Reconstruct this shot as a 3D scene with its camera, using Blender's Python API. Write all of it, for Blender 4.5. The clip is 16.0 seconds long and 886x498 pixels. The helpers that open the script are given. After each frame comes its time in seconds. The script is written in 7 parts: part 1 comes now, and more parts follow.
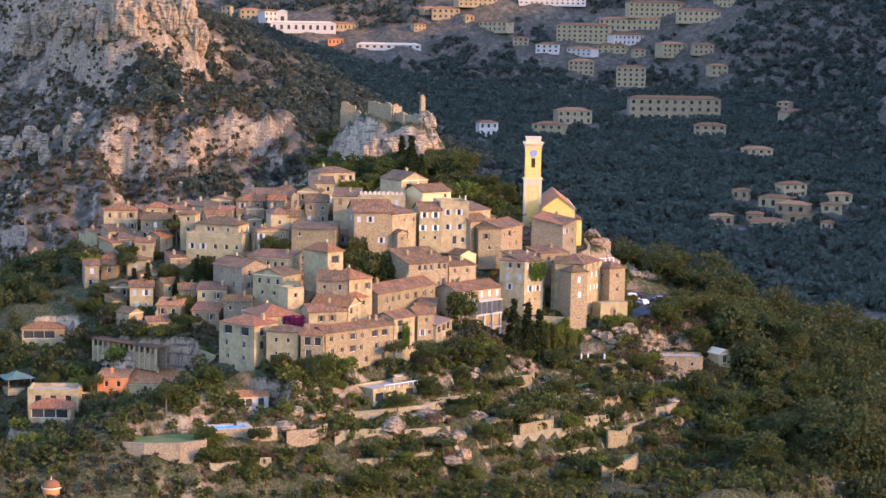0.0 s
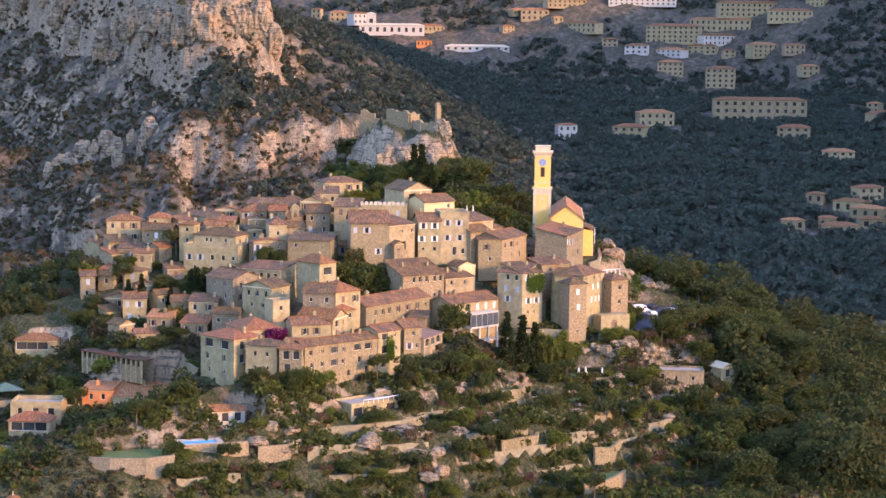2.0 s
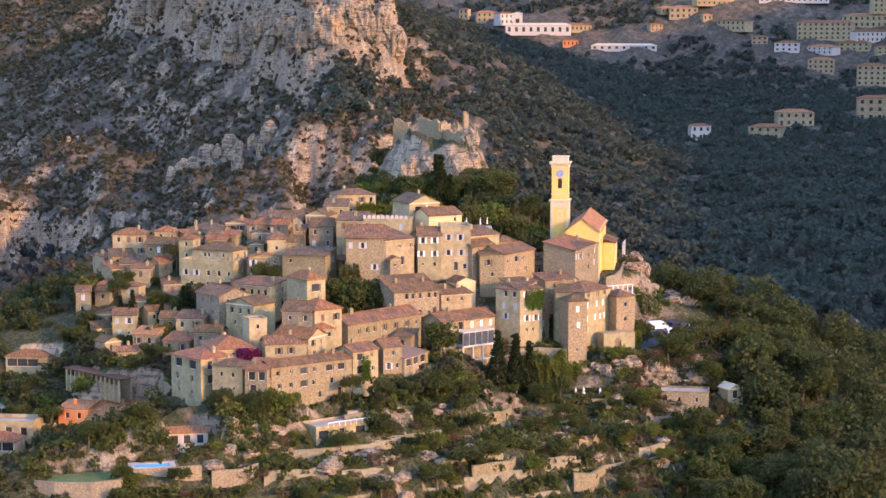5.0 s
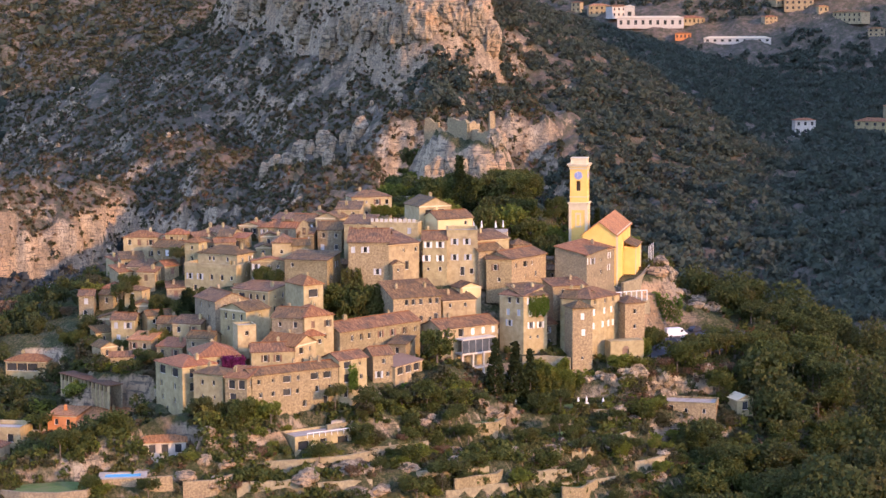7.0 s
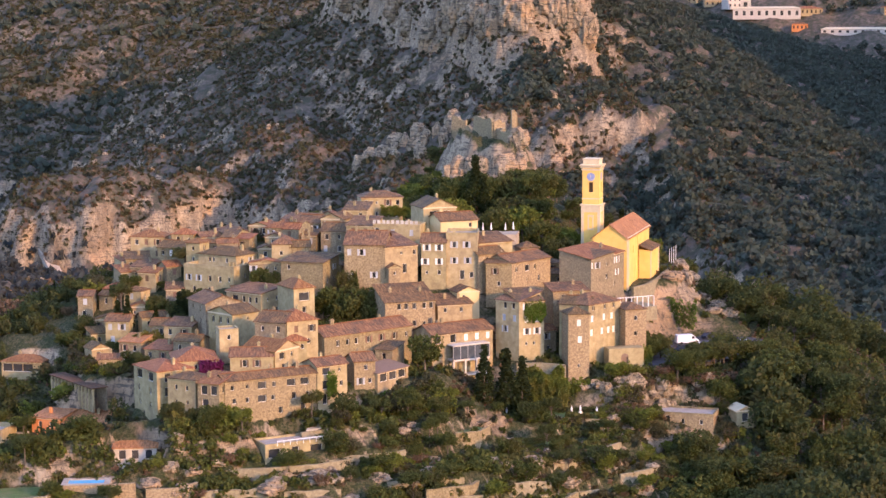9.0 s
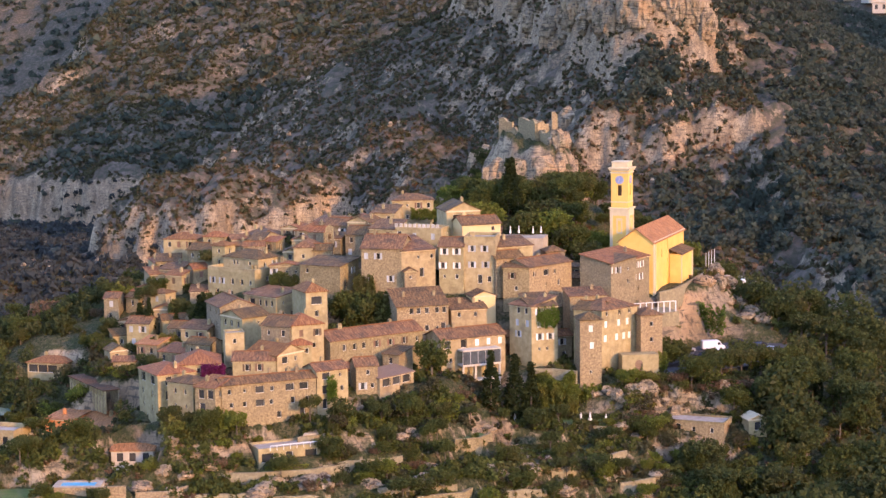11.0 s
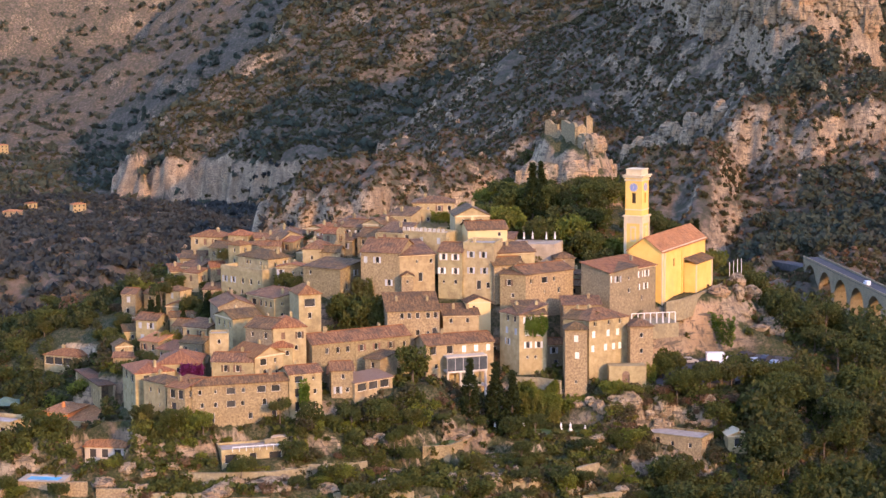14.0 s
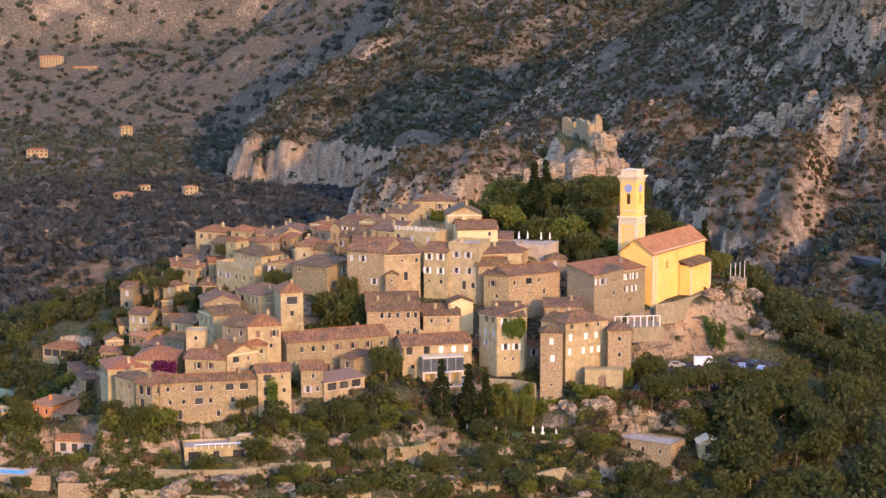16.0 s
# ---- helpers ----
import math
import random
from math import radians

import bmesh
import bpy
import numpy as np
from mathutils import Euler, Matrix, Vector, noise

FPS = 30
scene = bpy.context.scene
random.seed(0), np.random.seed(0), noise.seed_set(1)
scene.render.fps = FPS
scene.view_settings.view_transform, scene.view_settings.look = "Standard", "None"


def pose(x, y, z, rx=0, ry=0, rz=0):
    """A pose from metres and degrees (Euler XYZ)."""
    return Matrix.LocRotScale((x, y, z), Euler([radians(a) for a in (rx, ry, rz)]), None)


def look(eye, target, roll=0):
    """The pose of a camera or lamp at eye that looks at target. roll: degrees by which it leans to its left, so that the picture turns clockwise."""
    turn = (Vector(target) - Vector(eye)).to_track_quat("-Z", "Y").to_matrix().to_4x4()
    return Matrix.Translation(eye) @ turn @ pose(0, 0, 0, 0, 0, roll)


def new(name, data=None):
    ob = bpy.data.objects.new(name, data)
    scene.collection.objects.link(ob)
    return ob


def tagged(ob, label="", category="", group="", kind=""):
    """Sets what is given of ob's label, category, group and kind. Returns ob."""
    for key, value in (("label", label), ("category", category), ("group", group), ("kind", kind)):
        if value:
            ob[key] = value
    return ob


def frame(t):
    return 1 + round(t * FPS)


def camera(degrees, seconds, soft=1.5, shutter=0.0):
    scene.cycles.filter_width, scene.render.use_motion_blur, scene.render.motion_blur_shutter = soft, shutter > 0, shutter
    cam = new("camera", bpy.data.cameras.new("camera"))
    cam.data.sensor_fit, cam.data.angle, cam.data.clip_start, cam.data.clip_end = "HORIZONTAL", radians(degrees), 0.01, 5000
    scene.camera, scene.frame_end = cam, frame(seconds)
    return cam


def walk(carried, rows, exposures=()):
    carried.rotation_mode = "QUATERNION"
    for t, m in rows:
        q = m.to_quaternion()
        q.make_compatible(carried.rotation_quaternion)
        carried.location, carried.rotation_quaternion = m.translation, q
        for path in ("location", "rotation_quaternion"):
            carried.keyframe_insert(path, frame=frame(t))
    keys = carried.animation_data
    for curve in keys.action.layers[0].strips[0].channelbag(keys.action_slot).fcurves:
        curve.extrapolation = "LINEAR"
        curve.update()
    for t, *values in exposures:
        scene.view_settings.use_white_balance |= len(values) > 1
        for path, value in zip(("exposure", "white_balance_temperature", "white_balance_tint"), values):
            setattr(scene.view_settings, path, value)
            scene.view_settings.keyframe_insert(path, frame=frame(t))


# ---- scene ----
cam = camera(25.99, 16.0)
PATH = [
    (0, (-124.87, -463.45, 54.95), (1.33, -34.49, 4.29), 1.02),
    (0.5, (-117.94, -463.99, 55.63), (2.47, -33.39, 4.82), 0.94),
    (1, (-110.67, -464.77, 56.38), (3.33, -32.44, 5.39), 0.89),
    (1.5, (-103.53, -464.94, 56.93), (4.31, -31.04, 5.90), 0.74),
    (2, (-95.88, -464.35, 57.47), (5.39, -28.87, 6.45), 0.71),
    (2.5, (-88.53, -463.94, 58.09), (6.40, -27.04, 7.06), 0.58),
    (3, (-80.60, -463.22, 58.55), (7.57, -24.90, 7.55), 0.48),
    (3.5, (-73.01, -462.08, 59.02), (8.61, -22.51, 7.89), 0.37),
    (4, (-64.79, -461.20, 59.56), (9.55, -20.34, 8.37), 0.23),
    (6.5, (-24.96, -452.42, 61.52), (11.48, -7.04, 8.57), -0.12),
    (7, (-16.52, -450.31, 61.96), (11.75, -4.39, 8.52), -0.24),
    (7.5, (-8.59, -448.18, 62.38), (12.12, -1.90, 8.47), -0.31),
    (8, (-0.02, -445.60, 62.78), (12.68, 0.91, 8.31), -0.34),
    (8.2, (3.38, -444.50, 63.05), (12.93, 2.04, 8.15), -0.29),
    (10.5, (41.17, -437.78, 64.71), (9.84, 7.60, 8.58), -0.72),
    (11, (49.71, -437.03, 65.34), (8.80, 7.53, 8.78), -0.73),
    (11.5, (57.97, -436.33, 65.97), (8.41, 7.27, 8.92), -0.76),
    (12, (66.74, -435.66, 66.75), (8.93, 6.90, 9.36), -0.66),
    (12.5, (75.08, -434.70, 67.56), (9.21, 6.67, 9.67), -0.60),
    (13, (83.93, -433.37, 68.54), (9.04, 6.46, 9.85), -0.52),
    (13.5, (92.37, -432.15, 69.28), (9.16, 6.10, 10.00), -0.47),
    (14, (101.20, -430.26, 70.32), (9.43, 6.17, 10.22), -0.32),
    (14.5, (109.60, -428.26, 71.08), (9.87, 6.33, 10.34), -0.31),
    (15, (118.50, -425.80, 72.11), (10.51, 6.66, 10.37), -0.33),
    (15.5, (126.68, -423.38, 72.80), (11.60, 7.14, 10.28), -0.24),
    (16, (135.39, -420.77, 73.99), (12.82, 7.48, 10.11), -0.11),
]
walk(cam, [(t, look(eye, target, roll)) for t, eye, target, roll in PATH], [(0, 2.38, 5900, 39), (8, 2.22, 6150, 40), (16, 2.13, 6250, 38)])
# END PATH

# ---- sky, sun ----
SUN_DIR = Vector((0.69, -0.68, 0.29)).normalized()
world = bpy.data.worlds.new("sky")
scene.world = world
world.use_nodes = True
wn = world.node_tree
sky = wn.nodes.new("ShaderNodeTexSky")
sky.sky_type, sky.sun_disc = "NISHITA", False
sky.sun_elevation, sky.sun_rotation = math.asin(SUN_DIR.z), math.atan2(SUN_DIR.x, SUN_DIR.y)
sky.dust_density, sky.air_density, sky.ozone_density = 0.6, 1.2, 3.0
wn.links.new(sky.outputs[0], wn.nodes["Background"].inputs[0])
wn.nodes["Background"].inputs[1].default_value = 0.15
sun = new("sun", bpy.data.lights.new("sun", "SUN"))
sun.data.energy, sun.data.angle, sun.data.color = 1.66, radians(0.6), (0.61, 0.352, 0.082)
sun.matrix_world = look(SUN_DIR * 900, (0, 0, 0))


# ---- materials ----
def material(name, c1, c2, scale=1.0, rough=0.85, bump=0.3, stain=None, stain_scale=0.12, stain_cut=(0.5, 0.7), grain=9.0, jitter=0.0, metal=0.0, island=0.0, corrugate=0.0, bump_m=0.05):
    m = bpy.data.materials.new(name)
    m.use_nodes = True
    nt = m.node_tree
    n, l = nt.nodes, nt.links
    b = n["Principled BSDF"]
    b.inputs["Roughness"].default_value = rough
    b.inputs["Metallic"].default_value = metal
    b.inputs["Specular IOR Level"].default_value = 0.25
    geo = n.new("ShaderNodeNewGeometry")

    def noise_tex(s, detail=5.0, r=0.6):
        t = n.new("ShaderNodeTexNoise")
        t.inputs["Scale"].default_value, t.inputs["Detail"].default_value, t.inputs["Roughness"].default_value = s, detail, r
        l.new(geo.outputs["Position"], t.inputs["Vector"])
        return t.outputs["Fac"]

    def ramp(src, lo, hi):
        r = n.new("ShaderNodeMapRange")
        r.inputs["From Min"].default_value, r.inputs["From Max"].default_value = lo, hi
        l.new(src, r.inputs["Value"])
        return r.outputs["Result"]

    def mix(fac, a, bb, mode="MIX"):
        x = n.new("ShaderNodeMix")
        x.data_type, x.blend_type = "RGBA", mode
        for sock, v in ((x.inputs["Factor"], fac), (x.inputs[6], a), (x.inputs[7], bb)):
            if isinstance(v, bpy.types.NodeSocket):
                l.new(v, sock)
            elif isinstance(v, tuple):
                sock.default_value = (*v, 1.0)
            else:
                sock.default_value = v
        return x.outputs[2]

    col = mix(ramp(noise_tex(scale), 0.32, 0.68), c1, c2)
    if stain:
        col = mix(ramp(noise_tex(stain_scale, 6.0, 0.65), *stain_cut), col, stain)
    if corrugate:
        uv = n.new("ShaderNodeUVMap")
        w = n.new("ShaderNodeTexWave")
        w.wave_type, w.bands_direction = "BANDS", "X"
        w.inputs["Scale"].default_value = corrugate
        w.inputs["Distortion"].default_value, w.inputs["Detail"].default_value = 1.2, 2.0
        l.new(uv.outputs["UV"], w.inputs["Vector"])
        mp = n.new("ShaderNodeMapping")
        mp.inputs["Scale"].default_value = (2.6, 0.5, 1.0)
        l.new(uv.outputs["UV"], mp.inputs["Vector"])
        st = n.new("ShaderNodeTexNoise")
        st.inputs["Scale"].default_value, st.inputs["Detail"].default_value = 1.0, 6.0
        l.new(mp.outputs["Vector"], st.inputs["Vector"])
        col = mix(ramp(st.outputs["Fac"], 0.38, 0.64), mix(1.0, col, (0.62, 0.60, 0.60), "MULTIPLY"), mix(1.0, col, (1.18, 1.16, 1.12), "MULTIPLY"))
        # shade in the troughs between tile rows, painted as dark bands on flat slopes
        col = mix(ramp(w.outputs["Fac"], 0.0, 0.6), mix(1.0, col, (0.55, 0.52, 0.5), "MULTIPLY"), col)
    fine = noise_tex(grain, 4.0, 0.7)
    if jitter or island:
        hsv = n.new("ShaderNodeHueSaturation")
        src = n.new("ShaderNodeObjectInfo").outputs["Random"] if jitter else geo.outputs["Random Per Island"]
        r = n.new("ShaderNodeMapRange")
        a = jitter or island
        r.inputs["To Min"].default_value, r.inputs["To Max"].default_value = 1 - a, 1 + a
        l.new(src, r.inputs["Value"])
        l.new(r.outputs["Result"], hsv.inputs["Value"])
        hue = n.new("ShaderNodeMapRange")
        hue.inputs["To Min"].default_value, hue.inputs["To Max"].default_value = 0.5 + a * 0.06, 0.5 - a * 0.06
        l.new(src, hue.inputs["Value"])
        l.new(hue.outputs["Result"], hsv.inputs["Hue"])
        l.new(col, hsv.inputs["Color"])
        col = hsv.outputs["Color"]
    l.new(col, b.inputs["Base Color"])
    if bump:
        bp = n.new("ShaderNodeBump")
        bp.inputs["Strength"].default_value, bp.inputs["Distance"].default_value = bump, bump_m
        l.new(fine, bp.inputs["Height"])
        l.new(bp.outputs["Normal"], b.inputs["Normal"])
    return m


M_STONE = material("stone_masonry", (0.165, 0.118, 0.060), (0.385, 0.290, 0.150), 2.6, 0.95, 1.0, (0.200, 0.146, 0.080), 0.3, (0.5, 0.78), 3.0, 0.12, bump_m=0.12)
M_STONE_GREY = material("grey_stone_masonry", (0.150, 0.114, 0.066), (0.335, 0.262, 0.150), 2.6, 0.95, 1.0, (0.150, 0.118, 0.074), 0.3, (0.5, 0.78), 3.0, 0.12, bump_m=0.12)
M_PLASTER = material("cream_plaster", (0.285, 0.216, 0.101), (0.426, 0.335, 0.169), 0.8, 0.9, 0.5, (0.226, 0.173, 0.089), 0.28, (0.5, 0.68), 6.0, 0.08)
M_WHITE = material("off_white_plaster", (0.475, 0.405, 0.308), (0.581, 0.510, 0.396), 0.5, 0.9, 0.2, (0.422, 0.370, 0.299), 0.2, (0.58, 0.78), 6.0, 0.05)
M_PINK = material("pinkish_plaster", (0.267, 0.194, 0.096), (0.403, 0.304, 0.159), 0.9, 0.9, 0.5, (0.216, 0.156, 0.085), 0.3, (0.5, 0.68), 6.0, 0.08)
M_YELLOW = material("ochre_yellow_plaster", (0.72, 0.44, 0.10), (0.80, 0.52, 0.14), 0.35, 0.85, 0.15, (0.62, 0.40, 0.13), 0.15, (0.55, 0.8), 6.0)
M_YELLOW_PALE = material("pale_yellow_plaster", (0.528, 0.405, 0.185), (0.598, 0.475, 0.238), 0.4, 0.85, 0.15, (0.528, 0.405, 0.211), 0.2, (0.55, 0.8), 6.0)
M_TRIM = material("cream_trim", (0.563, 0.440, 0.255), (0.634, 0.510, 0.317), 0.8, 0.85, 0.15, (0.510, 0.414, 0.273), 0.4, (0.55, 0.8), 6.0)
M_ORANGE = material("orange_plaster", (0.60, 0.21, 0.06), (0.68, 0.27, 0.09), 0.4, 0.85, 0.15, (0.50, 0.19, 0.08), 0.3, (0.5, 0.8))
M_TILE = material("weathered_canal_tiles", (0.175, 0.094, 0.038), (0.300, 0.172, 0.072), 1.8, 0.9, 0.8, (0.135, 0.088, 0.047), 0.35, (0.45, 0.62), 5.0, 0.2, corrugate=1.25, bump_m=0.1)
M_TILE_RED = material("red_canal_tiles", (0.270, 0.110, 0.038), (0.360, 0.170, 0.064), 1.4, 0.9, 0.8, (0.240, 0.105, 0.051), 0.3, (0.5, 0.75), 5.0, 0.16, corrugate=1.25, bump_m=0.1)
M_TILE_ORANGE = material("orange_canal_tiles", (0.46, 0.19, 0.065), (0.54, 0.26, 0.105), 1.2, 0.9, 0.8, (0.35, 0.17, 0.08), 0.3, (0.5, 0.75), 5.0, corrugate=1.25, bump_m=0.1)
M_ROOF_FLAT = material("flat_roof_screed", (0.34, 0.29, 0.23), (0.44, 0.38, 0.31), 0.7, 0.95, 0.3, (0.24, 0.21, 0.17), 0.4)
M_WALL_DRY = material("dry_stone_wall", (0.208, 0.168, 0.095), (0.336, 0.276, 0.157), 1.6, 0.95, 0.9, (0.200, 0.168, 0.102), 0.5, (0.5, 0.7), 2.5, bump_m=0.15)
M_GLASS = material("dark_window_glass", (0.035, 0.035, 0.035), (0.06, 0.058, 0.05), 0.6, 0.12, 0.0, jitter=0.5)
M_GLASS.node_tree.nodes["Principled BSDF"].inputs["Specular IOR Level"].default_value = 0.5
M_SH_GREY = material("grey_painted_shutter", (0.36, 0.37, 0.36), (0.44, 0.44, 0.42), 3.0, 0.7, 0.1, jitter=0.2)
M_SH_WHITE = material("white_painted_shutter", (0.66, 0.62, 0.54), (0.74, 0.70, 0.62), 3.0, 0.7, 0.1, jitter=0.1)
M_SH_BROWN = material("brown_wood_shutter", (0.13, 0.075, 0.045), (0.20, 0.12, 0.07), 3.0, 0.7, 0.1, jitter=0.25)
M_FRAME = material("pale_window_frame", (0.60, 0.54, 0.44), (0.68, 0.62, 0.52), 3.0, 0.7, 0.1)
M_WOOD = material("weathered_wood", (0.16, 0.10, 0.065), (0.26, 0.17, 0.11), 4.0, 0.85, 0.3)
M_BARK = material("bark", (0.10, 0.075, 0.05), (0.18, 0.14, 0.10), 6.0, 0.95, 0.6)
M_METAL = material("painted_metal", (0.30, 0.31, 0.31), (0.36, 0.36, 0.35), 2.0, 0.5, 0.05, metal=0.4)
M_ASPHALT = material("asphalt", (0.045, 0.043, 0.042), (0.075, 0.07, 0.066), 0.8, 0.9, 0.2, (0.10, 0.09, 0.08), 0.3)
M_GRAVEL = material("pale_gravel", (0.38, 0.31, 0.22), (0.48, 0.40, 0.29), 1.2, 0.95, 0.4, (0.28, 0.23, 0.16), 0.2)
M_GRASS = material("lawn", (0.07, 0.11, 0.025), (0.12, 0.17, 0.045), 0.6, 0.95, 0.5, (0.16, 0.15, 0.06), 0.2)
M_STATUE = material("white_stone", (0.66, 0.62, 0.55), (0.74, 0.70, 0.62), 2.0, 0.8, 0.2)
M_POOL = material("pool_water", (0.10, 0.42, 0.62), (0.14, 0.50, 0.70), 0.5, 0.08, 0.05)
M_COPPER = material("green_copper", (0.06, 0.105, 0.07), (0.10, 0.16, 0.11), 1.5, 0.7, 0.2, (0.12, 0.16, 0.12), 0.4)
M_CAR_W = material("white_car_paint", (0.70, 0.70, 0.69), (0.75, 0.75, 0.74), 0.5, 0.3, 0.0)
M_CAR_D = material("dark_car_paint", (0.03, 0.035, 0.045), (0.05, 0.055, 0.065), 0.5, 0.25, 0.0)
M_CAR_S = material("silver_car_paint", (0.40, 0.41, 0.42), (0.46, 0.47, 0.48), 0.5, 0.3, 0.0, metal=0.5)
M_TYRE = material("black_rubber", (0.02, 0.02, 0.02), (0.035, 0.035, 0.035), 5.0, 0.9, 0.1)
M_CLOCK = material("blue_clock_face", (0.20, 0.24, 0.42), (0.30, 0.34, 0.52), 1.5, 0.6, 0.0)
M_BRONZE = material("bell_bronze", (0.12, 0.08, 0.04), (0.18, 0.12, 0.06), 2.0, 0.5, 0.1, metal=0.8)


def rock_material(name, size):
    """Limestone: pale faces, ochre stains, dark strata and cracks."""
    m = material(name, (0.20, 0.148, 0.088), (0.45, 0.345, 0.21), 0.9 / size, 0.95, 0.0, (0.43, 0.28, 0.15), 0.25 / size, (0.5, 0.62))
    nt = m.node_tree
    n, l = nt.nodes, nt.links
    b = n["Principled BSDF"]
    col = b.inputs["Base Color"].links[0].from_socket
    geo = n.new("ShaderNodeNewGeometry")
    height_src = None
    for k, (sx, sz, lo, hi, dark) in enumerate(((0.5, 3.2, 0.40, 0.48, (0.12, 0.095, 0.065)), (2.2, 0.8, 0.37, 0.46, (0.085, 0.068, 0.048)), (1.0, 1.0, 0.36, 0.43, (0.07, 0.07, 0.035)))):
        mp = n.new("ShaderNodeMapping")
        mp.inputs["Scale"].default_value = (sx / size, sx / size, sz / size)
        l.new(geo.outputs["Position"], mp.inputs["Vector"])
        t = n.new("ShaderNodeTexNoise")
        t.inputs["Scale"].default_value, t.inputs["Detail"].default_value, t.inputs["Roughness"].default_value = 1.0, 8.0, 0.7
        l.new(mp.outputs["Vector"], t.inputs["Vector"])
        r = n.new("ShaderNodeMapRange")
        r.inputs["From Min"].default_value, r.inputs["From Max"].default_value = lo, hi
        l.new(t.outputs["Fac"], r.inputs["Value"])
        x = n.new("ShaderNodeMix")
        x.data_type = "RGBA"
        l.new(r.outputs["Result"], x.inputs["Factor"])
        x.inputs[6].default_value = (*dark, 1)
        l.new(col, x.inputs[7])
        col = x.outputs[2]
        height_src = t.outputs["Fac"] if k == 1 else height_src
    l.new(col, b.inputs["Base Color"])
    bp = n.new("ShaderNodeBump")
    bp.inputs["Strength"].default_value, bp.inputs["Distance"].default_value = 1.0, 0.5 * size
    l.new(height_src, bp.inputs["Height"])
    l.new(bp.outputs["Normal"], b.inputs["Normal"])
    return m


M_ROCK = rock_material("limestone_rock", 1.6)
M_CRAG = rock_material("fissured_limestone", 4.5)


def leafy(name, c1, c2, c3, vary=0.3):
    m = material(name, c1, c2, 0.35, 0.8, 0.0, c3, 0.08, (0.5, 0.68), island=vary * 0.7)
    nt = m.node_tree
    n, l = nt.nodes, nt.links
    b = n["Principled BSDF"]
    b.inputs["Specular IOR Level"].default_value = 0.1
    # thin leaves let part of the light through
    thin = n.new("ShaderNodeBsdfTranslucent")
    l.new(b.inputs["Base Color"].links[0].from_socket, thin.inputs["Color"])
    both = n.new("ShaderNodeMixShader")
    both.inputs[0].default_value = 0.4
    l.new(b.outputs[0], both.inputs[1])
    l.new(thin.outputs[0], both.inputs[2])
    l.new(both.outputs[0], n["Material Output"].inputs["Surface"])
    return m


L_CYPRESS = leafy("cypress_foliage", (0.024, 0.034, 0.010), (0.044, 0.056, 0.017), (0.034, 0.042, 0.014))
L_OAK = leafy("oak_foliage", (0.064, 0.076, 0.017), (0.104, 0.112, 0.028), (0.125, 0.104, 0.032))
L_PINE = leafy("pine_foliage", (0.054, 0.068, 0.019), (0.090, 0.100, 0.030), (0.088, 0.082, 0.028))
L_BRIGHT = leafy("bright_foliage", (0.115, 0.132, 0.020), (0.170, 0.184, 0.032), (0.185, 0.155, 0.040))
L_SHRUB = leafy("shrub_foliage", (0.062, 0.060, 0.028), (0.096, 0.090, 0.040), (0.128, 0.090, 0.048))
L_DRY = leafy("dry_scrub", (0.145, 0.086, 0.048), (0.205, 0.130, 0.070), (0.112, 0.086, 0.042))
# far leaves carry the blue-grey of distance haze in their colour
L_FAR = leafy("haze_tinted_foliage", (0.058, 0.072, 0.048), (0.080, 0.094, 0.062), (0.086, 0.082, 0.058), 0.12)
# valley leaves: haze and shade of the valley put into the colour
L_VALLEY = leafy("haze_shade_foliage", (0.048, 0.054, 0.048), (0.064, 0.070, 0.060), (0.066, 0.062, 0.054), 0.14)
L_IVY = leafy("ivy_leaves", (0.074, 0.122, 0.016), (0.118, 0.180, 0.026), (0.148, 0.176, 0.038))
L_WOOD = leafy("dark_wood_foliage", (0.048, 0.058, 0.017), (0.078, 0.087, 0.026), (0.096, 0.080, 0.028))
L_BOUG = leafy("bougainvillea", (0.122, 0.018, 0.060), (0.207, 0.030, 0.100), (0.098, 0.030, 0.055))


# ---- noise for the land ----
def lattice(ix, iy, seed):
    h = (ix.astype(np.int64) * 374761393 + iy.astype(np.int64) * 668265263 + seed * 1442695041) & 0xFFFFFFFF
    h = ((h ^ (h >> 13)) * 1274126177) & 0xFFFFFFFF
    return ((h ^ (h >> 16)) & 0xFFFF) / 65535.0


def vnoise(x, y, seed):
    ix, iy = np.floor(x), np.floor(y)
    fx, fy = x - ix, y - iy
    fx, fy = fx * fx * (3 - 2 * fx), fy * fy * (3 - 2 * fy)
    a, b = lattice(ix, iy, seed), lattice(ix + 1, iy, seed)
    c, d = lattice(ix, iy + 1, seed), lattice(ix + 1, iy + 1, seed)
    return (a + (b - a) * fx) * (1 - fy) + (c + (d - c) * fx) * fy - 0.5


def fbm(x, y, size, seed, octaves=5, gain=0.55):
    out, amp = 0.0, 1.0
    for i in range(octaves):
        out = out + amp * vnoise(x / size, y / size, seed + i)
        size, amp = size / 2.03, amp * gain
    return out


def ridged(x, y, size, seed, octaves=4):
    out, amp = 0.0, 1.0
    for i in range(octaves):
        out = out + amp * (0.5 - 2 * np.abs(vnoise(x / size, y / size, seed + i)))
        size, amp = size / 2.1, amp * 0.55
    return out


def sstep(a, b, v):
    t = np.clip((v - a) / (b - a), 0, 1)
    return t * t * (3 - 2 * t)


def mound(x, y, cx, cy, rx, ry, top, slope, turn=0.0):
    c, s = math.cos(radians(turn)), math.sin(radians(turn))
    u, v = (x - cx) * c + (y - cy) * s, -(x - cx) * s + (y - cy) * c
    e = np.sqrt((u / rx) ** 2 + (v / ry) ** 2)
    return top - slope * np.maximum(0, e - 1) * min(rx, ry)


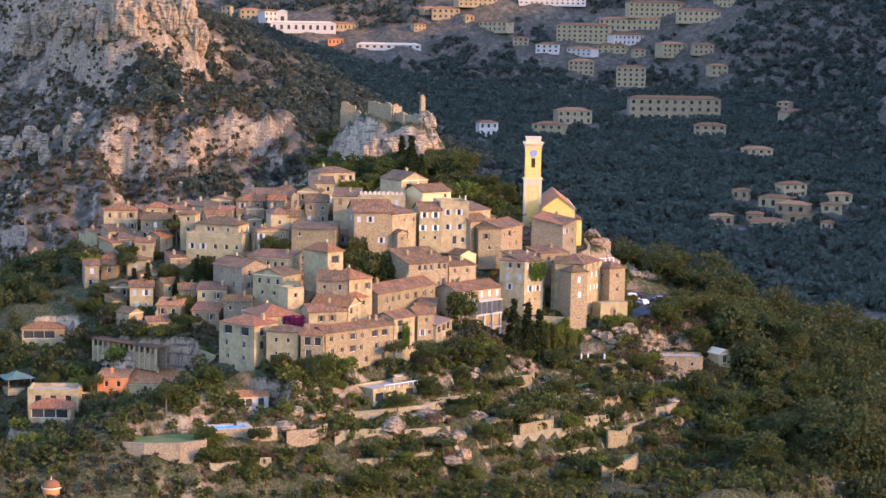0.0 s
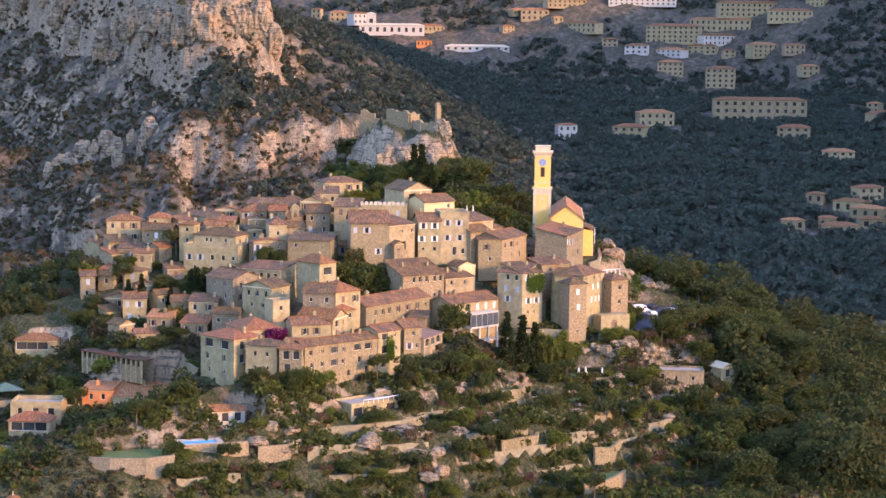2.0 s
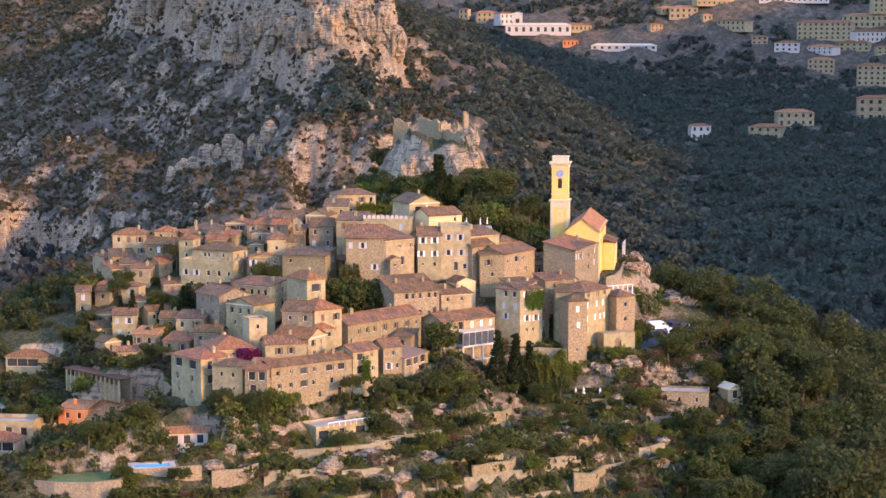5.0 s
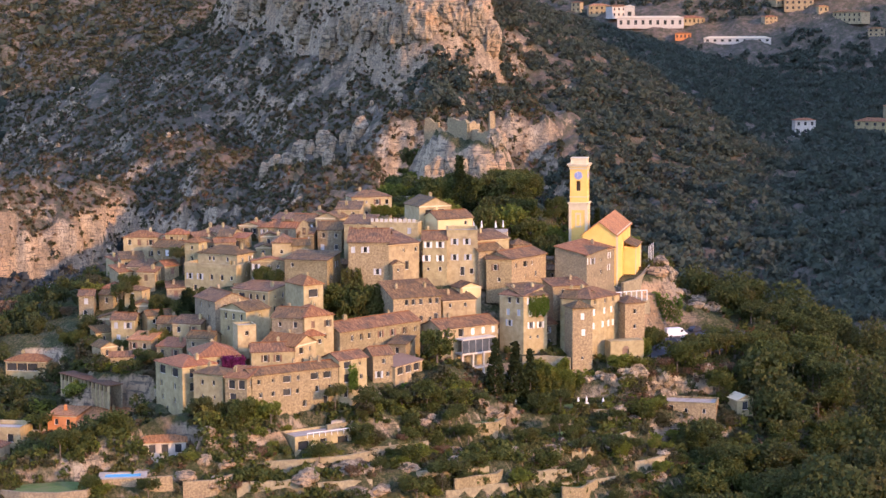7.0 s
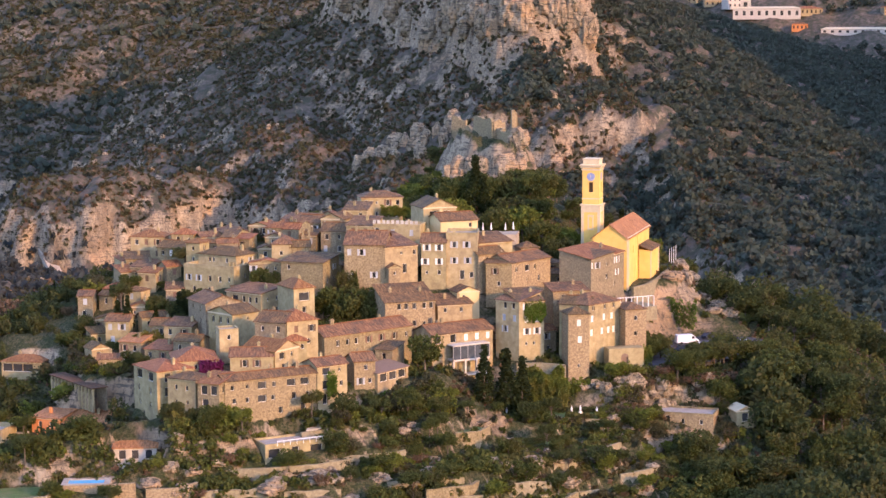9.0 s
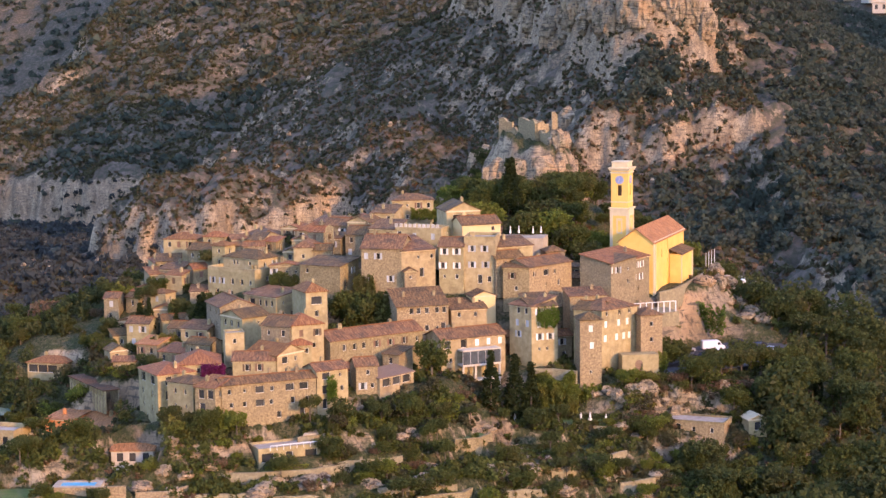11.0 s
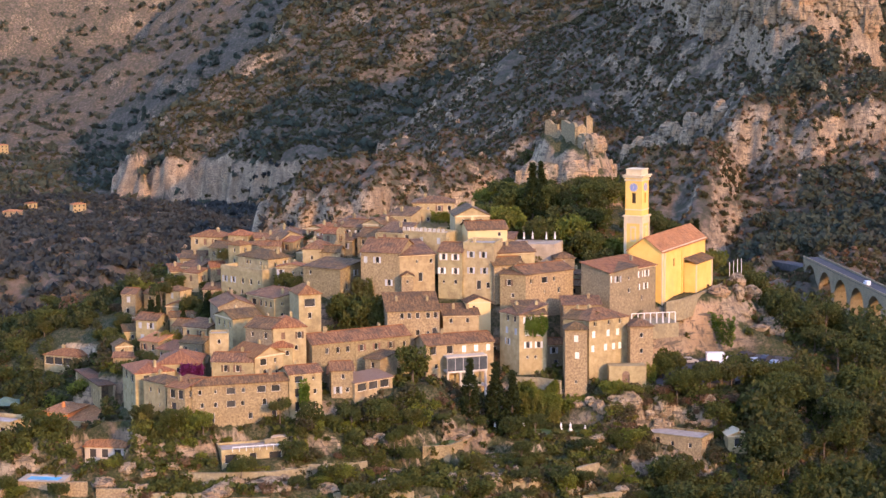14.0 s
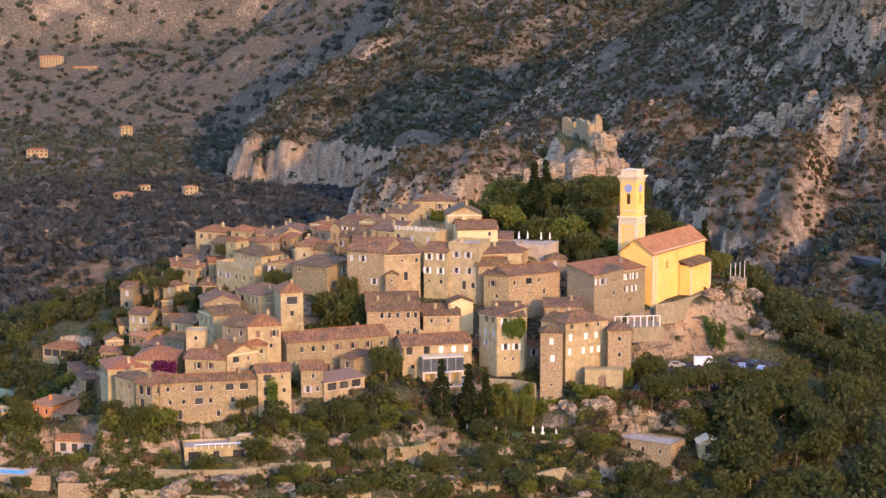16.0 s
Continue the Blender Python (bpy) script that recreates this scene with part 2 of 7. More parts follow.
def smax(a, b, k):
    h = np.clip(0.5 + 0.5 * (a - b) / k, 0, 1)
    return b + (a - b) * h + k * h * (1 - h)


def smin(a, b, k):
    return -smax(-a, -b, k)


def cliffed(z, level, drop, sharp):
    """Below the level the land falls by a cliff of that height."""
    u = level - z
    return np.where(u > 0, z - drop * sstep(0, drop / sharp, u), z)


# height, rise to the right and rise away of the second spur's slope
BANK = (-102.1, 0.230, 0.420)


def along_line(x, y, x0, y0, x1, y1):
    """How far a place lies from a line between two points."""
    dx, dy = x1 - x0, y1 - y0
    t = np.clip(((x - x0) * dx + (y - y0) * dy) / (dx * dx + dy * dy), 0, 1)
    return np.hypot(x - x0 - t * dx, y - y0 - t * dy)


def ground(x, y):
    x, y = np.asarray(x, float), np.asarray(y, float)
    n1 = fbm(x, y, 140, 3)
    n2 = fbm(x, y, 420, 9)
    far = np.hypot(x, y + 450)
    turn = np.degrees(np.arctan2(x, np.maximum(1.0, y + 450)))
    # the wooded valley on the right climbs evenly to the far town
    right = np.interp(far, (0, 1050, 1450, 2200, 3000, 4500, 5200), (-98, -98, -66, -30, 4, 82, 170)) + 14 * n2
    swell = np.where(turn > 3, 122 - 12 * (turn - 3), 122 + 30 * (3 - np.maximum(turn, 0)))
    right = right + np.maximum(0, swell) * sstep(1150, 1720, far) * (1 - sstep(2600, 3700, far))
    # the left-hand valley falls towards the coast, then climbs to the last hills
    left = -118 - 0.085 * np.clip(y - 700, 0, 1500) + 0.30 * np.maximum(0, y - 3250) + 0.10 * np.maximum(0, -x - 1900) + 18 * fbm(x, y, 500, 12)
    w = sstep(-260, 220, x)
    z = left * (1 - w) + right * w
    z = z + 0.8 * np.maximum(0, far - 4600)
    # the stony spur behind the village, and the crest where it turns away
    face = 31 + 0.569 * x + 0.26 * (y - 1200) + 24 * n1
    face = face - 0.85 * np.maximum(0, y - 1590 - 0.25 * (x + 150) + 26 * fbm(x, y, 90, 14))
    face = face - 30 * np.exp(-(along_line(x, y, -10, 990, -118, 1275) / 42) ** 2)
    face = smax(face, mound(x, y, -240, 1110, 60, 42, -84, 0.55) + 10 * n1, 14)
    spur = smin(face, right + 6, 25)
    nose = mound(x, y, 95, 965, 70, 110, -17, 0.7) + 14 * fbm(x, y, 60, 21)
    spur = smax(spur, nose, 10)
    crag_y = 1036 + 0.10 * (x - 60) + 3.0 * np.maximum(0, 45 - x) + 26 * fbm(x, y * 0.3, 70, 31) + 9 * ridged(x, y * 0.5, 17, 33, 3)
    crag = sstep(-135, -100, x) * (1 - sstep(112, 128, x - 0.06 * (y - 1060)))
    spur = spur + crag * (30 * sstep(0, 26, y - crag_y) + 26 * sstep(30, 60, y - crag_y + 8 * fbm(x, y, 22, 34)))
    step2 = 868 + 16 * fbm(x, y * 0.3, 40, 35) + 7 * ridged(x, y * 0.5, 14, 37, 3) + 0.15 * np.abs(x - 80)
    spur = spur + sstep(10, 40, x) * (1 - sstep(130, 165, x)) * 38 * (sstep(0, 26, y - step2) - 1)
    spur = cliffed(spur, -94 + 0.08 * np.minimum(0, x + 200) + 14 * fbm(x, y, 110, 41) + 8 * ridged(x, y, 30, 43, 3), 16 + 56 * (1 - sstep(-230, -140, x)), 4.0)
    spur = spur + 7 * ridged(x, y, 22, 45, 3) * sstep(-70, -85, spur) * sstep(-175, -145, spur)
    z = smax(z, spur, 6)
    # the next spur, on which the first one lays its shadow; the coast road is cut into its foot
    bank = BANK[0] + BANK[1] * (x + 700) + BANK[2] * (y - 2300) + 44 * fbm(x, y, 260, 24) + 12 * n1
    edge = -(x + 905) + 0.35 * (y - 2390) + 70 * fbm(x, y, 200, 27)
    bank = smin(bank, bank - 1.1 * np.maximum(0, edge), 14)
    bank = cliffed(bank, -171 + 15 * fbm(x, y, 210, 25) + 9 * ridged(x, y, 44, 26, 3), 72, 5.0)
    z = smax(z, bank, 8)
    # the last spur on the left
    last = 40 + 0.34 * (x + 1300) + 0.5 * (y - 3750) + 70 * fbm(x, y, 320, 51)
    last = smin(last, last - 0.9 * np.maximum(0, -(x + 1560) + 0.3 * (y - 3500) + 90 * fbm(x, y, 260, 55)), 14)
    last = cliffed(last, -236 + 40 * fbm(x, y, 220, 57) + 12 * ridged(x, y, 60, 58, 3), 64, 4.0)
    z = smax(z, last, 12)
    # the high ridge off to the right, behind which the low sun leaves the valley in shade
    along = np.clip(((x - 930) * 0.62 + (y - 330) * 0.785) / 1900, 0, 1)
    off = np.abs((x - 930 - along * 1178) * 0.785 - (y - 330 - along * 1491) * 0.62)
    end = np.maximum(0, 330 - y) + np.maximum(0, y - 2100)
    z = smax(z, np.interp(along, (0, 0.03, 0.09, 0.17, 0.3, 1), (190, 245, 305, 385, 490, 500)) - 0.72 * off - 0.7 * end + 20 * n1, 20)
    z = smax(z, 250 - 0.8 * np.hypot(x - 985, np.maximum(0, np.abs(y + 150) - 450)), 20)
    # the village rock and its terraces
    v = mound(x, y, 32, -6, 86, 92, -42, 1.0)
    v = smax(v, mound(x, y, 125, 10, 62, 70, -43, 0.5), 4)
    v = smax(v, mound(x, y, 85, 66, 22, 56, -28, 0.8), 3)
    v = smax(v, mound(x, y, -58, -40, 30, 34, -32, 1.0), 3)
    v = smax(v, mound(x, y, -50, 36, 20, 36, -12, 1.3), 2)
    v = smax(v, mound(x, y, -57, -4, 13, 18, -16.5, 1.2), 1.5)
    v = smax(v, mound(x, y, -4, -57, 50, 11, -29, 1.0, 18), 1.5)
    v = smax(v, mound(x, y, 40, -25, 30, 8, -28.5, 1.0), 1.5)
    v = smax(v, mound(x, y, 62, -11.5, 15, 5, -20.5, 0.8, 12), 1.5)
    v = smax(v, mound(x, y, -20, -48, 38, 8.5, -20.5, 1.0, 23), 1.0)
    v = smax(v, mound(x, y, -16, -27, 31, 14, -16, 1.2, 16), 1.0)
    v = smax(v, mound(x, y, 12, 0, 15, 6.5, -11.5, 1.3, 18), 1.0)
    v = smax(v, mound(x, y, 33, -4, 10, 8.5, -16.0, 1.6), 1.0)
    v = smax(v, mound(x, y, 49, -3, 10, 8, -17.5, 1.5, 25), 1.0)
    v = smax(v, mound(x, y, -4, 26, 40, 20, -2.0, 1.3), 1.5)
    v = smax(v, mound(x, y, 50, 20, 12, 8, -8, 1.4), 1.0)
    v = smax(v, mound(x, y, 61, 48, 12.0, 26, -4.9, 1.35, -16), 1.0)
    v = smax(v, mound(x, y, -8, 50, 36, 20, 4.5, 0.6), 2)
    v = smax(v, mound(x, y, 24, 86, 20, 22, 10, 0.8), 2)
    v = smax(v, mound(x, y, 25, 108, 7.5, 19, 25.5, 3.4, 26) + 5 * fbm(x, y, 9, 61) + 2.5 * ridged(x, y, 5, 63, 3), 1.0)
    steps = np.clip(((v + 60) % 3.4) / 3.4, 0, 1)
    low = 0.95 * sstep(-21, -24, v) * sstep(-46, -40, v) * sstep(-70, -40, x) * (1 - sstep(72, 84, x)) * (y < 10)
    v = v + low * 3.4 * (sstep(0.72, 0.98, steps) - steps)
    rough = 2.4 * fbm(x, y, 16, 71) + 1.3 * ridged(x, y, 7, 75, 3)
    clear = sstep(1.0, 1.25, np.sqrt(((x - 8) / 66) ** 2 + ((y - 5) / 70) ** 2))
    v = v + rough * (0.22 + 0.78 * clear)
    z = smax(z, v, 5)
    # levelled places: the car park, the plaza before the gate, the pools
    for cx, cy, rx, ry, level in ((75, 17, 18, 22, -18.9), (58, -6, 11, 6, -18.4), (-66, -28, 11, 8, -29.5), (-49, -63, 7, 6, -29.6), (-56.4, -74, 7.5, 4.5, -28.2), (-70, -78.5, 8, 5, -29.4), (-84, -24, 6, 4.5, -28.7), (66, -31, 9, 6, -34.5), (67, -19, 10, 5.5, -27.2), (-17, -57, 9, 6, -25.2), (38, -22.5, 13, 5, -26.3), (32, -35.5, 13, 5, -30.3), (-4, -44.5, 13, 3.6, -22.7), (9, -36.5, 9, 3.4, -22.7), (-87, 5, 8, 6, -23.0), (-90, -45, 10, 6, -31.8), (-65, -32, 11, 7, -31), (-75, -33, 6, 6, -29), (122, 552, 46, 84, -104)):
        e = np.sqrt(((x - cx) / rx) ** 2 + ((y - cy) / ry) ** 2)
        w = 1 - sstep(0.85, 1.2, e)
        z = z * (1 - w) + level * w
    # crags and gullies
    far_off = sstep(300, 700, y + 0 * x)
    z = z + far_off * (1 - sstep(1500, 1800, y)) * (1 - sstep(150, 260, x)) * 7 * ridged(x, y * 0.5, 26, 91, 4)
    z = z + far_off * ((15 - 9 * sstep(200, 420, x)) * ridged(x, y, 75, 81, 6) + 4 * fbm(x, y, 18, 88))
    return z


def height(x, y):
    return float(ground(np.array([x]), np.array([y]))[0])


# ---- meshes ----
def part(name, bm, mat, parent=None, label=""):
    me = bpy.data.meshes.new(name)
    bm.to_mesh(me)
    bm.free()
    me.materials.append(mat)
    ob = new(name, me)
    ob.parent = parent
    if label:
        tagged(ob, label)
    return ob


def mesh_np(name, verts, faces, mat, smooth=False):
    me = bpy.data.meshes.new(name)
    me.from_pydata(verts.tolist() if hasattr(verts, "tolist") else verts, [], faces.tolist() if hasattr(faces, "tolist") else faces)
    me.materials.append(mat)
    if smooth:
        me.shade_smooth()
    return me


def box(bm, x0, y0, z0, x1, y1, z1, m=None):
    vs = [bm.verts.new(v) for v in ((x0, y0, z0), (x1, y0, z0), (x1, y1, z0), (x0, y1, z0), (x0, y0, z1), (x1, y0, z1), (x1, y1, z1), (x0, y1, z1))]
    for f in ((0, 3, 2, 1), (4, 5, 6, 7), (0, 1, 5, 4), (1, 2, 6, 5), (2, 3, 7, 6), (3, 0, 4, 7)):
        bm.faces.new([vs[i] for i in f])
    if m is not None:
        bmesh.ops.transform(bm, matrix=m, verts=vs)
    return vs


def prism(bm, pts, z0, z1):
    lo, hi = [bm.verts.new((*p, z0)) for p in pts], [bm.verts.new((*p, z1)) for p in pts]
    k = len(pts)
    for i in range(k):
        bm.faces.new((lo[i], lo[(i + 1) % k], hi[(i + 1) % k], hi[i]))
    bm.faces.new(hi)
    bm.faces.new(lo[::-1])


def empty(name, m):
    e = new(name)
    e.empty_display_size = 0.5
    e.matrix_world = m
    return e


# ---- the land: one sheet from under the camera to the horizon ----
def land():
    az = np.concatenate([np.arange(-180, -40, 5.0), np.arange(-40, -31, 0.5), np.arange(-31, 33, 0.125), np.arange(33, 42, 0.5), np.arange(42, 180, 5.0)])
    rr = [0.02, 60, 120, 180, 240, 290, 330]
    while rr[-1] < 4950:
        r = rr[-1]
        rr.append(r + (1.6 if r < 640 else 1.6 + (r - 640) * 0.016 if r < 1100 else 6.0 if r < 1285 else 3.2 if r < 2100 else 9.0 if r < 2550 else 6.0 if r < 3100 else 13.0))
    rr = np.array(rr)
    a, r = np.meshgrid(np.radians(az), rr)
    x, y = r * np.sin(a), -450 + r * np.cos(a)
    z = ground(x, y)
    k, m = r.shape
    i, j = np.meshgrid(np.arange(k - 1), np.arange(m), indexing="ij")
    j2 = (j + 1) % m
    faces = np.stack([i * m + j, i * m + j2, (i + 1) * m + j2, (i + 1) * m + j], -1).reshape(-1, 4)[:, ::-1]
    me = bpy.data.meshes.new("ground")
    me.vertices.add(k * m)
    me.vertices.foreach_set("co", np.stack([x, y, z], -1).ravel())
    me.loops.add(faces.size)
    me.loops.foreach_set("vertex_index", faces.ravel())
    me.polygons.add(len(faces))
    me.polygons.foreach_set("loop_start", np.arange(0, faces.size, 4))
    me.update(calc_edges=True)
    me.shade_smooth()
    ob = new("ground", me)
    tagged(ob, "rocky limestone hillside with dry scrub and soil", "ground", kind="structure")
    return ob


def land_material():
    m = bpy.data.materials.new("hillside")
    m.use_nodes = True
    nt = m.node_tree
    n, l = nt.nodes, nt.links
    b = n["Principled BSDF"]
    b.inputs["Roughness"].default_value = 0.97
    b.inputs["Specular IOR Level"].default_value = 0.1
    geo = n.new("ShaderNodeNewGeometry")

    def tex(s, d=6.0, r=0.62, stretch=None):
        t = n.new("ShaderNodeTexNoise")
        t.inputs["Scale"].default_value, t.inputs["Detail"].default_value, t.inputs["Roughness"].default_value = s, d, r
        src = geo.outputs["Position"]
        if stretch:
            mp = n.new("ShaderNodeMapping")
            mp.inputs["Scale"].default_value = stretch
            l.new(src, mp.inputs["Vector"])
            src = mp.outputs["Vector"]
        l.new(src, t.inputs["Vector"])
        return t.outputs["Fac"]

    def ramp(src, lo, hi):
        r = n.new("ShaderNodeMapRange")
        r.inputs["From Min"].default_value, r.inputs["From Max"].default_value = lo, hi
        l.new(src, r.inputs["Value"])
        return r.outputs["Result"]

    def mix(f, a, c):
        x = n.new("ShaderNodeMix")
        x.data_type = "RGBA"
        for sock, v in ((x.inputs["Factor"], f), (x.inputs[6], a), (x.inputs[7], c)):
            if isinstance(v, bpy.types.NodeSocket):
                l.new(v, sock)
            else:
                sock.default_value = (*v, 1.0)
        return x.outputs[2]

    def math_node(op, a, c):
        x = n.new("ShaderNodeMath")
        x.operation = op
        for sock, v in zip(x.inputs, (a, c)):
            if isinstance(v, bpy.types.NodeSocket):
                l.new(v, sock)
            else:
                sock.default_value = v
        return x.outputs[0]

    spot = n.new("ShaderNodeSeparateXYZ")
    l.new(geo.outputs["Position"], spot.inputs[0])
    garden = ramp(spot.outputs["Y"], 150.0, 110.0)
    soil = mix(ramp(tex(0.05), 0.35, 0.65), (0.11, 0.084, 0.060), (0.18, 0.135, 0.096))
    soil = mix(ramp(tex(0.16, 8.0), 0.40, 0.57), soil, (0.072, 0.068, 0.040))
    grass = mix(ramp(tex(0.30, 8.0, 0.7), 0.38, 0.62), (0.058, 0.066, 0.022), (0.150, 0.118, 0.060))
    grass = mix(ramp(tex(1.6, 6.0, 0.7), 0.44, 0.56), grass, (0.040, 0.048, 0.018))
    soil = mix(garden, soil, grass)
    rock = mix(ramp(tex(0.10, 8.0, 0.7, (1, 1, 0.35)), 0.35, 0.66), (0.18, 0.128, 0.078), (0.48, 0.365, 0.225))
    rock = mix(ramp(tex(0.035, 6.0), 0.52, 0.66), rock, (0.44, 0.285, 0.155))
    rock = mix(ramp(tex(0.8, 8.0, 0.75, (1, 1, 0.5)), 0.50, 0.38), rock, (0.10, 0.08, 0.058))
    rock = mix(ramp(tex(0.5, 6.0, 0.7, (0.25, 0.25, 2.2)), 0.47, 0.40), rock, (0.13, 0.105, 0.075))
    sep = n.new("ShaderNodeSeparateXYZ")
    l.new(geo.outputs["Normal"], sep.inputs[0])
    steep = math_node("SUBTRACT", 1.0, sep.outputs["Z"])
    fac = math_node("ADD", steep, math_node("MULTIPLY", math_node("SUBTRACT", tex(0.22, 8.0, 0.7), 0.5), 0.75))
    fac = math_node("ADD", fac, math_node("MULTIPLY", garden, 0.06))
    col = mix(ramp(fac, 0.33, 0.47), soil, rock)
    l.new(col, b.inputs["Base Color"])
    bp = n.new("ShaderNodeBump")
    bp.inputs["Strength"].default_value, bp.inputs["Distance"].default_value = 1.0, 1.6
    l.new(tex(0.35, 9.0, 0.7, (1, 1, 0.45)), bp.inputs["Height"])
    l.new(bp.outputs["Normal"], b.inputs["Normal"])
    return m


land().data.materials.append(land_material())


# ---- houses ----
def panel(bm, o, u, w, length, top, holes, reveal=0.3, gable=None):
    """An upright wall face from o along u, facing w, with openings (x0, x1, z0, z1) that are lined to the reveal's depth."""
    xs = sorted({0.0, length, *[h[0] for h in holes], *[h[1] for h in holes]})
    zs = sorted({0.0, top, *[h[2] for h in holes], *[h[3] for h in holes]})
    P = lambda a, z, d=0.0: bm.verts.new(o + u * a + Vector((0, 0, z)) - w * d)
    for i in range(len(xs) - 1):
        for j in range(len(zs) - 1):
            cx, cz = (xs[i] + xs[i + 1]) / 2, (zs[j] + zs[j + 1]) / 2
            if not any(h[0] < cx < h[1] and h[2] < cz < h[3] for h in holes):
                bm.faces.new((P(xs[i], zs[j]), P(xs[i + 1], zs[j]), P(xs[i + 1], zs[j + 1]), P(xs[i], zs[j + 1])))
    for x0, x1, z0, z1 in holes:
        ring = ((x0, z0), (x1, z0), (x1, z1), (x0, z1))
        for k in range(4):
            a, c = ring[k], ring[(k + 1) % 4]
            bm.faces.new((P(*a), P(*a, reveal), P(*c, reveal), P(*c)))
    if gable:
        bm.faces.new([P(a, z) for a, z in gable])


WINDOW_MESH = {}


def window_meshes(w, h, kind):
    key = (round(w, 2), round(h, 2), kind)
    if key in WINDOW_MESH:
        return WINDOW_MESH[key]
    f = bmesh.new()
    t = 0.08
    ring = [[f.verts.new((sx * (w / 2 - e), yy, sz * (h / 2 - e))) for sx, sz in ((-1, -1), (1, -1), (1, 1), (-1, 1))] for e, yy in ((0, 0), (t, 0), (t, 0.06), (0, 0.06))]
    for i in range(4):
        for k in range(4):
            f.faces.new((ring[i][k], ring[i][(k + 1) % 4], ring[(i + 1) % 4][(k + 1) % 4], ring[(i + 1) % 4][k]))
    g = bmesh.new()
    box(g, -w / 2 + t, 0.025, -h / 2 + t, w / 2 - t, 0.045, h / 2 - t)
    s = bmesh.new()
    sw = w / 2
    box(s, -sw / 2, -0.03, -h / 2, sw / 2, 0.03, h / 2)
    bmesh.ops.bevel(s, geom=s.edges[:], offset=0.012, segments=1, affect="EDGES")
    out = []
    for name, bm, mat in (("window", f, M_FRAME), ("pane", g, M_GLASS), ("shutter", s, None)):
        me = bpy.data.meshes.new(name)
        bm.to_mesh(me)
        bm.free()
        if mat:
            me.materials.append(mat)
        out.append(me)
    WINDOW_MESH[key] = out
    return out


SHUTTER_MESH = {}


def shutter_mesh(me, mat):
    if (me, mat.name) not in SHUTTER_MESH:
        c = me.copy()
        c.materials.clear()
        c.materials.append(mat)
        SHUTTER_MESH[(me, mat.name)] = c
    return SHUTTER_MESH[(me, mat.name)]


SIZES = {"s": (0.95, 1.5), "c": (0.95, 1.5), "w": (0.95, 1.4), "q": (0.6, 0.75), "d": (1.1, 2.2), "b": (1.9, 1.5), "o": (1.5, 1.9), "g": (2.6, 1.9), "n": (0.8, 1.1), "t": (0.9, 1.5)}


def put_window(house, m, kind, shutter):
    w, h = SIZES[kind]
    wm, pm, sm = window_meshes(w, h, kind)
    win = new("door" if kind == "d" else "window", wm)
    win.parent, win.matrix_basis = house, m
    pane = new("pane", pm)
    pane.parent = win
    if kind in "sct":
        sm = shutter_mesh(sm, shutter)
        for side in (-1, 1):
            sh = new("shutter", sm)
            sh.parent = win
            if kind == "c":
                sh.location = (side * w / 4, -0.1, 0)
            else:
                sh.location = (side * (w * 0.5 + w * 0.25 + 0.02), -0.25, 0)
                sh.rotation_euler = (0, 0, side * 0.06)


def parse(spec, length, height_m):
    """Rows 'metres below the eave: place kind, ...' to holes and windows."""
    out = []
    for row in filter(None, spec.split("|")):
        below, items = row.split(":")
        for it in items.split():
            kind = it[-1]
            w, h = SIZES[kind]
            x, z = float(it[:-1]) * length, height_m - float(below)
            if kind == "d":
                z = max(z, h / 2 + 0.02)
            if x - w / 2 > 0.1 and x + w / 2 < length - 0.1 and z - h / 2 > 0 and z + h / 2 < height_m - 0.12:
                out.append((x - w / 2, x + w / 2, z - h / 2, z + h / 2, kind))
    return out


def slab(bm, uvl, pts, u, thick=0.16):
    """A roof slope: the upper face, with tiles along its fall, its underside and edges."""
    c = sum((Vector(p) for p in pts), Vector()) / len(pts)
    nrm = (Vector(pts[1]) - Vector(pts[0])).cross(Vector(pts[2]) - Vector(pts[0])).normalized()
    if nrm.z < 0:
        pts, nrm = pts[::-1], -nrm
    fall = nrm.cross(u).normalized()
    hi = [bm.verts.new(p) for p in pts]
    lo = [bm.verts.new(Vector(p) - Vector((0, 0, thick))) for p in pts]
    k = len(pts)
    faces = [bm.faces.new(hi), bm.faces.new(lo[::-1])] + [bm.faces.new((lo[i], lo[(i + 1) % k], hi[(i + 1) % k], hi[i])) for i in range(k)]
    for f in faces:
        for lp in f.loops:
            d = lp.vert.co - c
            lp[uvl].uv = (d.dot(u), d.dot(fall))


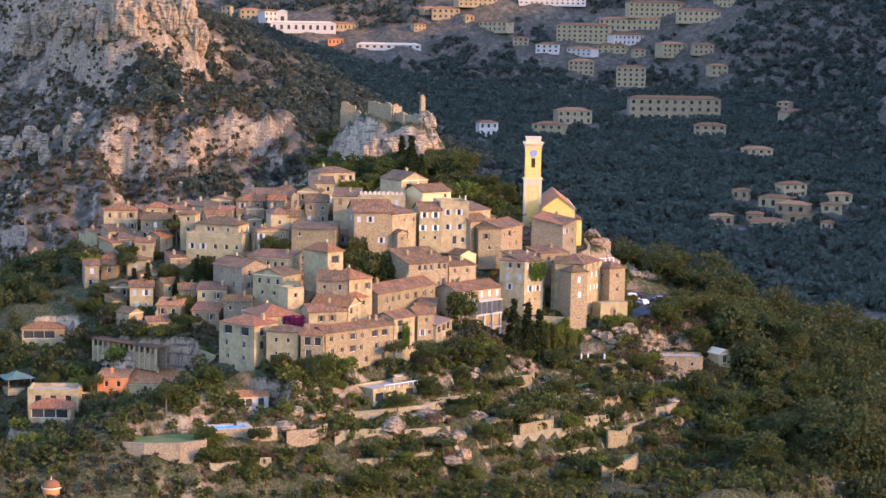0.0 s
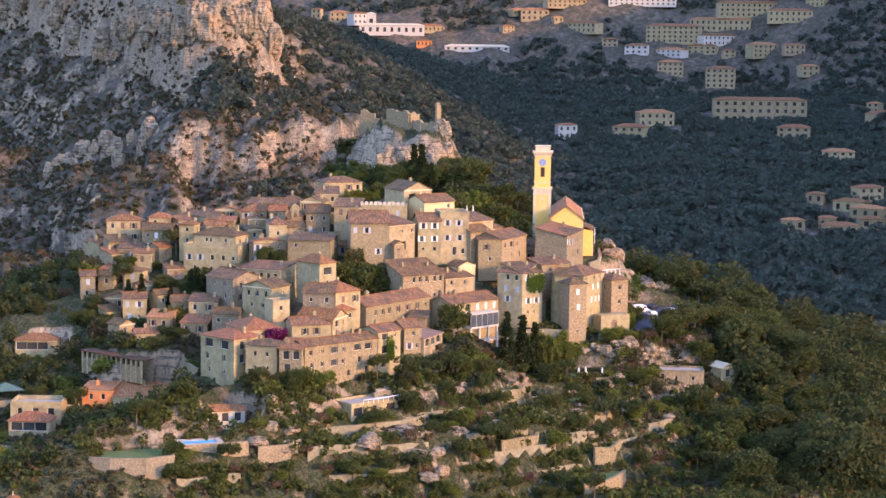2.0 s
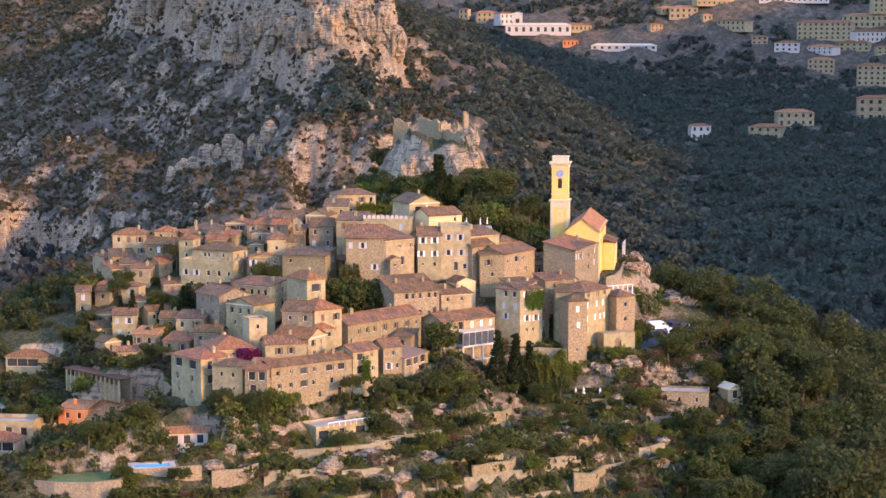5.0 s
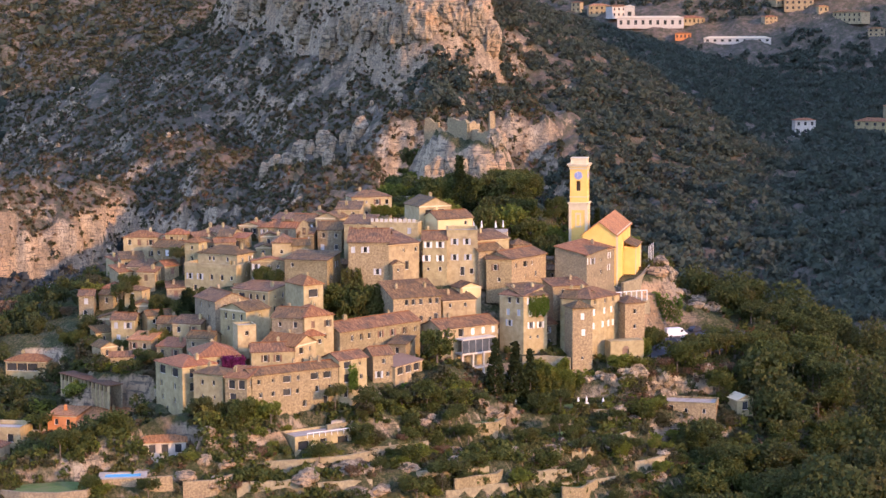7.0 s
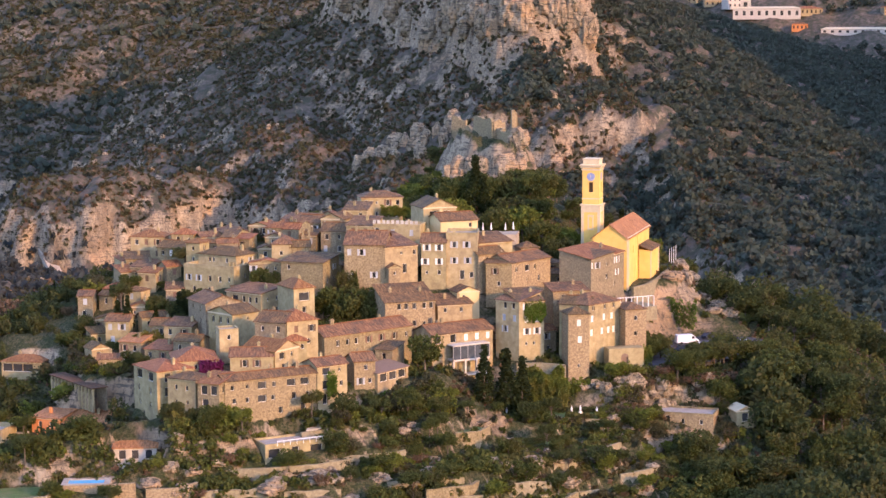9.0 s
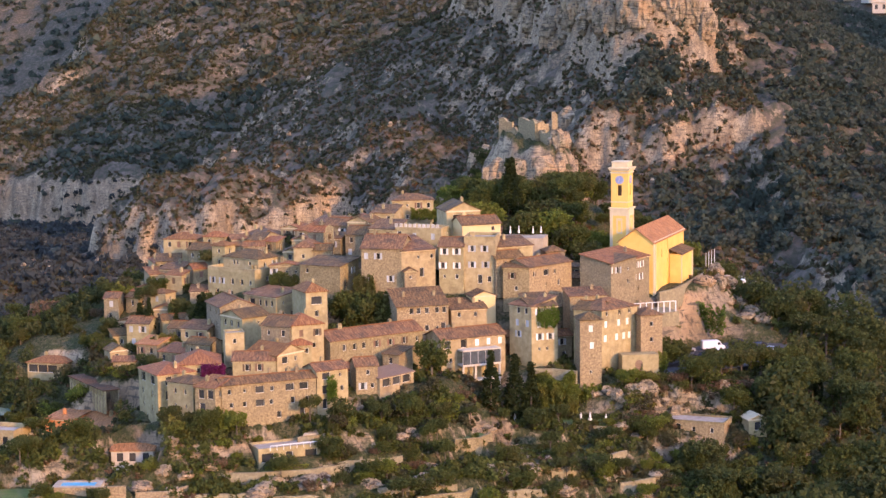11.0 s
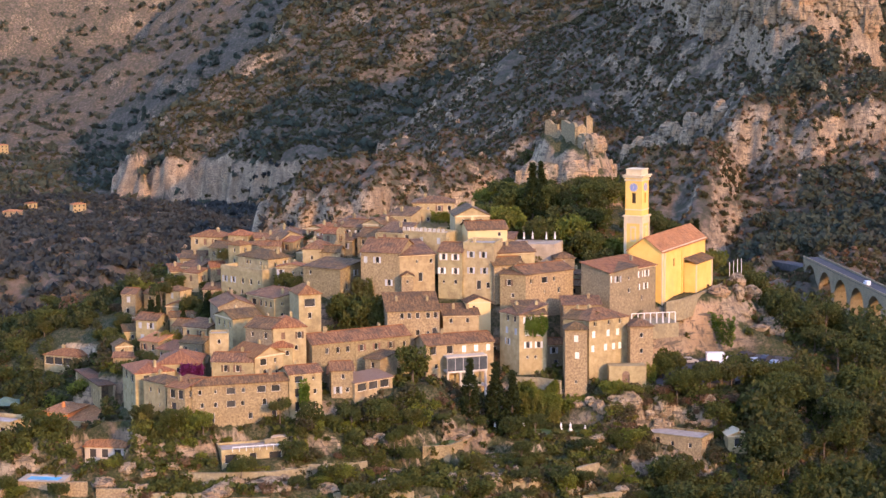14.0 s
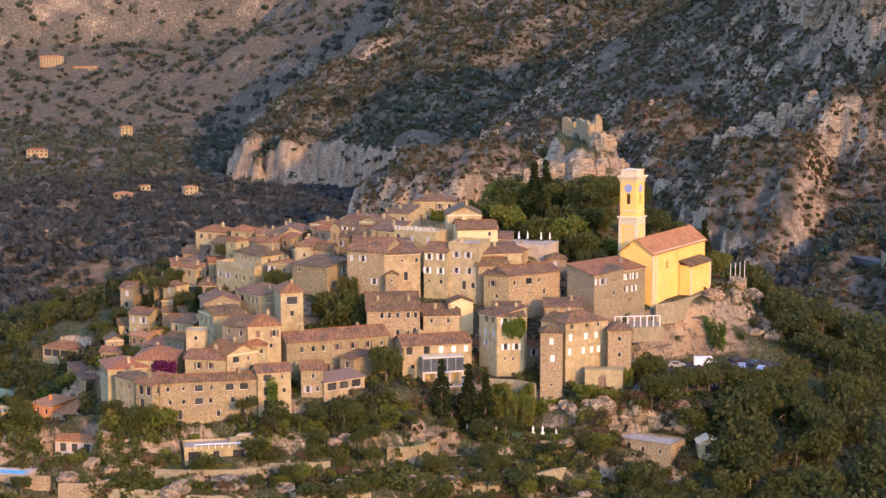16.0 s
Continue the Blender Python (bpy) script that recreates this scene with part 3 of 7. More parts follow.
def roof_mesh(kind, L, D, H, rise, over=0.35):
    bm = bmesh.new()
    uvl = bm.loops.layers.uv.new("UVMap")
    X, Y = Vector((1, 0, 0)), Vector((0, 1, 0))
    o, t = over, 0.05
    if kind == "side":
        k = rise / (D / 2)
        slab(bm, uvl, [(-o, -o, H - k * o + t), (L + o, -o, H - k * o + t), (L + o, D / 2, H + rise + t), (-o, D / 2, H + rise + t)], X)
        slab(bm, uvl, [(-o, D / 2, H + rise + t), (L + o, D / 2, H + rise + t), (L + o, D + o, H - k * o + t), (-o, D + o, H - k * o + t)], X)
    elif kind == "front":
        k = rise / (L / 2)
        slab(bm, uvl, [(-o, -o, H - k * o + t), (L / 2, -o, H + rise + t), (L / 2, D + o, H + rise + t), (-o, D + o, H - k * o + t)], Y)
        slab(bm, uvl, [(L / 2, -o, H + rise + t), (L + o, -o, H - k * o + t), (L + o, D + o, H - k * o + t), (L / 2, D + o, H + rise + t)], Y)
    elif kind == "mono":
        k = rise / D
        slab(bm, uvl, [(-o, -o, H - k * o + t), (L + o, -o, H - k * o + t), (L + o, D + o, H + rise + k * o + t), (-o, D + o, H + rise + k * o + t)], X)
    elif kind == "hip":
        r = min(L, D) / 2
        k = rise / r
        e = H - k * o + t
        if L >= D:
            a, b = (r, D / 2, H + rise + t), (max(r + 0.01, L - r), D / 2, H + rise + t)
        else:
            a, b = (L / 2, r, H + rise + t), (L / 2, max(r + 0.01, D - r), H + rise + t)
        p, q, s, w = (-o, -o, e), (L + o, -o, e), (L + o, D + o, e), (-o, D + o, e)
        if L >= D:
            for pts, d in (([p, q, b, a], X), ([q, s, b], Y), ([s, w, a, b], X), ([w, p, a], Y)):
                slab(bm, uvl, pts, d)
        else:
            for pts, d in (([p, q, a], X), ([q, s, b, a], Y), ([s, w, b], X), ([w, p, a, b], Y)):
                slab(bm, uvl, pts, d)
    return bm


rng = random.Random(7)
FOOT = []


def built(x, y, gap=1.0):
    """Whether a place lies in or too near a house."""
    for x1, y1, ux, uy, L, D in FOOT:
        a, b = (x - x1) * ux + (y - y1) * uy, -(x - x1) * uy + (y - y1) * ux
        if -gap < a < L + gap and -gap < b < D + gap:
            return True
    return False


def house(p1, p2, ze, depth, zb, roof, rise, wall, tile=None, front="", right="", left="", shutter=None, chimneys=1, label="", name="house", group="houses of the hill village"):
    (x1, y1), (x2, y2) = p1, p2
    L, H = math.hypot(x2 - x1, y2 - y1), ze - zb
    rise = rise if roof == "flat" else rise * 0.85
    FOOT.append((x1, y1, (x2 - x1) / L, (y2 - y1) / L, L, depth))
    root = empty(name, pose(x1, y1, zb, 0, 0, math.degrees(math.atan2(y2 - y1, x2 - x1))))
    tile = tile or M_TILE
    shutter = shutter or rng.choice((M_SH_GREY, M_SH_BROWN, M_SH_WHITE, M_SH_BROWN))
    if not front:
        k = max(1, int(L / 2.5))
        rows = min(4, int((H + 0.4) / 3.0))
        front = "|".join("%.1f:%s" % (1.5 + 2.9 * i, " ".join("%.2f%s" % ((j + 0.5 + rng.uniform(-0.12, 0.12)) / k, rng.choice("sswwcnq")) for j in range(k))) for i in range(max(1, rows)))
    if not right:
        right = "|".join("%.1f:%s" % (1.6 + 2.9 * i, " ".join("%.2f%s" % (u, rng.choice("wsnq")) for u in ((0.5,) if depth < 8 else (0.3, 0.7)) if rng.random() < 0.75)) for i in range(min(3, max(1, int(H / 3)))))
        right = "|".join(r for r in right.split("|") if r.split(":")[1].strip())
    fr, rt = parse(front, L, H), parse(right, depth, H)
    lf = parse(left, depth, H)
    bm = bmesh.new()
    X, Y = Vector((1, 0, 0)), Vector((0, 1, 0))
    gs = gf = gr = gl = None
    if roof == "side":
        gr = gl = [(0, H), (depth, H), (depth / 2, H + rise)]
    elif roof == "front":
        gf = [(0, H), (L, H), (L / 2, H + rise)]
    elif roof == "mono":
        gr, gl = [(0, H), (depth, H), (depth, H + rise)], [(0, H), (depth, H), (0, H + rise)]
    cut = lambda hs: [h[:4] for h in hs]
    panel(bm, Vector((0, 0, 0)), X, -Y, L, H, cut(fr), gable=gf)
    panel(bm, Vector((L, 0, 0)), Y, X, depth, H, cut(rt), gable=gr)
    panel(bm, Vector((L, depth, 0)), -X, Y, L, H + (rise if roof == "mono" else 0), [], gable=gf)
    panel(bm, Vector((0, depth, 0)), -Y, -X, depth, H, cut(lf), gable=gl)
    part("wall", bm, wall, root)
    if roof == "flat":
        bm = bmesh.new()
        box(bm, 0.3, 0.3, H - 0.25, L - 0.3, depth - 0.3, H - 0.05)
        part("roof", bm, M_ROOF_FLAT, root)
        bm = bmesh.new()
        h = max(0.35, rise)
        for b in ((-0.04, -0.04, L + 0.04, 0.3), (-0.04, depth - 0.3, L + 0.04, depth + 0.04), (-0.04, 0.3, 0.3, depth - 0.3), (L - 0.3, 0.3, L + 0.04, depth - 0.3)):
            box(bm, b[0], b[1], H, b[2], b[3], H + h)
        part("parapet", bm, wall, root)
    else:
        part("roof", roof_mesh(roof, L, depth, H, rise), tile, root)
    if roof != "flat":
        bm = bmesh.new()
        box(bm, -0.14, -0.16, H - 0.34, L + 0.14, -0.003, H - 0.04)
        if roof == "hip":
            box(bm, L + 0.003, -0.16, H - 0.34, L + 0.16, depth + 0.14, H - 0.04)
        part("cornice", bm, M_TRIM if wall is not M_STONE else M_PLASTER, root)
    if roof == "side" and H > 5:
        bm = bmesh.new()
        box(bm, 0.1, depth / 2 - 0.16, H + rise + 0.04, L - 0.1, depth / 2 + 0.16, H + rise + 0.2)
        part("ridge_tiles", bm, M_TILE_ORANGE, root)
    for hs, m0 in ((fr, lambda a, z: pose(a, 0.24, z)), (rt, lambda a, z: pose(L - 0.24, a, z, 0, 0, 90)), (lf, lambda a, z: pose(0.24, depth - a, z, 0, 0, -90))):
        for a0, a1, z0, z1, kind in hs:
            put_window(root, m0((a0 + a1) / 2, (z0 + z1) / 2), kind, shutter)
    for _ in range(chimneys):
        cx, cy = rng.uniform(0.15, 0.85) * L, rng.uniform(0.45, 0.75) * depth
        zr = {"side": H + rise * (1 - abs(cy / depth - 0.5) * 2), "front": H + rise * (1 - abs(cx / L - 0.5) * 2), "mono": H + rise * cy / depth, "hip": H + rise * 0.6, "flat": H}[roof]
        bm = bmesh.new()
        box(bm, cx - 0.3, cy - 0.3, zr - 0.6, cx + 0.3, cy + 0.3, zr + 0.9)
        box(bm, cx - 0.38, cy - 0.38, zr + 0.9, cx + 0.38, cy + 0.38, zr + 1.02)
        box(bm, cx - 0.2, cy - 0.2, zr + 1.02, cx + 0.2, cy + 0.2, zr + 1.3)
        part("chimney", bm, wall, root)
    tagged(root, label or "old stone village house with a weathered tiled roof", "house", group)
    return root


S, G, P, W, K, Y1 = M_STONE, M_STONE_GREY, M_PLASTER, M_WHITE, M_PINK, M_YELLOW_PALE
house((-52.5, -40.6), (-46.2, -49.6), -10.4, 8.5, -25, "hip", 1.7, P, M_TILE_RED, "1.6:.25g .72g|4.6:.2w .7w|7.6:.25n .7n|10.4:.4d", "1.6:.3o .75o|4.6:.3o .75o|7.4:.5w", label="tall cream house with balconies and a red tiled roof")
house((-43.8, -51.1), (-37.5, -54.8), -11.2, 6, -24, "hip", 1.2, P, None, "2.0:.3n .68n|5.0:.3q .7q", label="small plastered house with two arched windows")
house((-37.0, -55.4), (-32.4, -57.3), -11.6, 6.5, -24, "mono", 1.5, S, M_TILE_RED, "1.5:.3o .75o|4.3:.35o", "1.5:.3w .7n|4.4:.5w", label="stone house with an open loggia and red roof")
house((-31.4, -55.4), (-13.4, -45.8), -11.4, 5.2, -23, "side", 1.2, S, M_TILE, "1.6:.08n .24q .4b .53n .72b .87b|4.4:.1n .24n .4b .52n .75w .9n|7.2:.2d .6w .85d", chimneys=3, label="long stone terrace house with a tiled roof")
house((-13.2, -45.6), (-7.2, -41.4), -10.2, 6, -21, "side", 1.4, P, M_TILE, "1.3:.3b .75q|4.2:.35g .8n|7.2:.25d .75w", label="plastered three storey house below the long terrace")
house((-5.8, -38.9), (-1.4, -37.3), -10.4, 6, -21, "side", 1.6, S, M_TILE, "1.5:.55n|4.4:.3t .75n|7.2:.4d")
house((-0.9, -37.8), (5.4, -29.2), -13.2, 5.5, -17.5, "mono", 1.0, K, M_WOOD, "1.2:.2g .5g .8g", chimneys=0, label="restaurant terrace under a brown sheet roof")
house((-32, -40.8), (-22.9, -40.0), -8.9, 6.5, -17, "side", 1.6, P, M_TILE, "1.6:.33t .62t|4.3:.3n .6n", label="cream house with shutters under a low tiled roof")
house((-22.6, -39.6), (-18, -33.0), -8.0, 9, -16, "front", 2.2, P, M_TILE_RED, "1.4:.3b .7n|4.2:.35d .75n")
house((-43.5, -43.6), (-34.5, -41.6), -9.3, 11, -17, "hip", 2.4, P, M_TILE_RED, "1.5:.5n .8n")
house((-35.2, -32.6), (-31.2, -31.4), -4.8, 4.5, -12, "flat", 0.4, P, None, "1.5:.5n", chimneys=0, label="small plastered house with a flat roof")
house((-21.2, -33.9), (-16.3, -32.7), -6.7, 5, -14, "hip", 1.4, P, M_TILE_RED, "1.5:.8n|4.2:.4n")
house((-20.6, -32.2), (-14.2, -28.7), -2.7, 8.5, -12, "hip", 2.2, P, M_TILE_RED, "2.0:.3c .8s|4.8:.3n .7n")
house((-27.8, -29.6), (-21.0, -32.2), -3.1, 8.5, -12, "side", 2.0, G, M_TILE, "1.6:.25n .75w|4.5:.3w .75w")
house((-76.2, 20), (-72.6, 20), -4.8, 6, -16, "side", 1.2, G, M_TILE, chimneys=0)
house((-71.6, 28), (-67.5, 27), -4.0, 6, -16, "hip", 1.2, P, M_TILE_RED)
house((-66.8, 5), (-61.2, 4.2), -8.5, 6, -19, "side", 1.4, P, M_TILE)
house((-61.7, -6), (-56.4, -8), -11.5, 5.5, -21, "mono", 1.2, S, M_TILE_ORANGE)
house((-55.5, 0), (-51.2, -0.6), -8.8, 6, -18, "side", 1.4, G, M_TILE)
house((-51.6, -4), (-45, -6), -8.2, 6, -17, "mono", 1.3, P, M_TILE)
house((-54.5, -14), (-48.5, -16.5), -11.8, 6, -21, "mono", 1.2, S, M_TILE_RED)
house((-47.5, -17.5), (-41.5, -19.5), -9.4, 5.5, -18, "side", 1.3, G, M_TILE)
house((-68.1, 50), (-59.3, 49), 6.2, 7, -5, "hip", 1.6, P, M_TILE_RED)
house((-59.6, 40), (-52.5, 37), 4.7, 7, -6, "side", 1.6, S, M_TILE)
house((-66, 36), (-60.5, 34.5), 0.2, 6, -9, "mono", 1.4, G, M_TILE)
house((-92.5, 8.5), (-82.5, 6.5), -18.6, 7, -27, "hip", 1.3, P, M_TILE_RED, "1.6:.15g .4g .65g .88g", label="low villa with a red tiled roof among trees")
house((-94, -30.5), (-83, -33.0), -27.2, 7.5, -40, "flat", 0.9, P, None, "1.5:.2o .5o .8o", chimneys=0, label="low pale villa with a roof terrace")
house((-94.5, -42), (-86, -44.5), -28.2, 6, -40, "hip", 1.7, P, M_TILE_RED, "1.4:.2g .5g .8g", chimneys=1, label="small villa with a red tiled roof and glazed front")
house((-46.7, 2.0), (-41.4, -7.6), -2.7, 8.5, -12, "side", 2.0, G, M_TILE, "1.5:.3n .7n|4.4:.3n .7w")
house((-39.9, -14.4), (-33.8, -20.2), -3.2, 7.5, -12, "front", 1.8, P, M_TILE, "1.6:.2w .5w .8w|4.4:.3n .7n", "1.4:.6q")
house((-37.9, 3.4), (-29.2, -3.1), -1.1, 8, -10, "mono", 1.2, P, M_TILE, "1.7:.25b .5w .68w .86w|4.8:.4w .75n")
house((-20.9, -10.9), (-16.4, -8.2), 1.4, 8.5, -9, "hip", 1.9, P, M_TILE_RED, "2.2:.5g|5.2:.5w")
house((-50.4, 21.6), (-37.4, 14.4), 2.0, 8, -8, "flat", 0.9, P, None, "2.4:.1t .3t .52w .72w .9n|5.2:.2w .5n .8w", "1.8:.6n", chimneys=2, label="long plastered house with a roof terrace")
house((-47.4, 26.0), (-37.4, 19.4), 4.9, 8, -2, "hip", 1.9, P, M_TILE, "1.4:.3n .4n .75n")
house((-50.8, 29.0), (-47.2, 27.2), 7.2, 4.2, -4, "hip", 1.1, P, M_TILE_RED, "1.5:.5n|4.2:.5n", chimneys=0, label="slim plastered tower house with a red roof")
house((-42.4, 44.0), (-36.4, 46.2), 7.4, 8, 0, "front", 1.7, P, M_TILE, "1.2:.42n .58n")
house((-57.0, 55), (-48.5, 52), 4.8, 8, -3, "side", 1.8, S, M_TILE_RED)
house((-49.5, 60), (-41.5, 56), 6.2, 8, 0, "hip", 1.8, P, M_TILE)
house((-64.5, 60), (-57.5, 57), 3.0, 8, -6, "side", 1.8, G, M_TILE_RED)
house((-28.8, 20.2), (-24.2, 20.0), 7.8, 9, -3, "hip", 1.6, P, M_TILE, "2.4:.5n", "3:.5n")
house((-24.2, 20.2), (-19.6, 20.6), 6.9, 6.5, 0, "side", 1.4, S, M_TILE)
house((-25.6, 9.6), (-15.4, 5.6), 4.9, 9, -4, "mono", 1.3, S, M_TILE, "1.4:.18n", chimneys=0, label="blind stone house wall with a low roof")
house((-17.6, 30.8), (-11.6, 29.6), 9.6, 8, 2, "side", 2.0, G, M_TILE)
house((-10.3, 5.6), (-0.7, 4.6), 9.3, 12, -4, "side", 3.0, S, M_TILE, "1.9:.12c .42s|7.2:.2n .72t", left="2:.5s", chimneys=2, label="large stone house with a broad tiled roof above ivy")
house((-0.7, 4.6), (6.8, 9.1), 8.7, 12, -4, "mono", 2.4, K, M_TILE, "1.7:.06c .5q .9n|5.4:.6d", chimneys=1)
house((0.2, 2.6), (2.9, 3.4), 4.2, 3.4, -8, "front", 0.9, S, M_TILE, "1.5:.5q", "1.5:.5q", chimneys=0, label="narrow stone turret with a tiled roof")
house((-18.1, 38.4), (-12.2, 36.2), 11.9, 7, 3, "front", 1.6, P, M_TILE)
house((-12.8, 44.6), (-6.8, 43.6), 13.4, 7, 5, "mono", 1.6, P, M_TILE)
house((-24.4, 41.5), (-18.6, 40.2), 10.6, 8, 2, "side", 1.8, G, M_TILE)
house((-33.0, 47.0), (-26.0, 45.0), 8.8, 8, 2, "hip", 1.9, S, M_TILE_RED)
house((-11.0, 26.2), (-4.4, 24.1), 11.6, 7, 2, "mono", 1.8, P, M_TILE, "1.5:.25c .72c", label="plastered house with closed pale shutters")
terr = house((-4.3, 24.1), (7.1, 21.2), 11.6, 6.5, 2, "flat", 0.5, P, None, "1.6:.08d .42c .82c", chimneys=2, label="terrace house with white merlons along its flat roof")
house((7.9, 28.2), (16.0, 31.0), 15.5, 10, 5, "front", 2.4, P, M_TILE, "1.7:.3b .7b|4.6:.3n", "1.5:.3n .7n", label="upper house with a gabled tiled roof and brown shutters")
house((12.2, 22.4), (21.2, 26.4), 12.8, 8, 4, "side", 1.9, M_YELLOW_PALE, M_TILE, "1.3:.8n", "1.5:.3n .7n", label="pale yellow house with a tiled roof")
house((7.7, 8.9), (13.5, 8.5), 9.3, 8, -2, "side", 2.0, P, M_TILE, "1.3:.22s .72s|4.6:.15s .72t|7.2:.22q .72n", shutter=M_SH_WHITE, label="three storey house with white shutters")
house((13.6, 9.6), (21.0, 9.2), 10.8, 9, -3, "flat", 0.7, P, None, "2.2:.25t .65t|6.0:.25t .68t|9.4:.5d .8w", "2.4:.4n", shutter=M_SH_GREY, chimneys=1, label="tall square house with a parapet and grey shutters")
house((21.4, 12.6), (29.4, 17.2), 8.6, 7, -1, "mono", 1.8, P, M_TILE, "1.4:.3n .6n")
house((21.2, 8.2), (27.4, 12.4), 6.4, 6, -3, "side", 1.6, S, M_TILE, "1.4:.35n .65n")
house((16.2, 0.9), (21.3, 3.2), -1.4, 4.5, -9, "front", 1.3, M_YELLOW_PALE, M_TILE, "1.4:.3n", chimneys=0, label="small yellow house between the lanes")
house((22.9, 6.6), (29.0, 6.4), 4.6, 8, -6, "mono", 1.6, S, M_TILE, "2.0:.35s|5.0:.5n", label="rounded stone house with a low tiled roof")
house((29.0, 6.4), (38.6, 17.6), 4.6, 8.5, -6, "side", 1.8, S, M_TILE, "1.8:.12n .4b .6n|4.6:.4q .7w")
house((-0.2, -10.1), (11.1, -5.9), -2.2, 8.5, -14, "mono", 3.4, S, M_TILE, "1.2:.28w .42w .58w .78w .92w|5.2:.06q .3w .58w .78q .9d", shutter=M_SH_WHITE, chimneys=2, label="stone house with a row of small upper windows")
house((11.7, -5.0), (19.6, -2.4), -3.6, 7.5, -14, "mono", 1.7, K, M_TILE, "1.3:.22n .68n|4.9:.2n .6n", chimneys=2)
house((-12.8, -28.8), (5.8, -13.2), -6.8, 7.5, -17, "side", 2.0, S, M_TILE, "1.9:.15w .26w .36w .5s .65s .8t .94n|5.2:.72b|6.8:.4o .6n", chimneys=3, label="long low stone building with small square windows")
house((10.4, -17.2), (24.2, -9.0), -8.4, 8, -23, "side", 1.9, K, M_TILE, "1.4:.1o .35o .56c .74c .92c|5.0:.15n|8.4:.1n", chimneys=3, shutter=M_SH_WHITE, label="tall house over the glazed restaurant terrace")
house((25.0, -5.2), (30.2, -9.4), -2.2, 8.5, -16, "mono", 1.8, P, M_TILE, "1.2:.4w .75w|4.0:.35c .8c|6.6:.4t", shutter=M_SH_GREY)
house((30.2, -9.4), (36.0, -7.2), -2.2, 9.5, -16, "mono", 2.0, P, M_TILE, "1.3:.3s .65s|4.2:.3c .72c|7.0:.32t .72t|9.8:.3q .6q", shutter=M_SH_WHITE, label="ivy-grown house with white shutters")
house((41.2, -13.5), (46.0, -12.4), -4.4, 5.4, -27, "hip", 1.5, S, M_TILE, "2.2:.5c|6.0:.55c|12:.5q", chimneys=0, shutter=M_SH_WHITE, label="square stone tower with white shutters")
house((46.0, -9.4), (54.0, -1.4), -3.0, 9, -18, "hip", 2.2, P, M_TILE, "1.0:.15n .5n .78n|3.4:.12c .48c .72c|6.6:.1c .42c .62c .78c", shutter=M_SH_WHITE, chimneys=1, label="plastered manor with white shutters and hipped roof")
house((39.6, -5.8), (45.8, -8.4), -3.2, 8, -17, "side", 1.6, P, M_TILE, "1.4:.5w .8w")
house((54.8, -5.2), (59.7, -3.6), -4.7, 6.5, -19, "hip", 1.4, S, M_TILE, "2.2:.5n|5.8:.5n", left="2.4:.5n", chimneys=0, shutter=M_SH_WHITE, label="stone tower house beside the gate")
house((48.0, 12.1), (57.2, 27.6), 4.7, 8.5, -9, "mono", 2.0, G, M_TILE_RED, "1.7:.07s .16s .26s .42s .54s .66s .8s|4.7:.1s .24w .45s .6s .78s|7.4:.2q .5d .7n", shutter=M_SH_WHITE, label="stone presbytery with a red roof against the church")
house((41.4, 19.7), (47.9, 12.3), 4.5, 8, -6, "mono", 1.5, G, M_TILE, "6:.5q", chimneys=0)
house((38.5, 2.2), (47.0, 4.4), -1.6, 7.0, -10, "mono", 1.2, S, M_TILE, "1.4:.3n .7n")
house((-8.6, 54.0), (2.0, 56.0), 15.6, 8, 8, "hip", 1.6, P, M_TILE)
# small houses, lean-tos and annexes squeezed into the lanes
lane = random.Random(77)
count = 0
while count < 96:
    x, y = lane.uniform(-72, 46), lane.uniform(-36, 58)
    a = math.radians(lane.uniform(-28, 34))
    w, d = lane.uniform(3.4, 8.0), lane.uniform(3.4, 6.5)
    corners = [(x + math.cos(a) * u - math.sin(a) * v, y + math.sin(a) * u + math.cos(a) * v) for u in (0, w / 2, w) for v in (0, d / 2, d)]
    garden = -18 < x + w / 2 < 2 and -10 < y < 4 or y < -36 + 0.45 * x or x > 0 and y < -12 or x > 36 and y < 0 or x > 20 and y > 34 or x > 8 and y > 44
    west = x < -44 and (y < -16 or y < 18 and lane.random() < 0.92)
    if garden or west or any(built(p[0], p[1], 0.05) for p in corners):
        count += 0.004
        continue
    zs = [height(*p) for p in corners]
    if max(zs) - min(zs) > 4.5:
        count += 0.02
        continue
    tall = lane.uniform(3.2, 6.4)
    house((x, y), (x + math.cos(a) * w, y + math.sin(a) * w), min(zs) + tall, d, min(zs) - 1.5, lane.choice(("mono", "side", "mono", "hip", "front")), lane.uniform(0.8, 1.4), lane.choice((S, P, G, P, K)), lane.choice((M_TILE, M_TILE, M_TILE_RED)), chimneys=lane.choice((0, 1, 1)), label="small old house with a tiled roof between its neighbours", name="small_house", group="small houses in the lanes")
    count += 1
# lower slopes
house((-78.0, -25.5), (-71.4, -27.5), -25.0, 7.5, -33, "mono", 0.7, M_ORANGE, M_TILE_ORANGE, "1.6:.3w .7w", "1.5:.5w", label="orange villa with a shallow tiled roof")
house((-71.2, -27.6), (-58.6, -29.5), -26.3, 9, -34, "mono", 2.2, P, M_TILE_ORANGE, "1.4:.3w .6w .85w", label="long low villa with orange tiles")
house((-53.6, -60.6), (-45.0, -60.0), -24.0, 6, -31, "mono", 1.3, W, M_TILE_ORANGE, "1.5:.2o .5o .82o", chimneys=0, label="low pale house with a tiled roof in the gardens")
house((59.5, -21.5), (72.5, -25.5), -25.4, 7, -38, "flat", 0.3, S, None, "1.6:.25d .5n .8n", chimneys=0, label="low stone building with a flat roof on the garden slope")
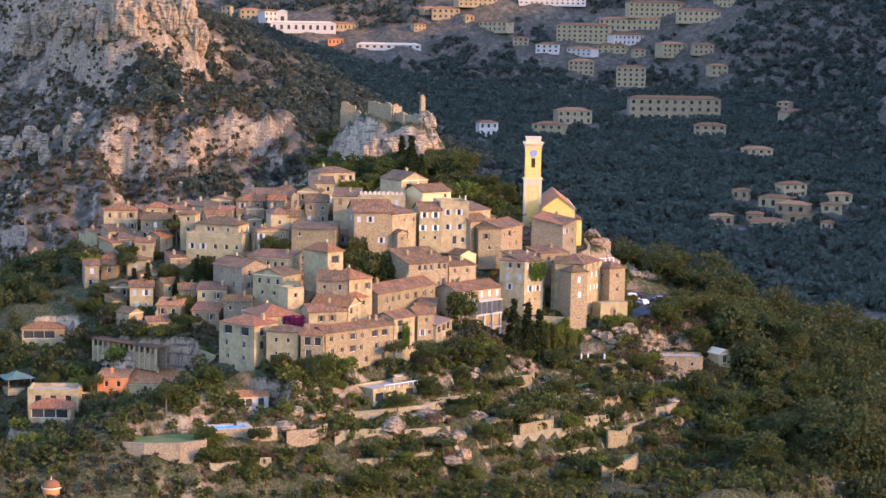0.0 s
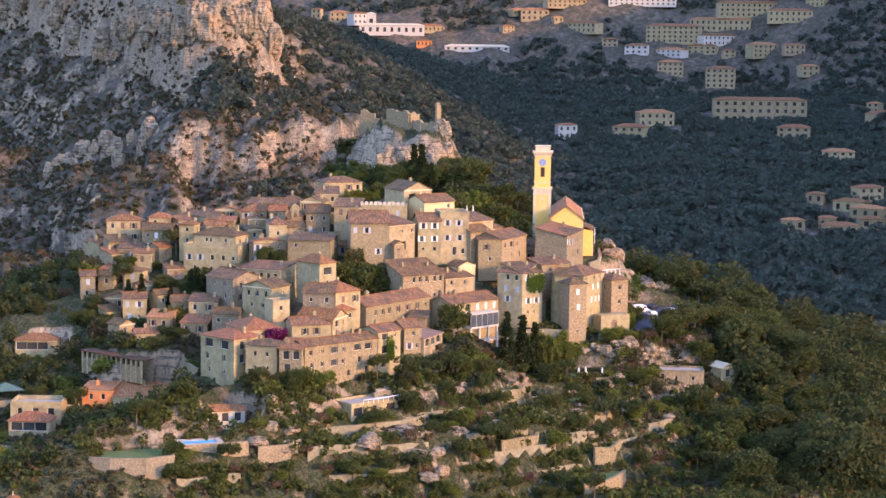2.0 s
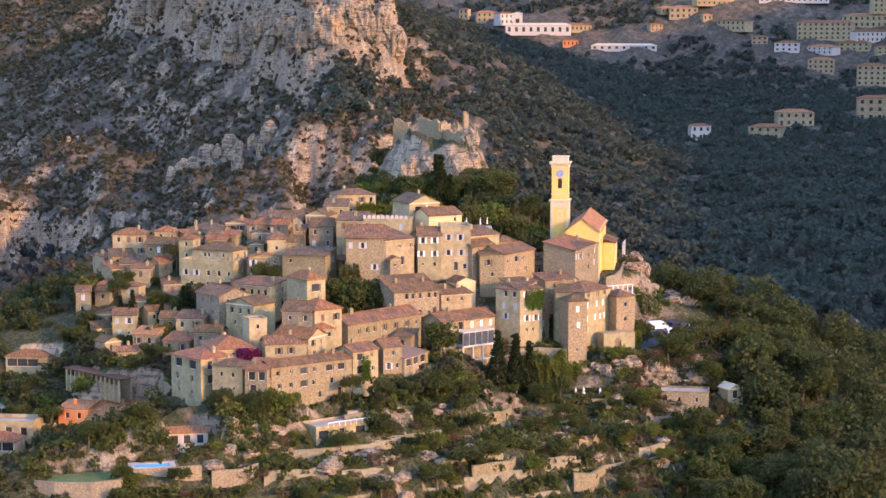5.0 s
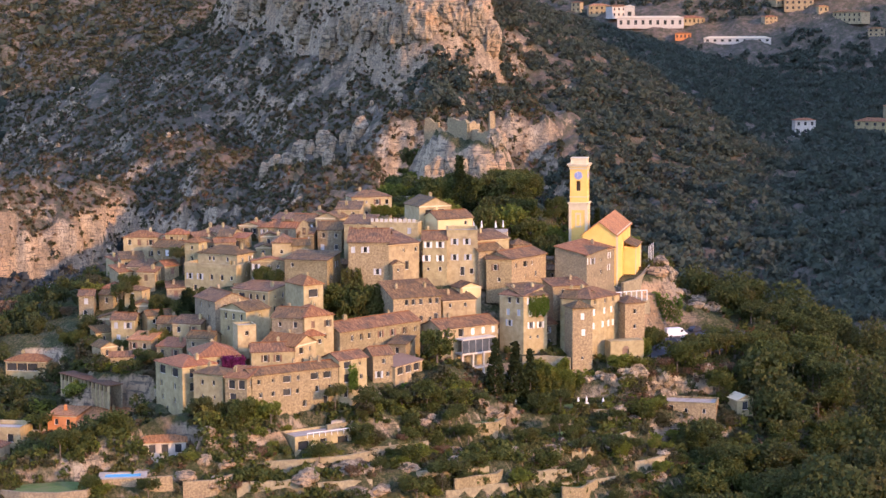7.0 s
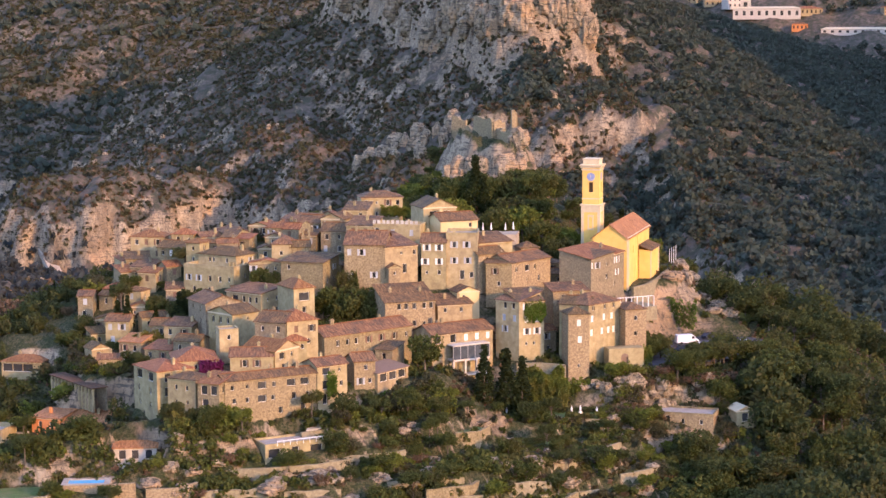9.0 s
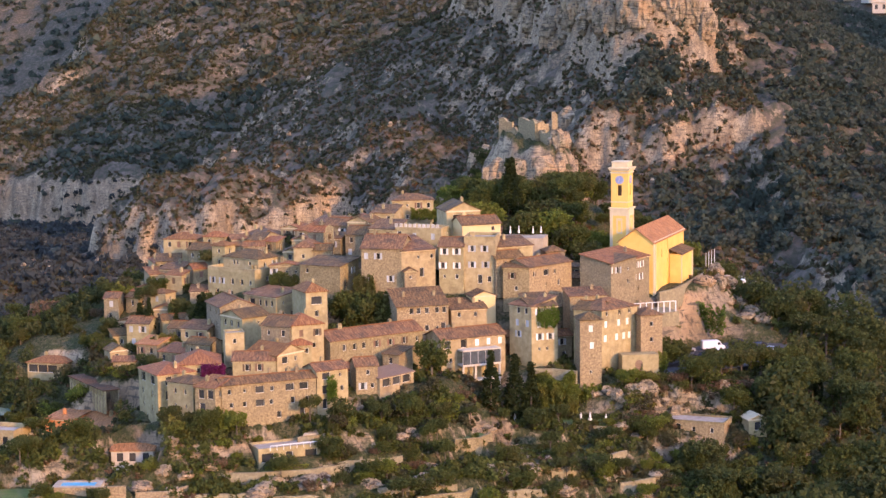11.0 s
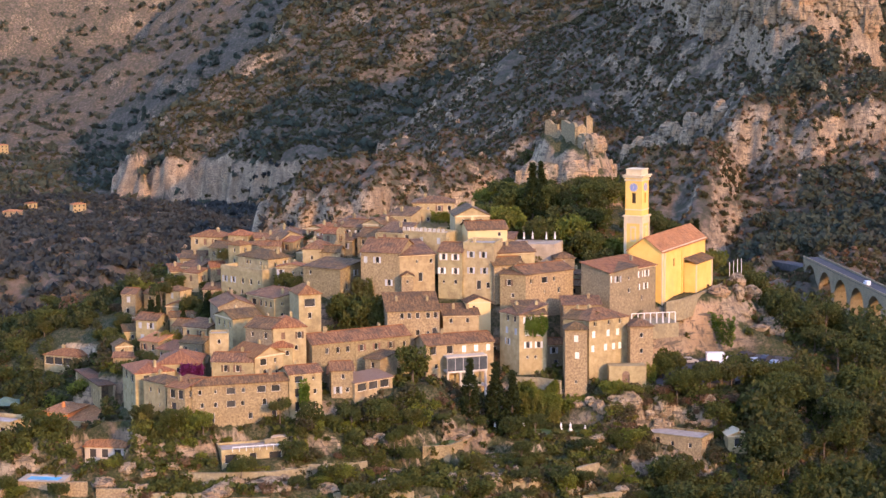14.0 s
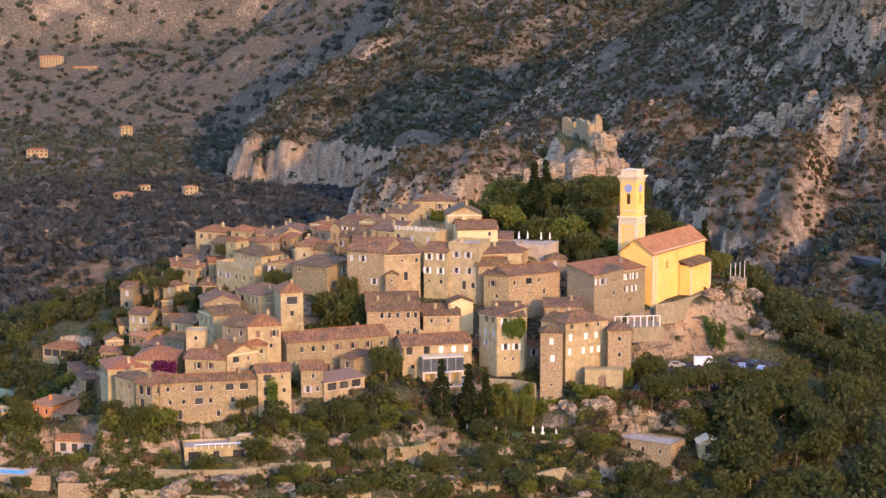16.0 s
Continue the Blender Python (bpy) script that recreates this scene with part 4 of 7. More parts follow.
house((78.0, -23.0), (82.0, -21.8), -24.8, 4.5, -34, "front", 1.1, P, M_TRIM, "1.6:.5o", chimneys=0, label="small pale garden shed with a gabled roof")
house((-22.5, -63.6), (-10.9, -57.3), -23.2, 6.5, -29, "flat", 0.4, P, None, "1.6:.15g .5o .85g", chimneys=0, label="pale villa with a roof terrace")
house((119, 47), (126, 49), -30, 7, -42, "hip", 1.6, M_ORANGE, M_TILE_ORANGE, "1.4:.3n .7n", label="orange house among the trees")
house((127, 36), (136, 39), -36, 8, -48, "hip", 1.8, Y1, M_TILE, "1.4:.3n .7n|4.2:.3n .7n", label="yellow villa among the trees")
house((97, 24), (102, 26), -26.5, 5, -36, "side", 1.2, P, M_TILE_RED, "1.4:.5n")
house((104, 86), (112, 90), -27, 6, -38, "hip", 1.5, P, M_TILE_RED)


# ---- the church ----
def church():
    turn = -16.0
    root = empty("church", pose(58.2, 31.6, -6.0, 0, 0, turn))
    # local: x to the right of the west front's right corner (nave runs to -8.5), y along the nave
    Wd, Ln, He, Ri = 8.6, 30.5, 13.4, 3.2
    bm = bmesh.new()
    X, Y = Vector((1, 0, 0)), Vector((0, 1, 0))
    gf = [(0, He), (Wd, He), (Wd / 2, He + Ri)]
    panel(bm, Vector((-Wd, 0, 0)), X, -Y, Wd, He, [], gable=gf)
    panel(bm, Vector((0, 0, 0)), Y, X, Ln, He, [(8.0, 9.0, 8.6, 10.6)])
    panel(bm, Vector((0, Ln, 0)), -X, Y, Wd, He, [], gable=gf)
    panel(bm, Vector((-Wd, Ln, 0)), -Y, -X, Ln, He, [])
    part("nave", bm, M_YELLOW, root, "ochre yellow nave wall")
    bm = bmesh.new()
    uvl = bm.loops.layers.uv.new("UVMap")
    o, k = 0.5, Ri / (Wd / 2)
    slab(bm, uvl, [(-Wd - o, -o, He - k * o + 0.05), (-Wd / 2, -o, He + Ri + 0.05), (-Wd / 2, Ln + o, He + Ri + 0.05), (-Wd - o, Ln + o, He - k * o + 0.05)], Y, 0.22)
    slab(bm, uvl, [(-Wd / 2, -o, He + Ri + 0.05), (o, -o, He - k * o + 0.05), (o, Ln + o, He - k * o + 0.05), (-Wd / 2, Ln + o, He + Ri + 0.05)], Y, 0.22)
    part("roof", bm, M_TILE_ORANGE, root, "orange tiled roof")
    for y0 in (0.0, 1.6, 13.4):
        bm = bmesh.new()
        box(bm, 0.003, y0, 0, 0.22, y0 + 0.75, He - 0.35)
        part("pilaster", bm, M_TRIM if y0 < 13 else M_YELLOW, root)
    bm = bmesh.new()
    box(bm, 0.003, 0, He - 0.35, 0.34, Ln, He - 0.02)
    part("cornice", bm, M_TRIM, root)
    bm = bmesh.new()
    box(bm, -0.3, 8.0, 8.6, -0.2, 9.0, 10.6)
    part("window", bm, M_GLASS, root)
    # side chapel
    bm = bmesh.new()
    box(bm, 0.25, 15.0, 0, 3.2, 27.0, 8.6)
    ch = part("chapel", bm, M_YELLOW, root)
    bm = bmesh.new()
    uvl = bm.loops.layers.uv.new("UVMap")
    slab(bm, uvl, [(0.25, 14.6, 9.9), (3.7, 14.6, 8.6), (3.7, 27.4, 8.6), (0.25, 27.4, 9.9)], Y, 0.2)
    part("chapel_roof", bm, M_TILE, root)
    for y0 in (15.0, 26.3):
        bm = bmesh.new()
        box(bm, 3.203, y0, 0, 3.38, y0 + 0.7, 8.3)
        part("pilaster", bm, M_TRIM, root)
    # bell tower, behind the front's left corner
    cx, cy, b = -Wd - 2.45, 11.2, 2.45

    def ring(bm, h0, h1, half):
        box(bm, cx - half, cy - half, h0, cx + half, cy + half, h1)

    for sx in (-1, 1):
        for sy in (-1, 1):
            bm = bmesh.new()
            box(bm, cx + sx * b - (0.7 if sx > 0 else 0), cy + sy * b - (0.7 if sy > 0 else 0), 0, cx + sx * b + (0.7 if sx < 0 else 0), cy + sy * b + (0.7 if sy < 0 else 0), 18.6)
            part("tower_corner", bm, M_TRIM, root)
    bm = bmesh.new()
    ring(bm, 18.6, 20.2, b + 0.01)
    part("tower_band", bm, M_TRIM, root)
    bm = bmesh.new()
    ring(bm, 0, 18.59, b - 0.12)
    lower = part("tower_base", bm, M_YELLOW, root)
    up = 2.2
    bm = bmesh.new()
    h = b - 0.2
    hole = [(up - 0.55, up + 0.55, 3.0, 5.6)]
    for o_, u_, w_ in ((Vector((cx - up, cy - up, 20.6)), X, -Y), (Vector((cx + up, cy - up, 20.6)), Y, X), (Vector((cx + up, cy + up, 20.6)), -X, Y), (Vector((cx - up, cy + up, 20.6)), -Y, -X)):
        panel(bm, o_, u_, w_, 2 * up, 9.8, hole, 0.5)
    part("tower_shaft", bm, M_YELLOW, root, "ochre yellow bell stage")
    for h0, h1, e in ((20.2, 20.6, 2.75), (21.9, 22.15, 2.32), (29.2, 29.6, 2.42), (29.9, 30.3, 2.62), (30.3, 30.65, 2.85)):
        bm = bmesh.new()
        ring(bm, h0, h1, e)
        part("tower_cornice", bm, M_TRIM, root)
    bm = bmesh.new()
    ring(bm, 30.65, 31.9, 2.05)
    ring(bm, 31.9, 32.15, 2.2)
    part("tower_attic", bm, M_TRIM, root)
    bm = bmesh.new()
    bmesh.ops.create_cone(bm, cap_ends=True, segments=16, radius1=0.42, radius2=0.22, depth=0.8, matrix=Matrix.Translation((cx, cy, 25.0)))
    part("bell", bm, M_BRONZE, root, "bronze bell in the arched opening")
    bm = bmesh.new()
    ring(bm, 20.7, 30.3, 1.2)
    part("tower_core", bm, M_SH_BROWN, root)
    for ang in (0, 90, -90):
        m = Matrix.Translation((cx, cy, 27.6)) @ pose(0, 0, 0, 0, 0, ang) @ Matrix.Translation((0, -up - 0.03, 0)) @ pose(0, 0, 0, 90)
        bm = bmesh.new()
        bmesh.ops.create_cone(bm, cap_ends=True, segments=28, radius1=1.05, radius2=1.05, depth=0.06, matrix=m)
        face = part("clock", bm, M_CLOCK, root, "round blue clock face")
        bm = bmesh.new()
        for i in range(12):
            box(bm, -0.05, 0.80, 0.035, 0.05, 0.98, 0.06, m @ pose(0, 0, 0, 0, 0, 30 * i))
        box(bm, -0.05, 0, 0.035, 0.05, 0.75, 0.07, m @ pose(0, 0, 0, 0, 0, 25))
        box(bm, -0.06, 0, 0.035, 0.06, 0.5, 0.07, m @ pose(0, 0, 0, 0, 0, 155))
        part("clock_pointers", bm, M_TRIM, face)
    for ang in (0, 90):
        m = Matrix.Translation((cx, cy, 16.0)) @ pose(0, 0, 0, 0, 0, ang) @ Matrix.Translation((0, -b + 0.06, 0))
        bm = bmesh.new()
        box(bm, -0.75, -0.03, -1.9, 0.75, 0.06, 1.9, m)
        fr = part("niche", bm, M_TRIM, root)
        bm = bmesh.new()
        box(bm, -0.42, -0.06, -1.5, 0.42, -0.032, 1.4, m)
        part("niche_back", bm, M_YELLOW, fr)
    tagged(root, "ochre yellow baroque church with a square bell tower", "church")
    return root


church()


# ---- the castle ruin on its crag ----
def ruin():
    root = empty("castle_ruin", pose(25, 105, 24))
    r = random.Random(3)
    walls = [((-10.0, 23), (-6.0, 20.5), 7.6, 6.2), ((-6.0, 20.5), (-3.5, 18.0), 5.0, 4.4), ((-10.0, 23), (-7.0, 27), 6.0, 3.5), ((-3.6, 13), (1.6, 4.6), 7.8, 7.6), ((1.6, 4.6), (4.8, 6.4), 7.6, 7.0), ((-3.6, 13), (-0.6, 15), 7.4, 6.0), ((-3.4, 18.2), (4.6, 1.0), 4.2, 5.2), ((3.6, -4.0), (6.6, -10.0), 5.0, 5.4), ((6.4, -10.6), (7.6, -10.2), 10.2, 10.4), ((7.6, -10.2), (7.4, -8.8), 10.0, 9.0), ((7.4, -8.6), (5.6, 0.5), 4.6, 3.4)]
    for (x0, y0), (x1, y1), h0, h1 in walls:
        h0, h1 = h0 * 1.12, h1 * 1.12
        L = math.hypot(x1 - x0, y1 - y0)
        k = max(3, int(L / 0.9))
        bm = bmesh.new()
        m = pose(x0, y0, 0, 0, 0, math.degrees(math.atan2(y1 - y0, x1 - x0)))
        prev = None
        tops = [h0 + (h1 - h0) * i / k + r.choice((-0.7, -0.2, 0.0, 0.2, 0.4)) for i in range(k + 1)]
        lo, hi = [], []
        for i in range(k + 1):
            x = L * i / k
            lo.append([bm.verts.new(m @ Vector((x, s, -3))) for s in (-0.6, 0.6)])
            hi.append([bm.verts.new(m @ Vector((x, s * 0.85, tops[i]))) for s in (-0.55, 0.55)])
        for i in range(k):
            bm.faces.new((lo[i][0], lo[i + 1][0], hi[i + 1][0], hi[i][0]))
            bm.faces.new((lo[i + 1][1], lo[i][1], hi[i][1], hi[i + 1][1]))
            bm.faces.new((hi[i][0], hi[i + 1][0], hi[i + 1][1], hi[i][1]))
        for i in (0, k):
            bm.faces.new((lo[i][0], hi[i][0], hi[i][1], lo[i][1]))
        part("wall", bm, M_STONE, root)
    tagged(root, "ruined castle walls of pale stone on a crag", "ruin")


ruin()


# ---- trees and shrubs ----
def leaves(centers, size, r, quads=1, flat=0.0):
    """Leaf clumps: small bent quads round the centres."""
    c = np.repeat(np.asarray(centers), quads, 0)
    k = len(c)
    a = r.normal(size=(k, 3))
    a[:, 2] *= 1 - flat
    a /= np.linalg.norm(a, axis=1)[:, None]
    b = np.cross(a, r.normal(size=(k, 3)))
    b /= np.linalg.norm(b, axis=1)[:, None]
    s = size * r.uniform(0.6, 1.3, (k, 1))
    c = c + r.normal(size=(k, 3)) * size * 0.35 * (quads > 1)
    nrm = np.cross(a, b) * s * 0.35
    v = np.stack([c - a * s * 0.6, c + b * s * 0.5 + nrm, c + a * s * 0.6, c - b * s * 0.5 + nrm], 1).reshape(-1, 3)
    f = np.arange(4 * k).reshape(k, 4)
    return v, f


def crown_points(kind, r, n):
    """Points of a crown that is one metre high, on the ground at z = 0."""
    if kind == "cypress":
        t = r.uniform(0.03, 1, n) ** 0.9
        rad = 0.105 * np.sin(np.clip(t * 1.12 + 0.12, 0, 1) ** 0.8 * np.pi) ** 0.7 * r.uniform(0.72, 1.08, n)
        a = r.uniform(0, 2 * np.pi, n)
        return np.stack([rad * np.cos(a), rad * np.sin(a), t], 1)
    lobes = {"oak": 9, "pine": 8, "shrub": 5}[kind]
    pts = []
    for i in range(lobes):
        a = 2 * np.pi * i / lobes + r.uniform(-0.4, 0.4)
        if kind == "oak":
            c, s = np.array([0.24 * np.cos(a), 0.24 * np.sin(a), r.uniform(0.42, 0.76)]), r.uniform(0.16, 0.26)
        elif kind == "pine":
            c, s = np.array([0.26 * np.cos(a) * r.uniform(0.3, 1.2), 0.26 * np.sin(a), r.uniform(0.66, 0.88)]), r.uniform(0.12, 0.2)
        else:
            c, s = np.array([0.3 * np.cos(a), 0.3 * np.sin(a), r.uniform(0.3, 0.6)]), r.uniform(0.28, 0.42)
        d = r.normal(size=(n // lobes, 3))
        d /= np.linalg.norm(d, axis=1)[:, None]
        p = c + d * s * r.uniform(0.7, 1.1, (len(d), 1)) * np.array([1, 1, 0.72 if kind != "shrub" else 0.85])
        pts.append(p)
    p = np.concatenate(pts)
    p[:, 2] = np.maximum(p[:, 2], 0.02)
    return p


def tree_proto(kind, leaf_mat, seed):
    r = np.random.default_rng(seed)
    n, size = {"cypress": (560, 0.040), "oak": (640, 0.062), "pine": (560, 0.058), "shrub": (240, 0.125)}[kind]
    v, f = leaves(crown_points(kind, r, n), size, r, 2)
    crown = mesh_np("crown", v, f, leaf_mat)
    bm = bmesh.new()
    lean = r.uniform(-0.04, 0.04, 2)
    hgt = {"cypress": 0.5, "oak": 0.55, "pine": 0.75, "shrub": 0.3}[kind]
    wid = {"cypress": 0.018, "oak": 0.035, "pine": 0.026, "shrub": 0.03}[kind]
    bmesh.ops.create_cone(bm, cap_ends=True, segments=7, radius1=wid, radius2=wid * 0.5, depth=hgt + 0.1, matrix=Matrix.Translation((0, 0, hgt / 2 - 0.05)))
    if kind in ("oak", "pine"):
        for i in range(5):
            a = i * 1.257 + r.uniform(-0.3, 0.3)
            tip = Vector((0.2 * math.cos(a), 0.2 * math.sin(a), hgt + 0.12))
            base = Vector((0, 0, hgt * r.uniform(0.55, 0.9)))
            d = tip - base
            bmesh.ops.create_cone(bm, cap_ends=True, segments=5, radius1=wid * 0.45, radius2=wid * 0.15, depth=d.length, matrix=Matrix.Translation((base + tip) / 2) @ d.to_track_quat("Z", "Y").to_matrix().to_4x4())
    trunk = bpy.data.meshes.new("trunk")
    bm.to_mesh(trunk)
    bm.free()
    trunk.materials.append(M_BARK)
    return crown, trunk


PROTO = {}
for kd, mats in (("cypress", (L_CYPRESS,) * 3), ("oak", (L_OAK, L_OAK, L_PINE, L_BRIGHT)), ("pine", (L_PINE, L_PINE, L_OAK)), ("shrub", (L_SHRUB, L_OAK, L_BRIGHT, L_DRY))):
    for q, mt in enumerate(mats):
        PROTO[(kd, q)] = tree_proto(kd, mt, 100 + 17 * q + len(kd))
NAMES = {"cypress": ("cypress_tree", "tall dark green cypress"), "oak": ("tree", "broad leafy green tree on the slope"), "pine": ("pine_tree", "umbrella pine with a spreading crown"), "shrub": ("shrub", "rounded green garden shrub")}
trng = random.Random(11)


def tree(kind, x, y, h, wide=1.0, variant=None, z=None):
    if in_front(x, y) and h > 2.2 or tended(x, y) and kind != "cypress":
        return None
    v = variant if variant is not None else trng.randrange(len([k for k in PROTO if k[0] == kind]))
    crown, trunk = PROTO[(kind, v)]
    zz = (height(x, y) if z is None else z) - 0.25
    small = kind == "oak" and h < 4.6
    root = empty("bush" if small else NAMES[kind][0], pose(x, y, zz, 0, 0, trng.uniform(0, 360)) @ Matrix.Diagonal((h * wide, h * wide, h, 1)))
    for nm, me in (("crown", crown), ("trunk", trunk)):
        o = new(nm, me)
        o.parent = root
    if small:
        tagged(root, "leafy green bush in a hillside garden", "bush", "bushes")
    else:
        tagged(root, NAMES[kind][1], "tree" if kind != "shrub" else "shrub", {"cypress": "cypresses", "oak": "leafy trees", "pine": "pines", "shrub": "shrubs"}[kind])
    return root


GARDENS = [[(24, -27.6), (31, -24.0), (40, -24.6), (50, -25.6), (48, -19), (36, -17), (27, -19)],
           [(-22, -65.6), (-12, -62.8), (-9, -58), (-20, -62)],
           [(18, -42.2), (27, -37.4), (36, -35.4), (46, -32.5), (44, -28), (30, -30), (20, -36)],
           [(-15, -53.6), (-4, -45.8), (6, -39.4), (16, -33.8), (17, -31.8), (6, -37), (-4, -43.4), (-15, -51.6)]]


# the small bastions of the steep garden: line, top, depth
BASTIONS = [([(26.5, -75.4), (31, -74.6), (35.4, -71.4), (39.2, -65), (40.6, -59)], -39.2, 4.0),
            ([(32.5, -63.4), (36.5, -62.4), (40.6, -57)], -34.6, 4.0),
            ([(9.8, -67.8), (14, -66.4), (18.8, -64), (20.4, -60)], -31.0, 4.2),
            ([(15.6, -45.4), (20.6, -43), (22.8, -39)], -24.6, 4.4)]
GARDENS.append([(-77.5, -83.4), (-68, -84.2), (-62.6, -82.6), (-61.9, -78.5), (-63, -73), (-76, -76)])


def tended(x, y):
    """On a lawn or a path, before a bastion, or before the creeper on the terrace wall."""
    for line, _, _ in BASTIONS:
        if any(abs(x - a) < 2.2 and -3.2 < y - b < 0.6 for a, b in line):
            return True
    if -63 < x < -46 and -80.5 < y < -72.5:
        return True
    if 28 < x < 47 and -25 < y < -13:
        return True
    for pts in GARDENS:
        inside = False
        for (x0, y0), (x1, y1) in zip(pts, pts[1:] + pts[:1]):
            if (y0 > y) != (y1 > y) and x < x0 + (y - y0) * (x1 - x0) / (y1 - y0):
                inside = not inside
        if inside:
            return True
    return False


def car_park(x, y):
    return 58 < x < 94 and y > -6.5 + 0.78 * max(0, x - 66) and y < 43


def in_front(x, y):
    """True where a tree would hide one of the low villas."""
    return (x < -44 and y < -20 or x > 92) and any(built(x, y + d, 1.0) for d in (4, 8, 12, 16))


FOOT += [(-98, -12, 1, 0, 6, 6), (-77, -8, 0.604, -0.797, 20.7, 3.3)]
# cypresses and single trees seen between the houses
for x, y, h in ((27, -22, 15.5), (30.5, -20.5, 13.5), (22, -26, 13), (-41, -5, 8), (-44, -2.5, 7), (21, 66, 15), (62, 92, 12), (-62, 8, 9), (-65, 10, 8), (-55, 6, 7), (23.5, 64, 10)):
    tree("cypress", x, y, h, 1.45)
for x, y, h, w in ((-2.5, -2.5, 10, 0.9), (-5.5, -0.5, 12, 0.85), (-9, -1.5, 12, 0.9), (-12, 0.5, 11, 0.95), (-13.5, -4, 10, 1), (-7.5, -5.5, 9, 0.9), (-4, -6.5, 8, 0.9), (-15, 1.5, 8, 0.9), (-11, -7.5, 7, 1), (9, -25, 10, 0.9), (13, 4, 4.5, 1.4), (10, 4.5, 4, 1.4), (-31, 11, 6, 1), (-28, 10, 5, 1), (-18, 60, 6, 1.2), (6, 46, 8, 1), (26, 48, 10, 1), (33, 52, 12, 1), (38, 47, 11, 1), (42, 40, 9, 1), (30, 60, 10, 1.0), (16, 58, 11, 1), (10, 62, 10, 1), (38, 62, 10, 1), (45, 55, 10, 1), (4, 68, 9, 1), (62, 8, 8, 0.9), (64, 5, 7, 1), (61, 3, 7.5, .9), (45, -16, 6, 1.2), (52, -15, 6, 1.2), (56, -14, 5, 1.3)):
    tree("oak", x, y, h, w)
for x, y, h in ((-90, -49.5, 2.2), (-86.5, -49, 2.6), (-94, -48.5, 2.4), (-83.5, -40, 3.2), (-82, -37, 3.6), (-97, -47, 3), (-88, -50.5, 1.9)):
    tree("shrub", x, y, h, 1.3)
for i in range(60):
    x, y = trng.uniform(-74, -55), trng.uniform(-26, -6)
    if not built(x, y, 0.9) and x + 0.8 * y < -74:
        tree(trng.choice(("oak", "shrub", "shrub")), x, y, trng.uniform(2.2, 4.2), trng.uniform(1.0, 1.3), trng.choice((0, 1, 2)))
# the dark gardens west of the lanes
for i in range(230):
    x, y = trng.uniform(-74, -38), trng.uniform(-26, 36)
    if built(x, y, 1.2) or built(x, y + 4, 0.5):
        continue
    tree(trng.choice(("oak", "oak", "pine", "shrub")), x, y, trng.uniform(3.4, 7.6), trng.uniform(0.9, 1.2), trng.choice((0, 1, 2)))
for x, y, h in ((-58, 10, 9.5), (-56.4, 12, 8.5), (-48.5, 6.5, 10.5), (-49.8, 8.2, 9.5), (-63, 14, 8), (-65, 12, 7), (21.3, 78, 15), (-70, 19, 8), (-54, 9, 7.5)):
    if not built(x, y, 0.6):
        tree("cypress", x, y, h, 1.5)
# a belt of trees below the long terrace houses
for i in range(120):
    f = (i + trng.uniform(0.1, 0.9)) / 120
    x, y = -52 + 66 * f, -62.5 + 28 * f + trng.uniform(-7, 5.0)
    if not built(x, y, 1.3) and not built(x, y + 2.5, 0.3):
        tree(trng.choice(("oak", "oak", "shrub", "pine")), x, y, trng.uniform(3.2, 6.4), trng.uniform(0.9, 1.25), trng.choice((0, 1, 2)))
for i in range(120):
    x, y = trng.uniform(48, 78), trng.uniform(-26, -9)
    if y < -13 + 0.78 * max(0, x - 66) and not built(x, y, 1.2) and not (x < 68 and y > -19):
        tree(trng.choice(("shrub", "shrub", "oak")), x, y, trng.uniform(1.6, 3.8), trng.uniform(1.0, 1.4))
for i in range(13):
    x = 66 + 2.3 * i
    y = -11.5 + 0.78 * max(0, x - 66) + trng.uniform(-2.5, 0)
    tree(trng.choice(("oak", "pine")), x, y, trng.uniform(6.5, 9.5), trng.uniform(0.95, 1.2), trng.choice((0, 1, 2)))
for x0, x1, y0, y1, k in ((-32, 2, -60, -45, 70), (58, 78, -21, -7, 60)):
    for i in range(k):
        x, y = trng.uniform(x0, x1), trng.uniform(y0, y1)
        if not built(x, y, 0.8) and not car_park(x, y - 2) and not built(x, y + 2, 0.2):
            tree(trng.choice(("shrub", "shrub", "oak")), x, y, trng.uniform(1.4, 3.4), trng.uniform(1.0, 1.4))
# gardens on the slope below the village
for i in range(330):
    x, y = trng.uniform(-78, 74), trng.uniform(-86, -22)
    if y > -40 + 0.42 * x or built(x, y, 2.0) or (y > -46 + 0.42 * x and trng.random() < 0.5):
        continue
    kind = trng.choice(("oak", "shrub", "shrub", "shrub", "shrub", "pine", "oak"))
    tree(kind, x, y, {"oak": trng.uniform(3.0, 6), "pine": trng.uniform(4, 7), "shrub": trng.uniform(1.2, 3)}[kind], trng.uniform(0.9, 1.4))
# shrubs in the lanes and small gardens between the houses
for i in range(150):
    x, y = trng.uniform(-60, 62), trng.uniform(-38, 56)
    if built(x, y, 0.8):
        continue
    tree("shrub" if trng.random() < 0.75 else "oak", x, y, trng.uniform(1.2, 3.2), trng.uniform(0.9, 1.3))
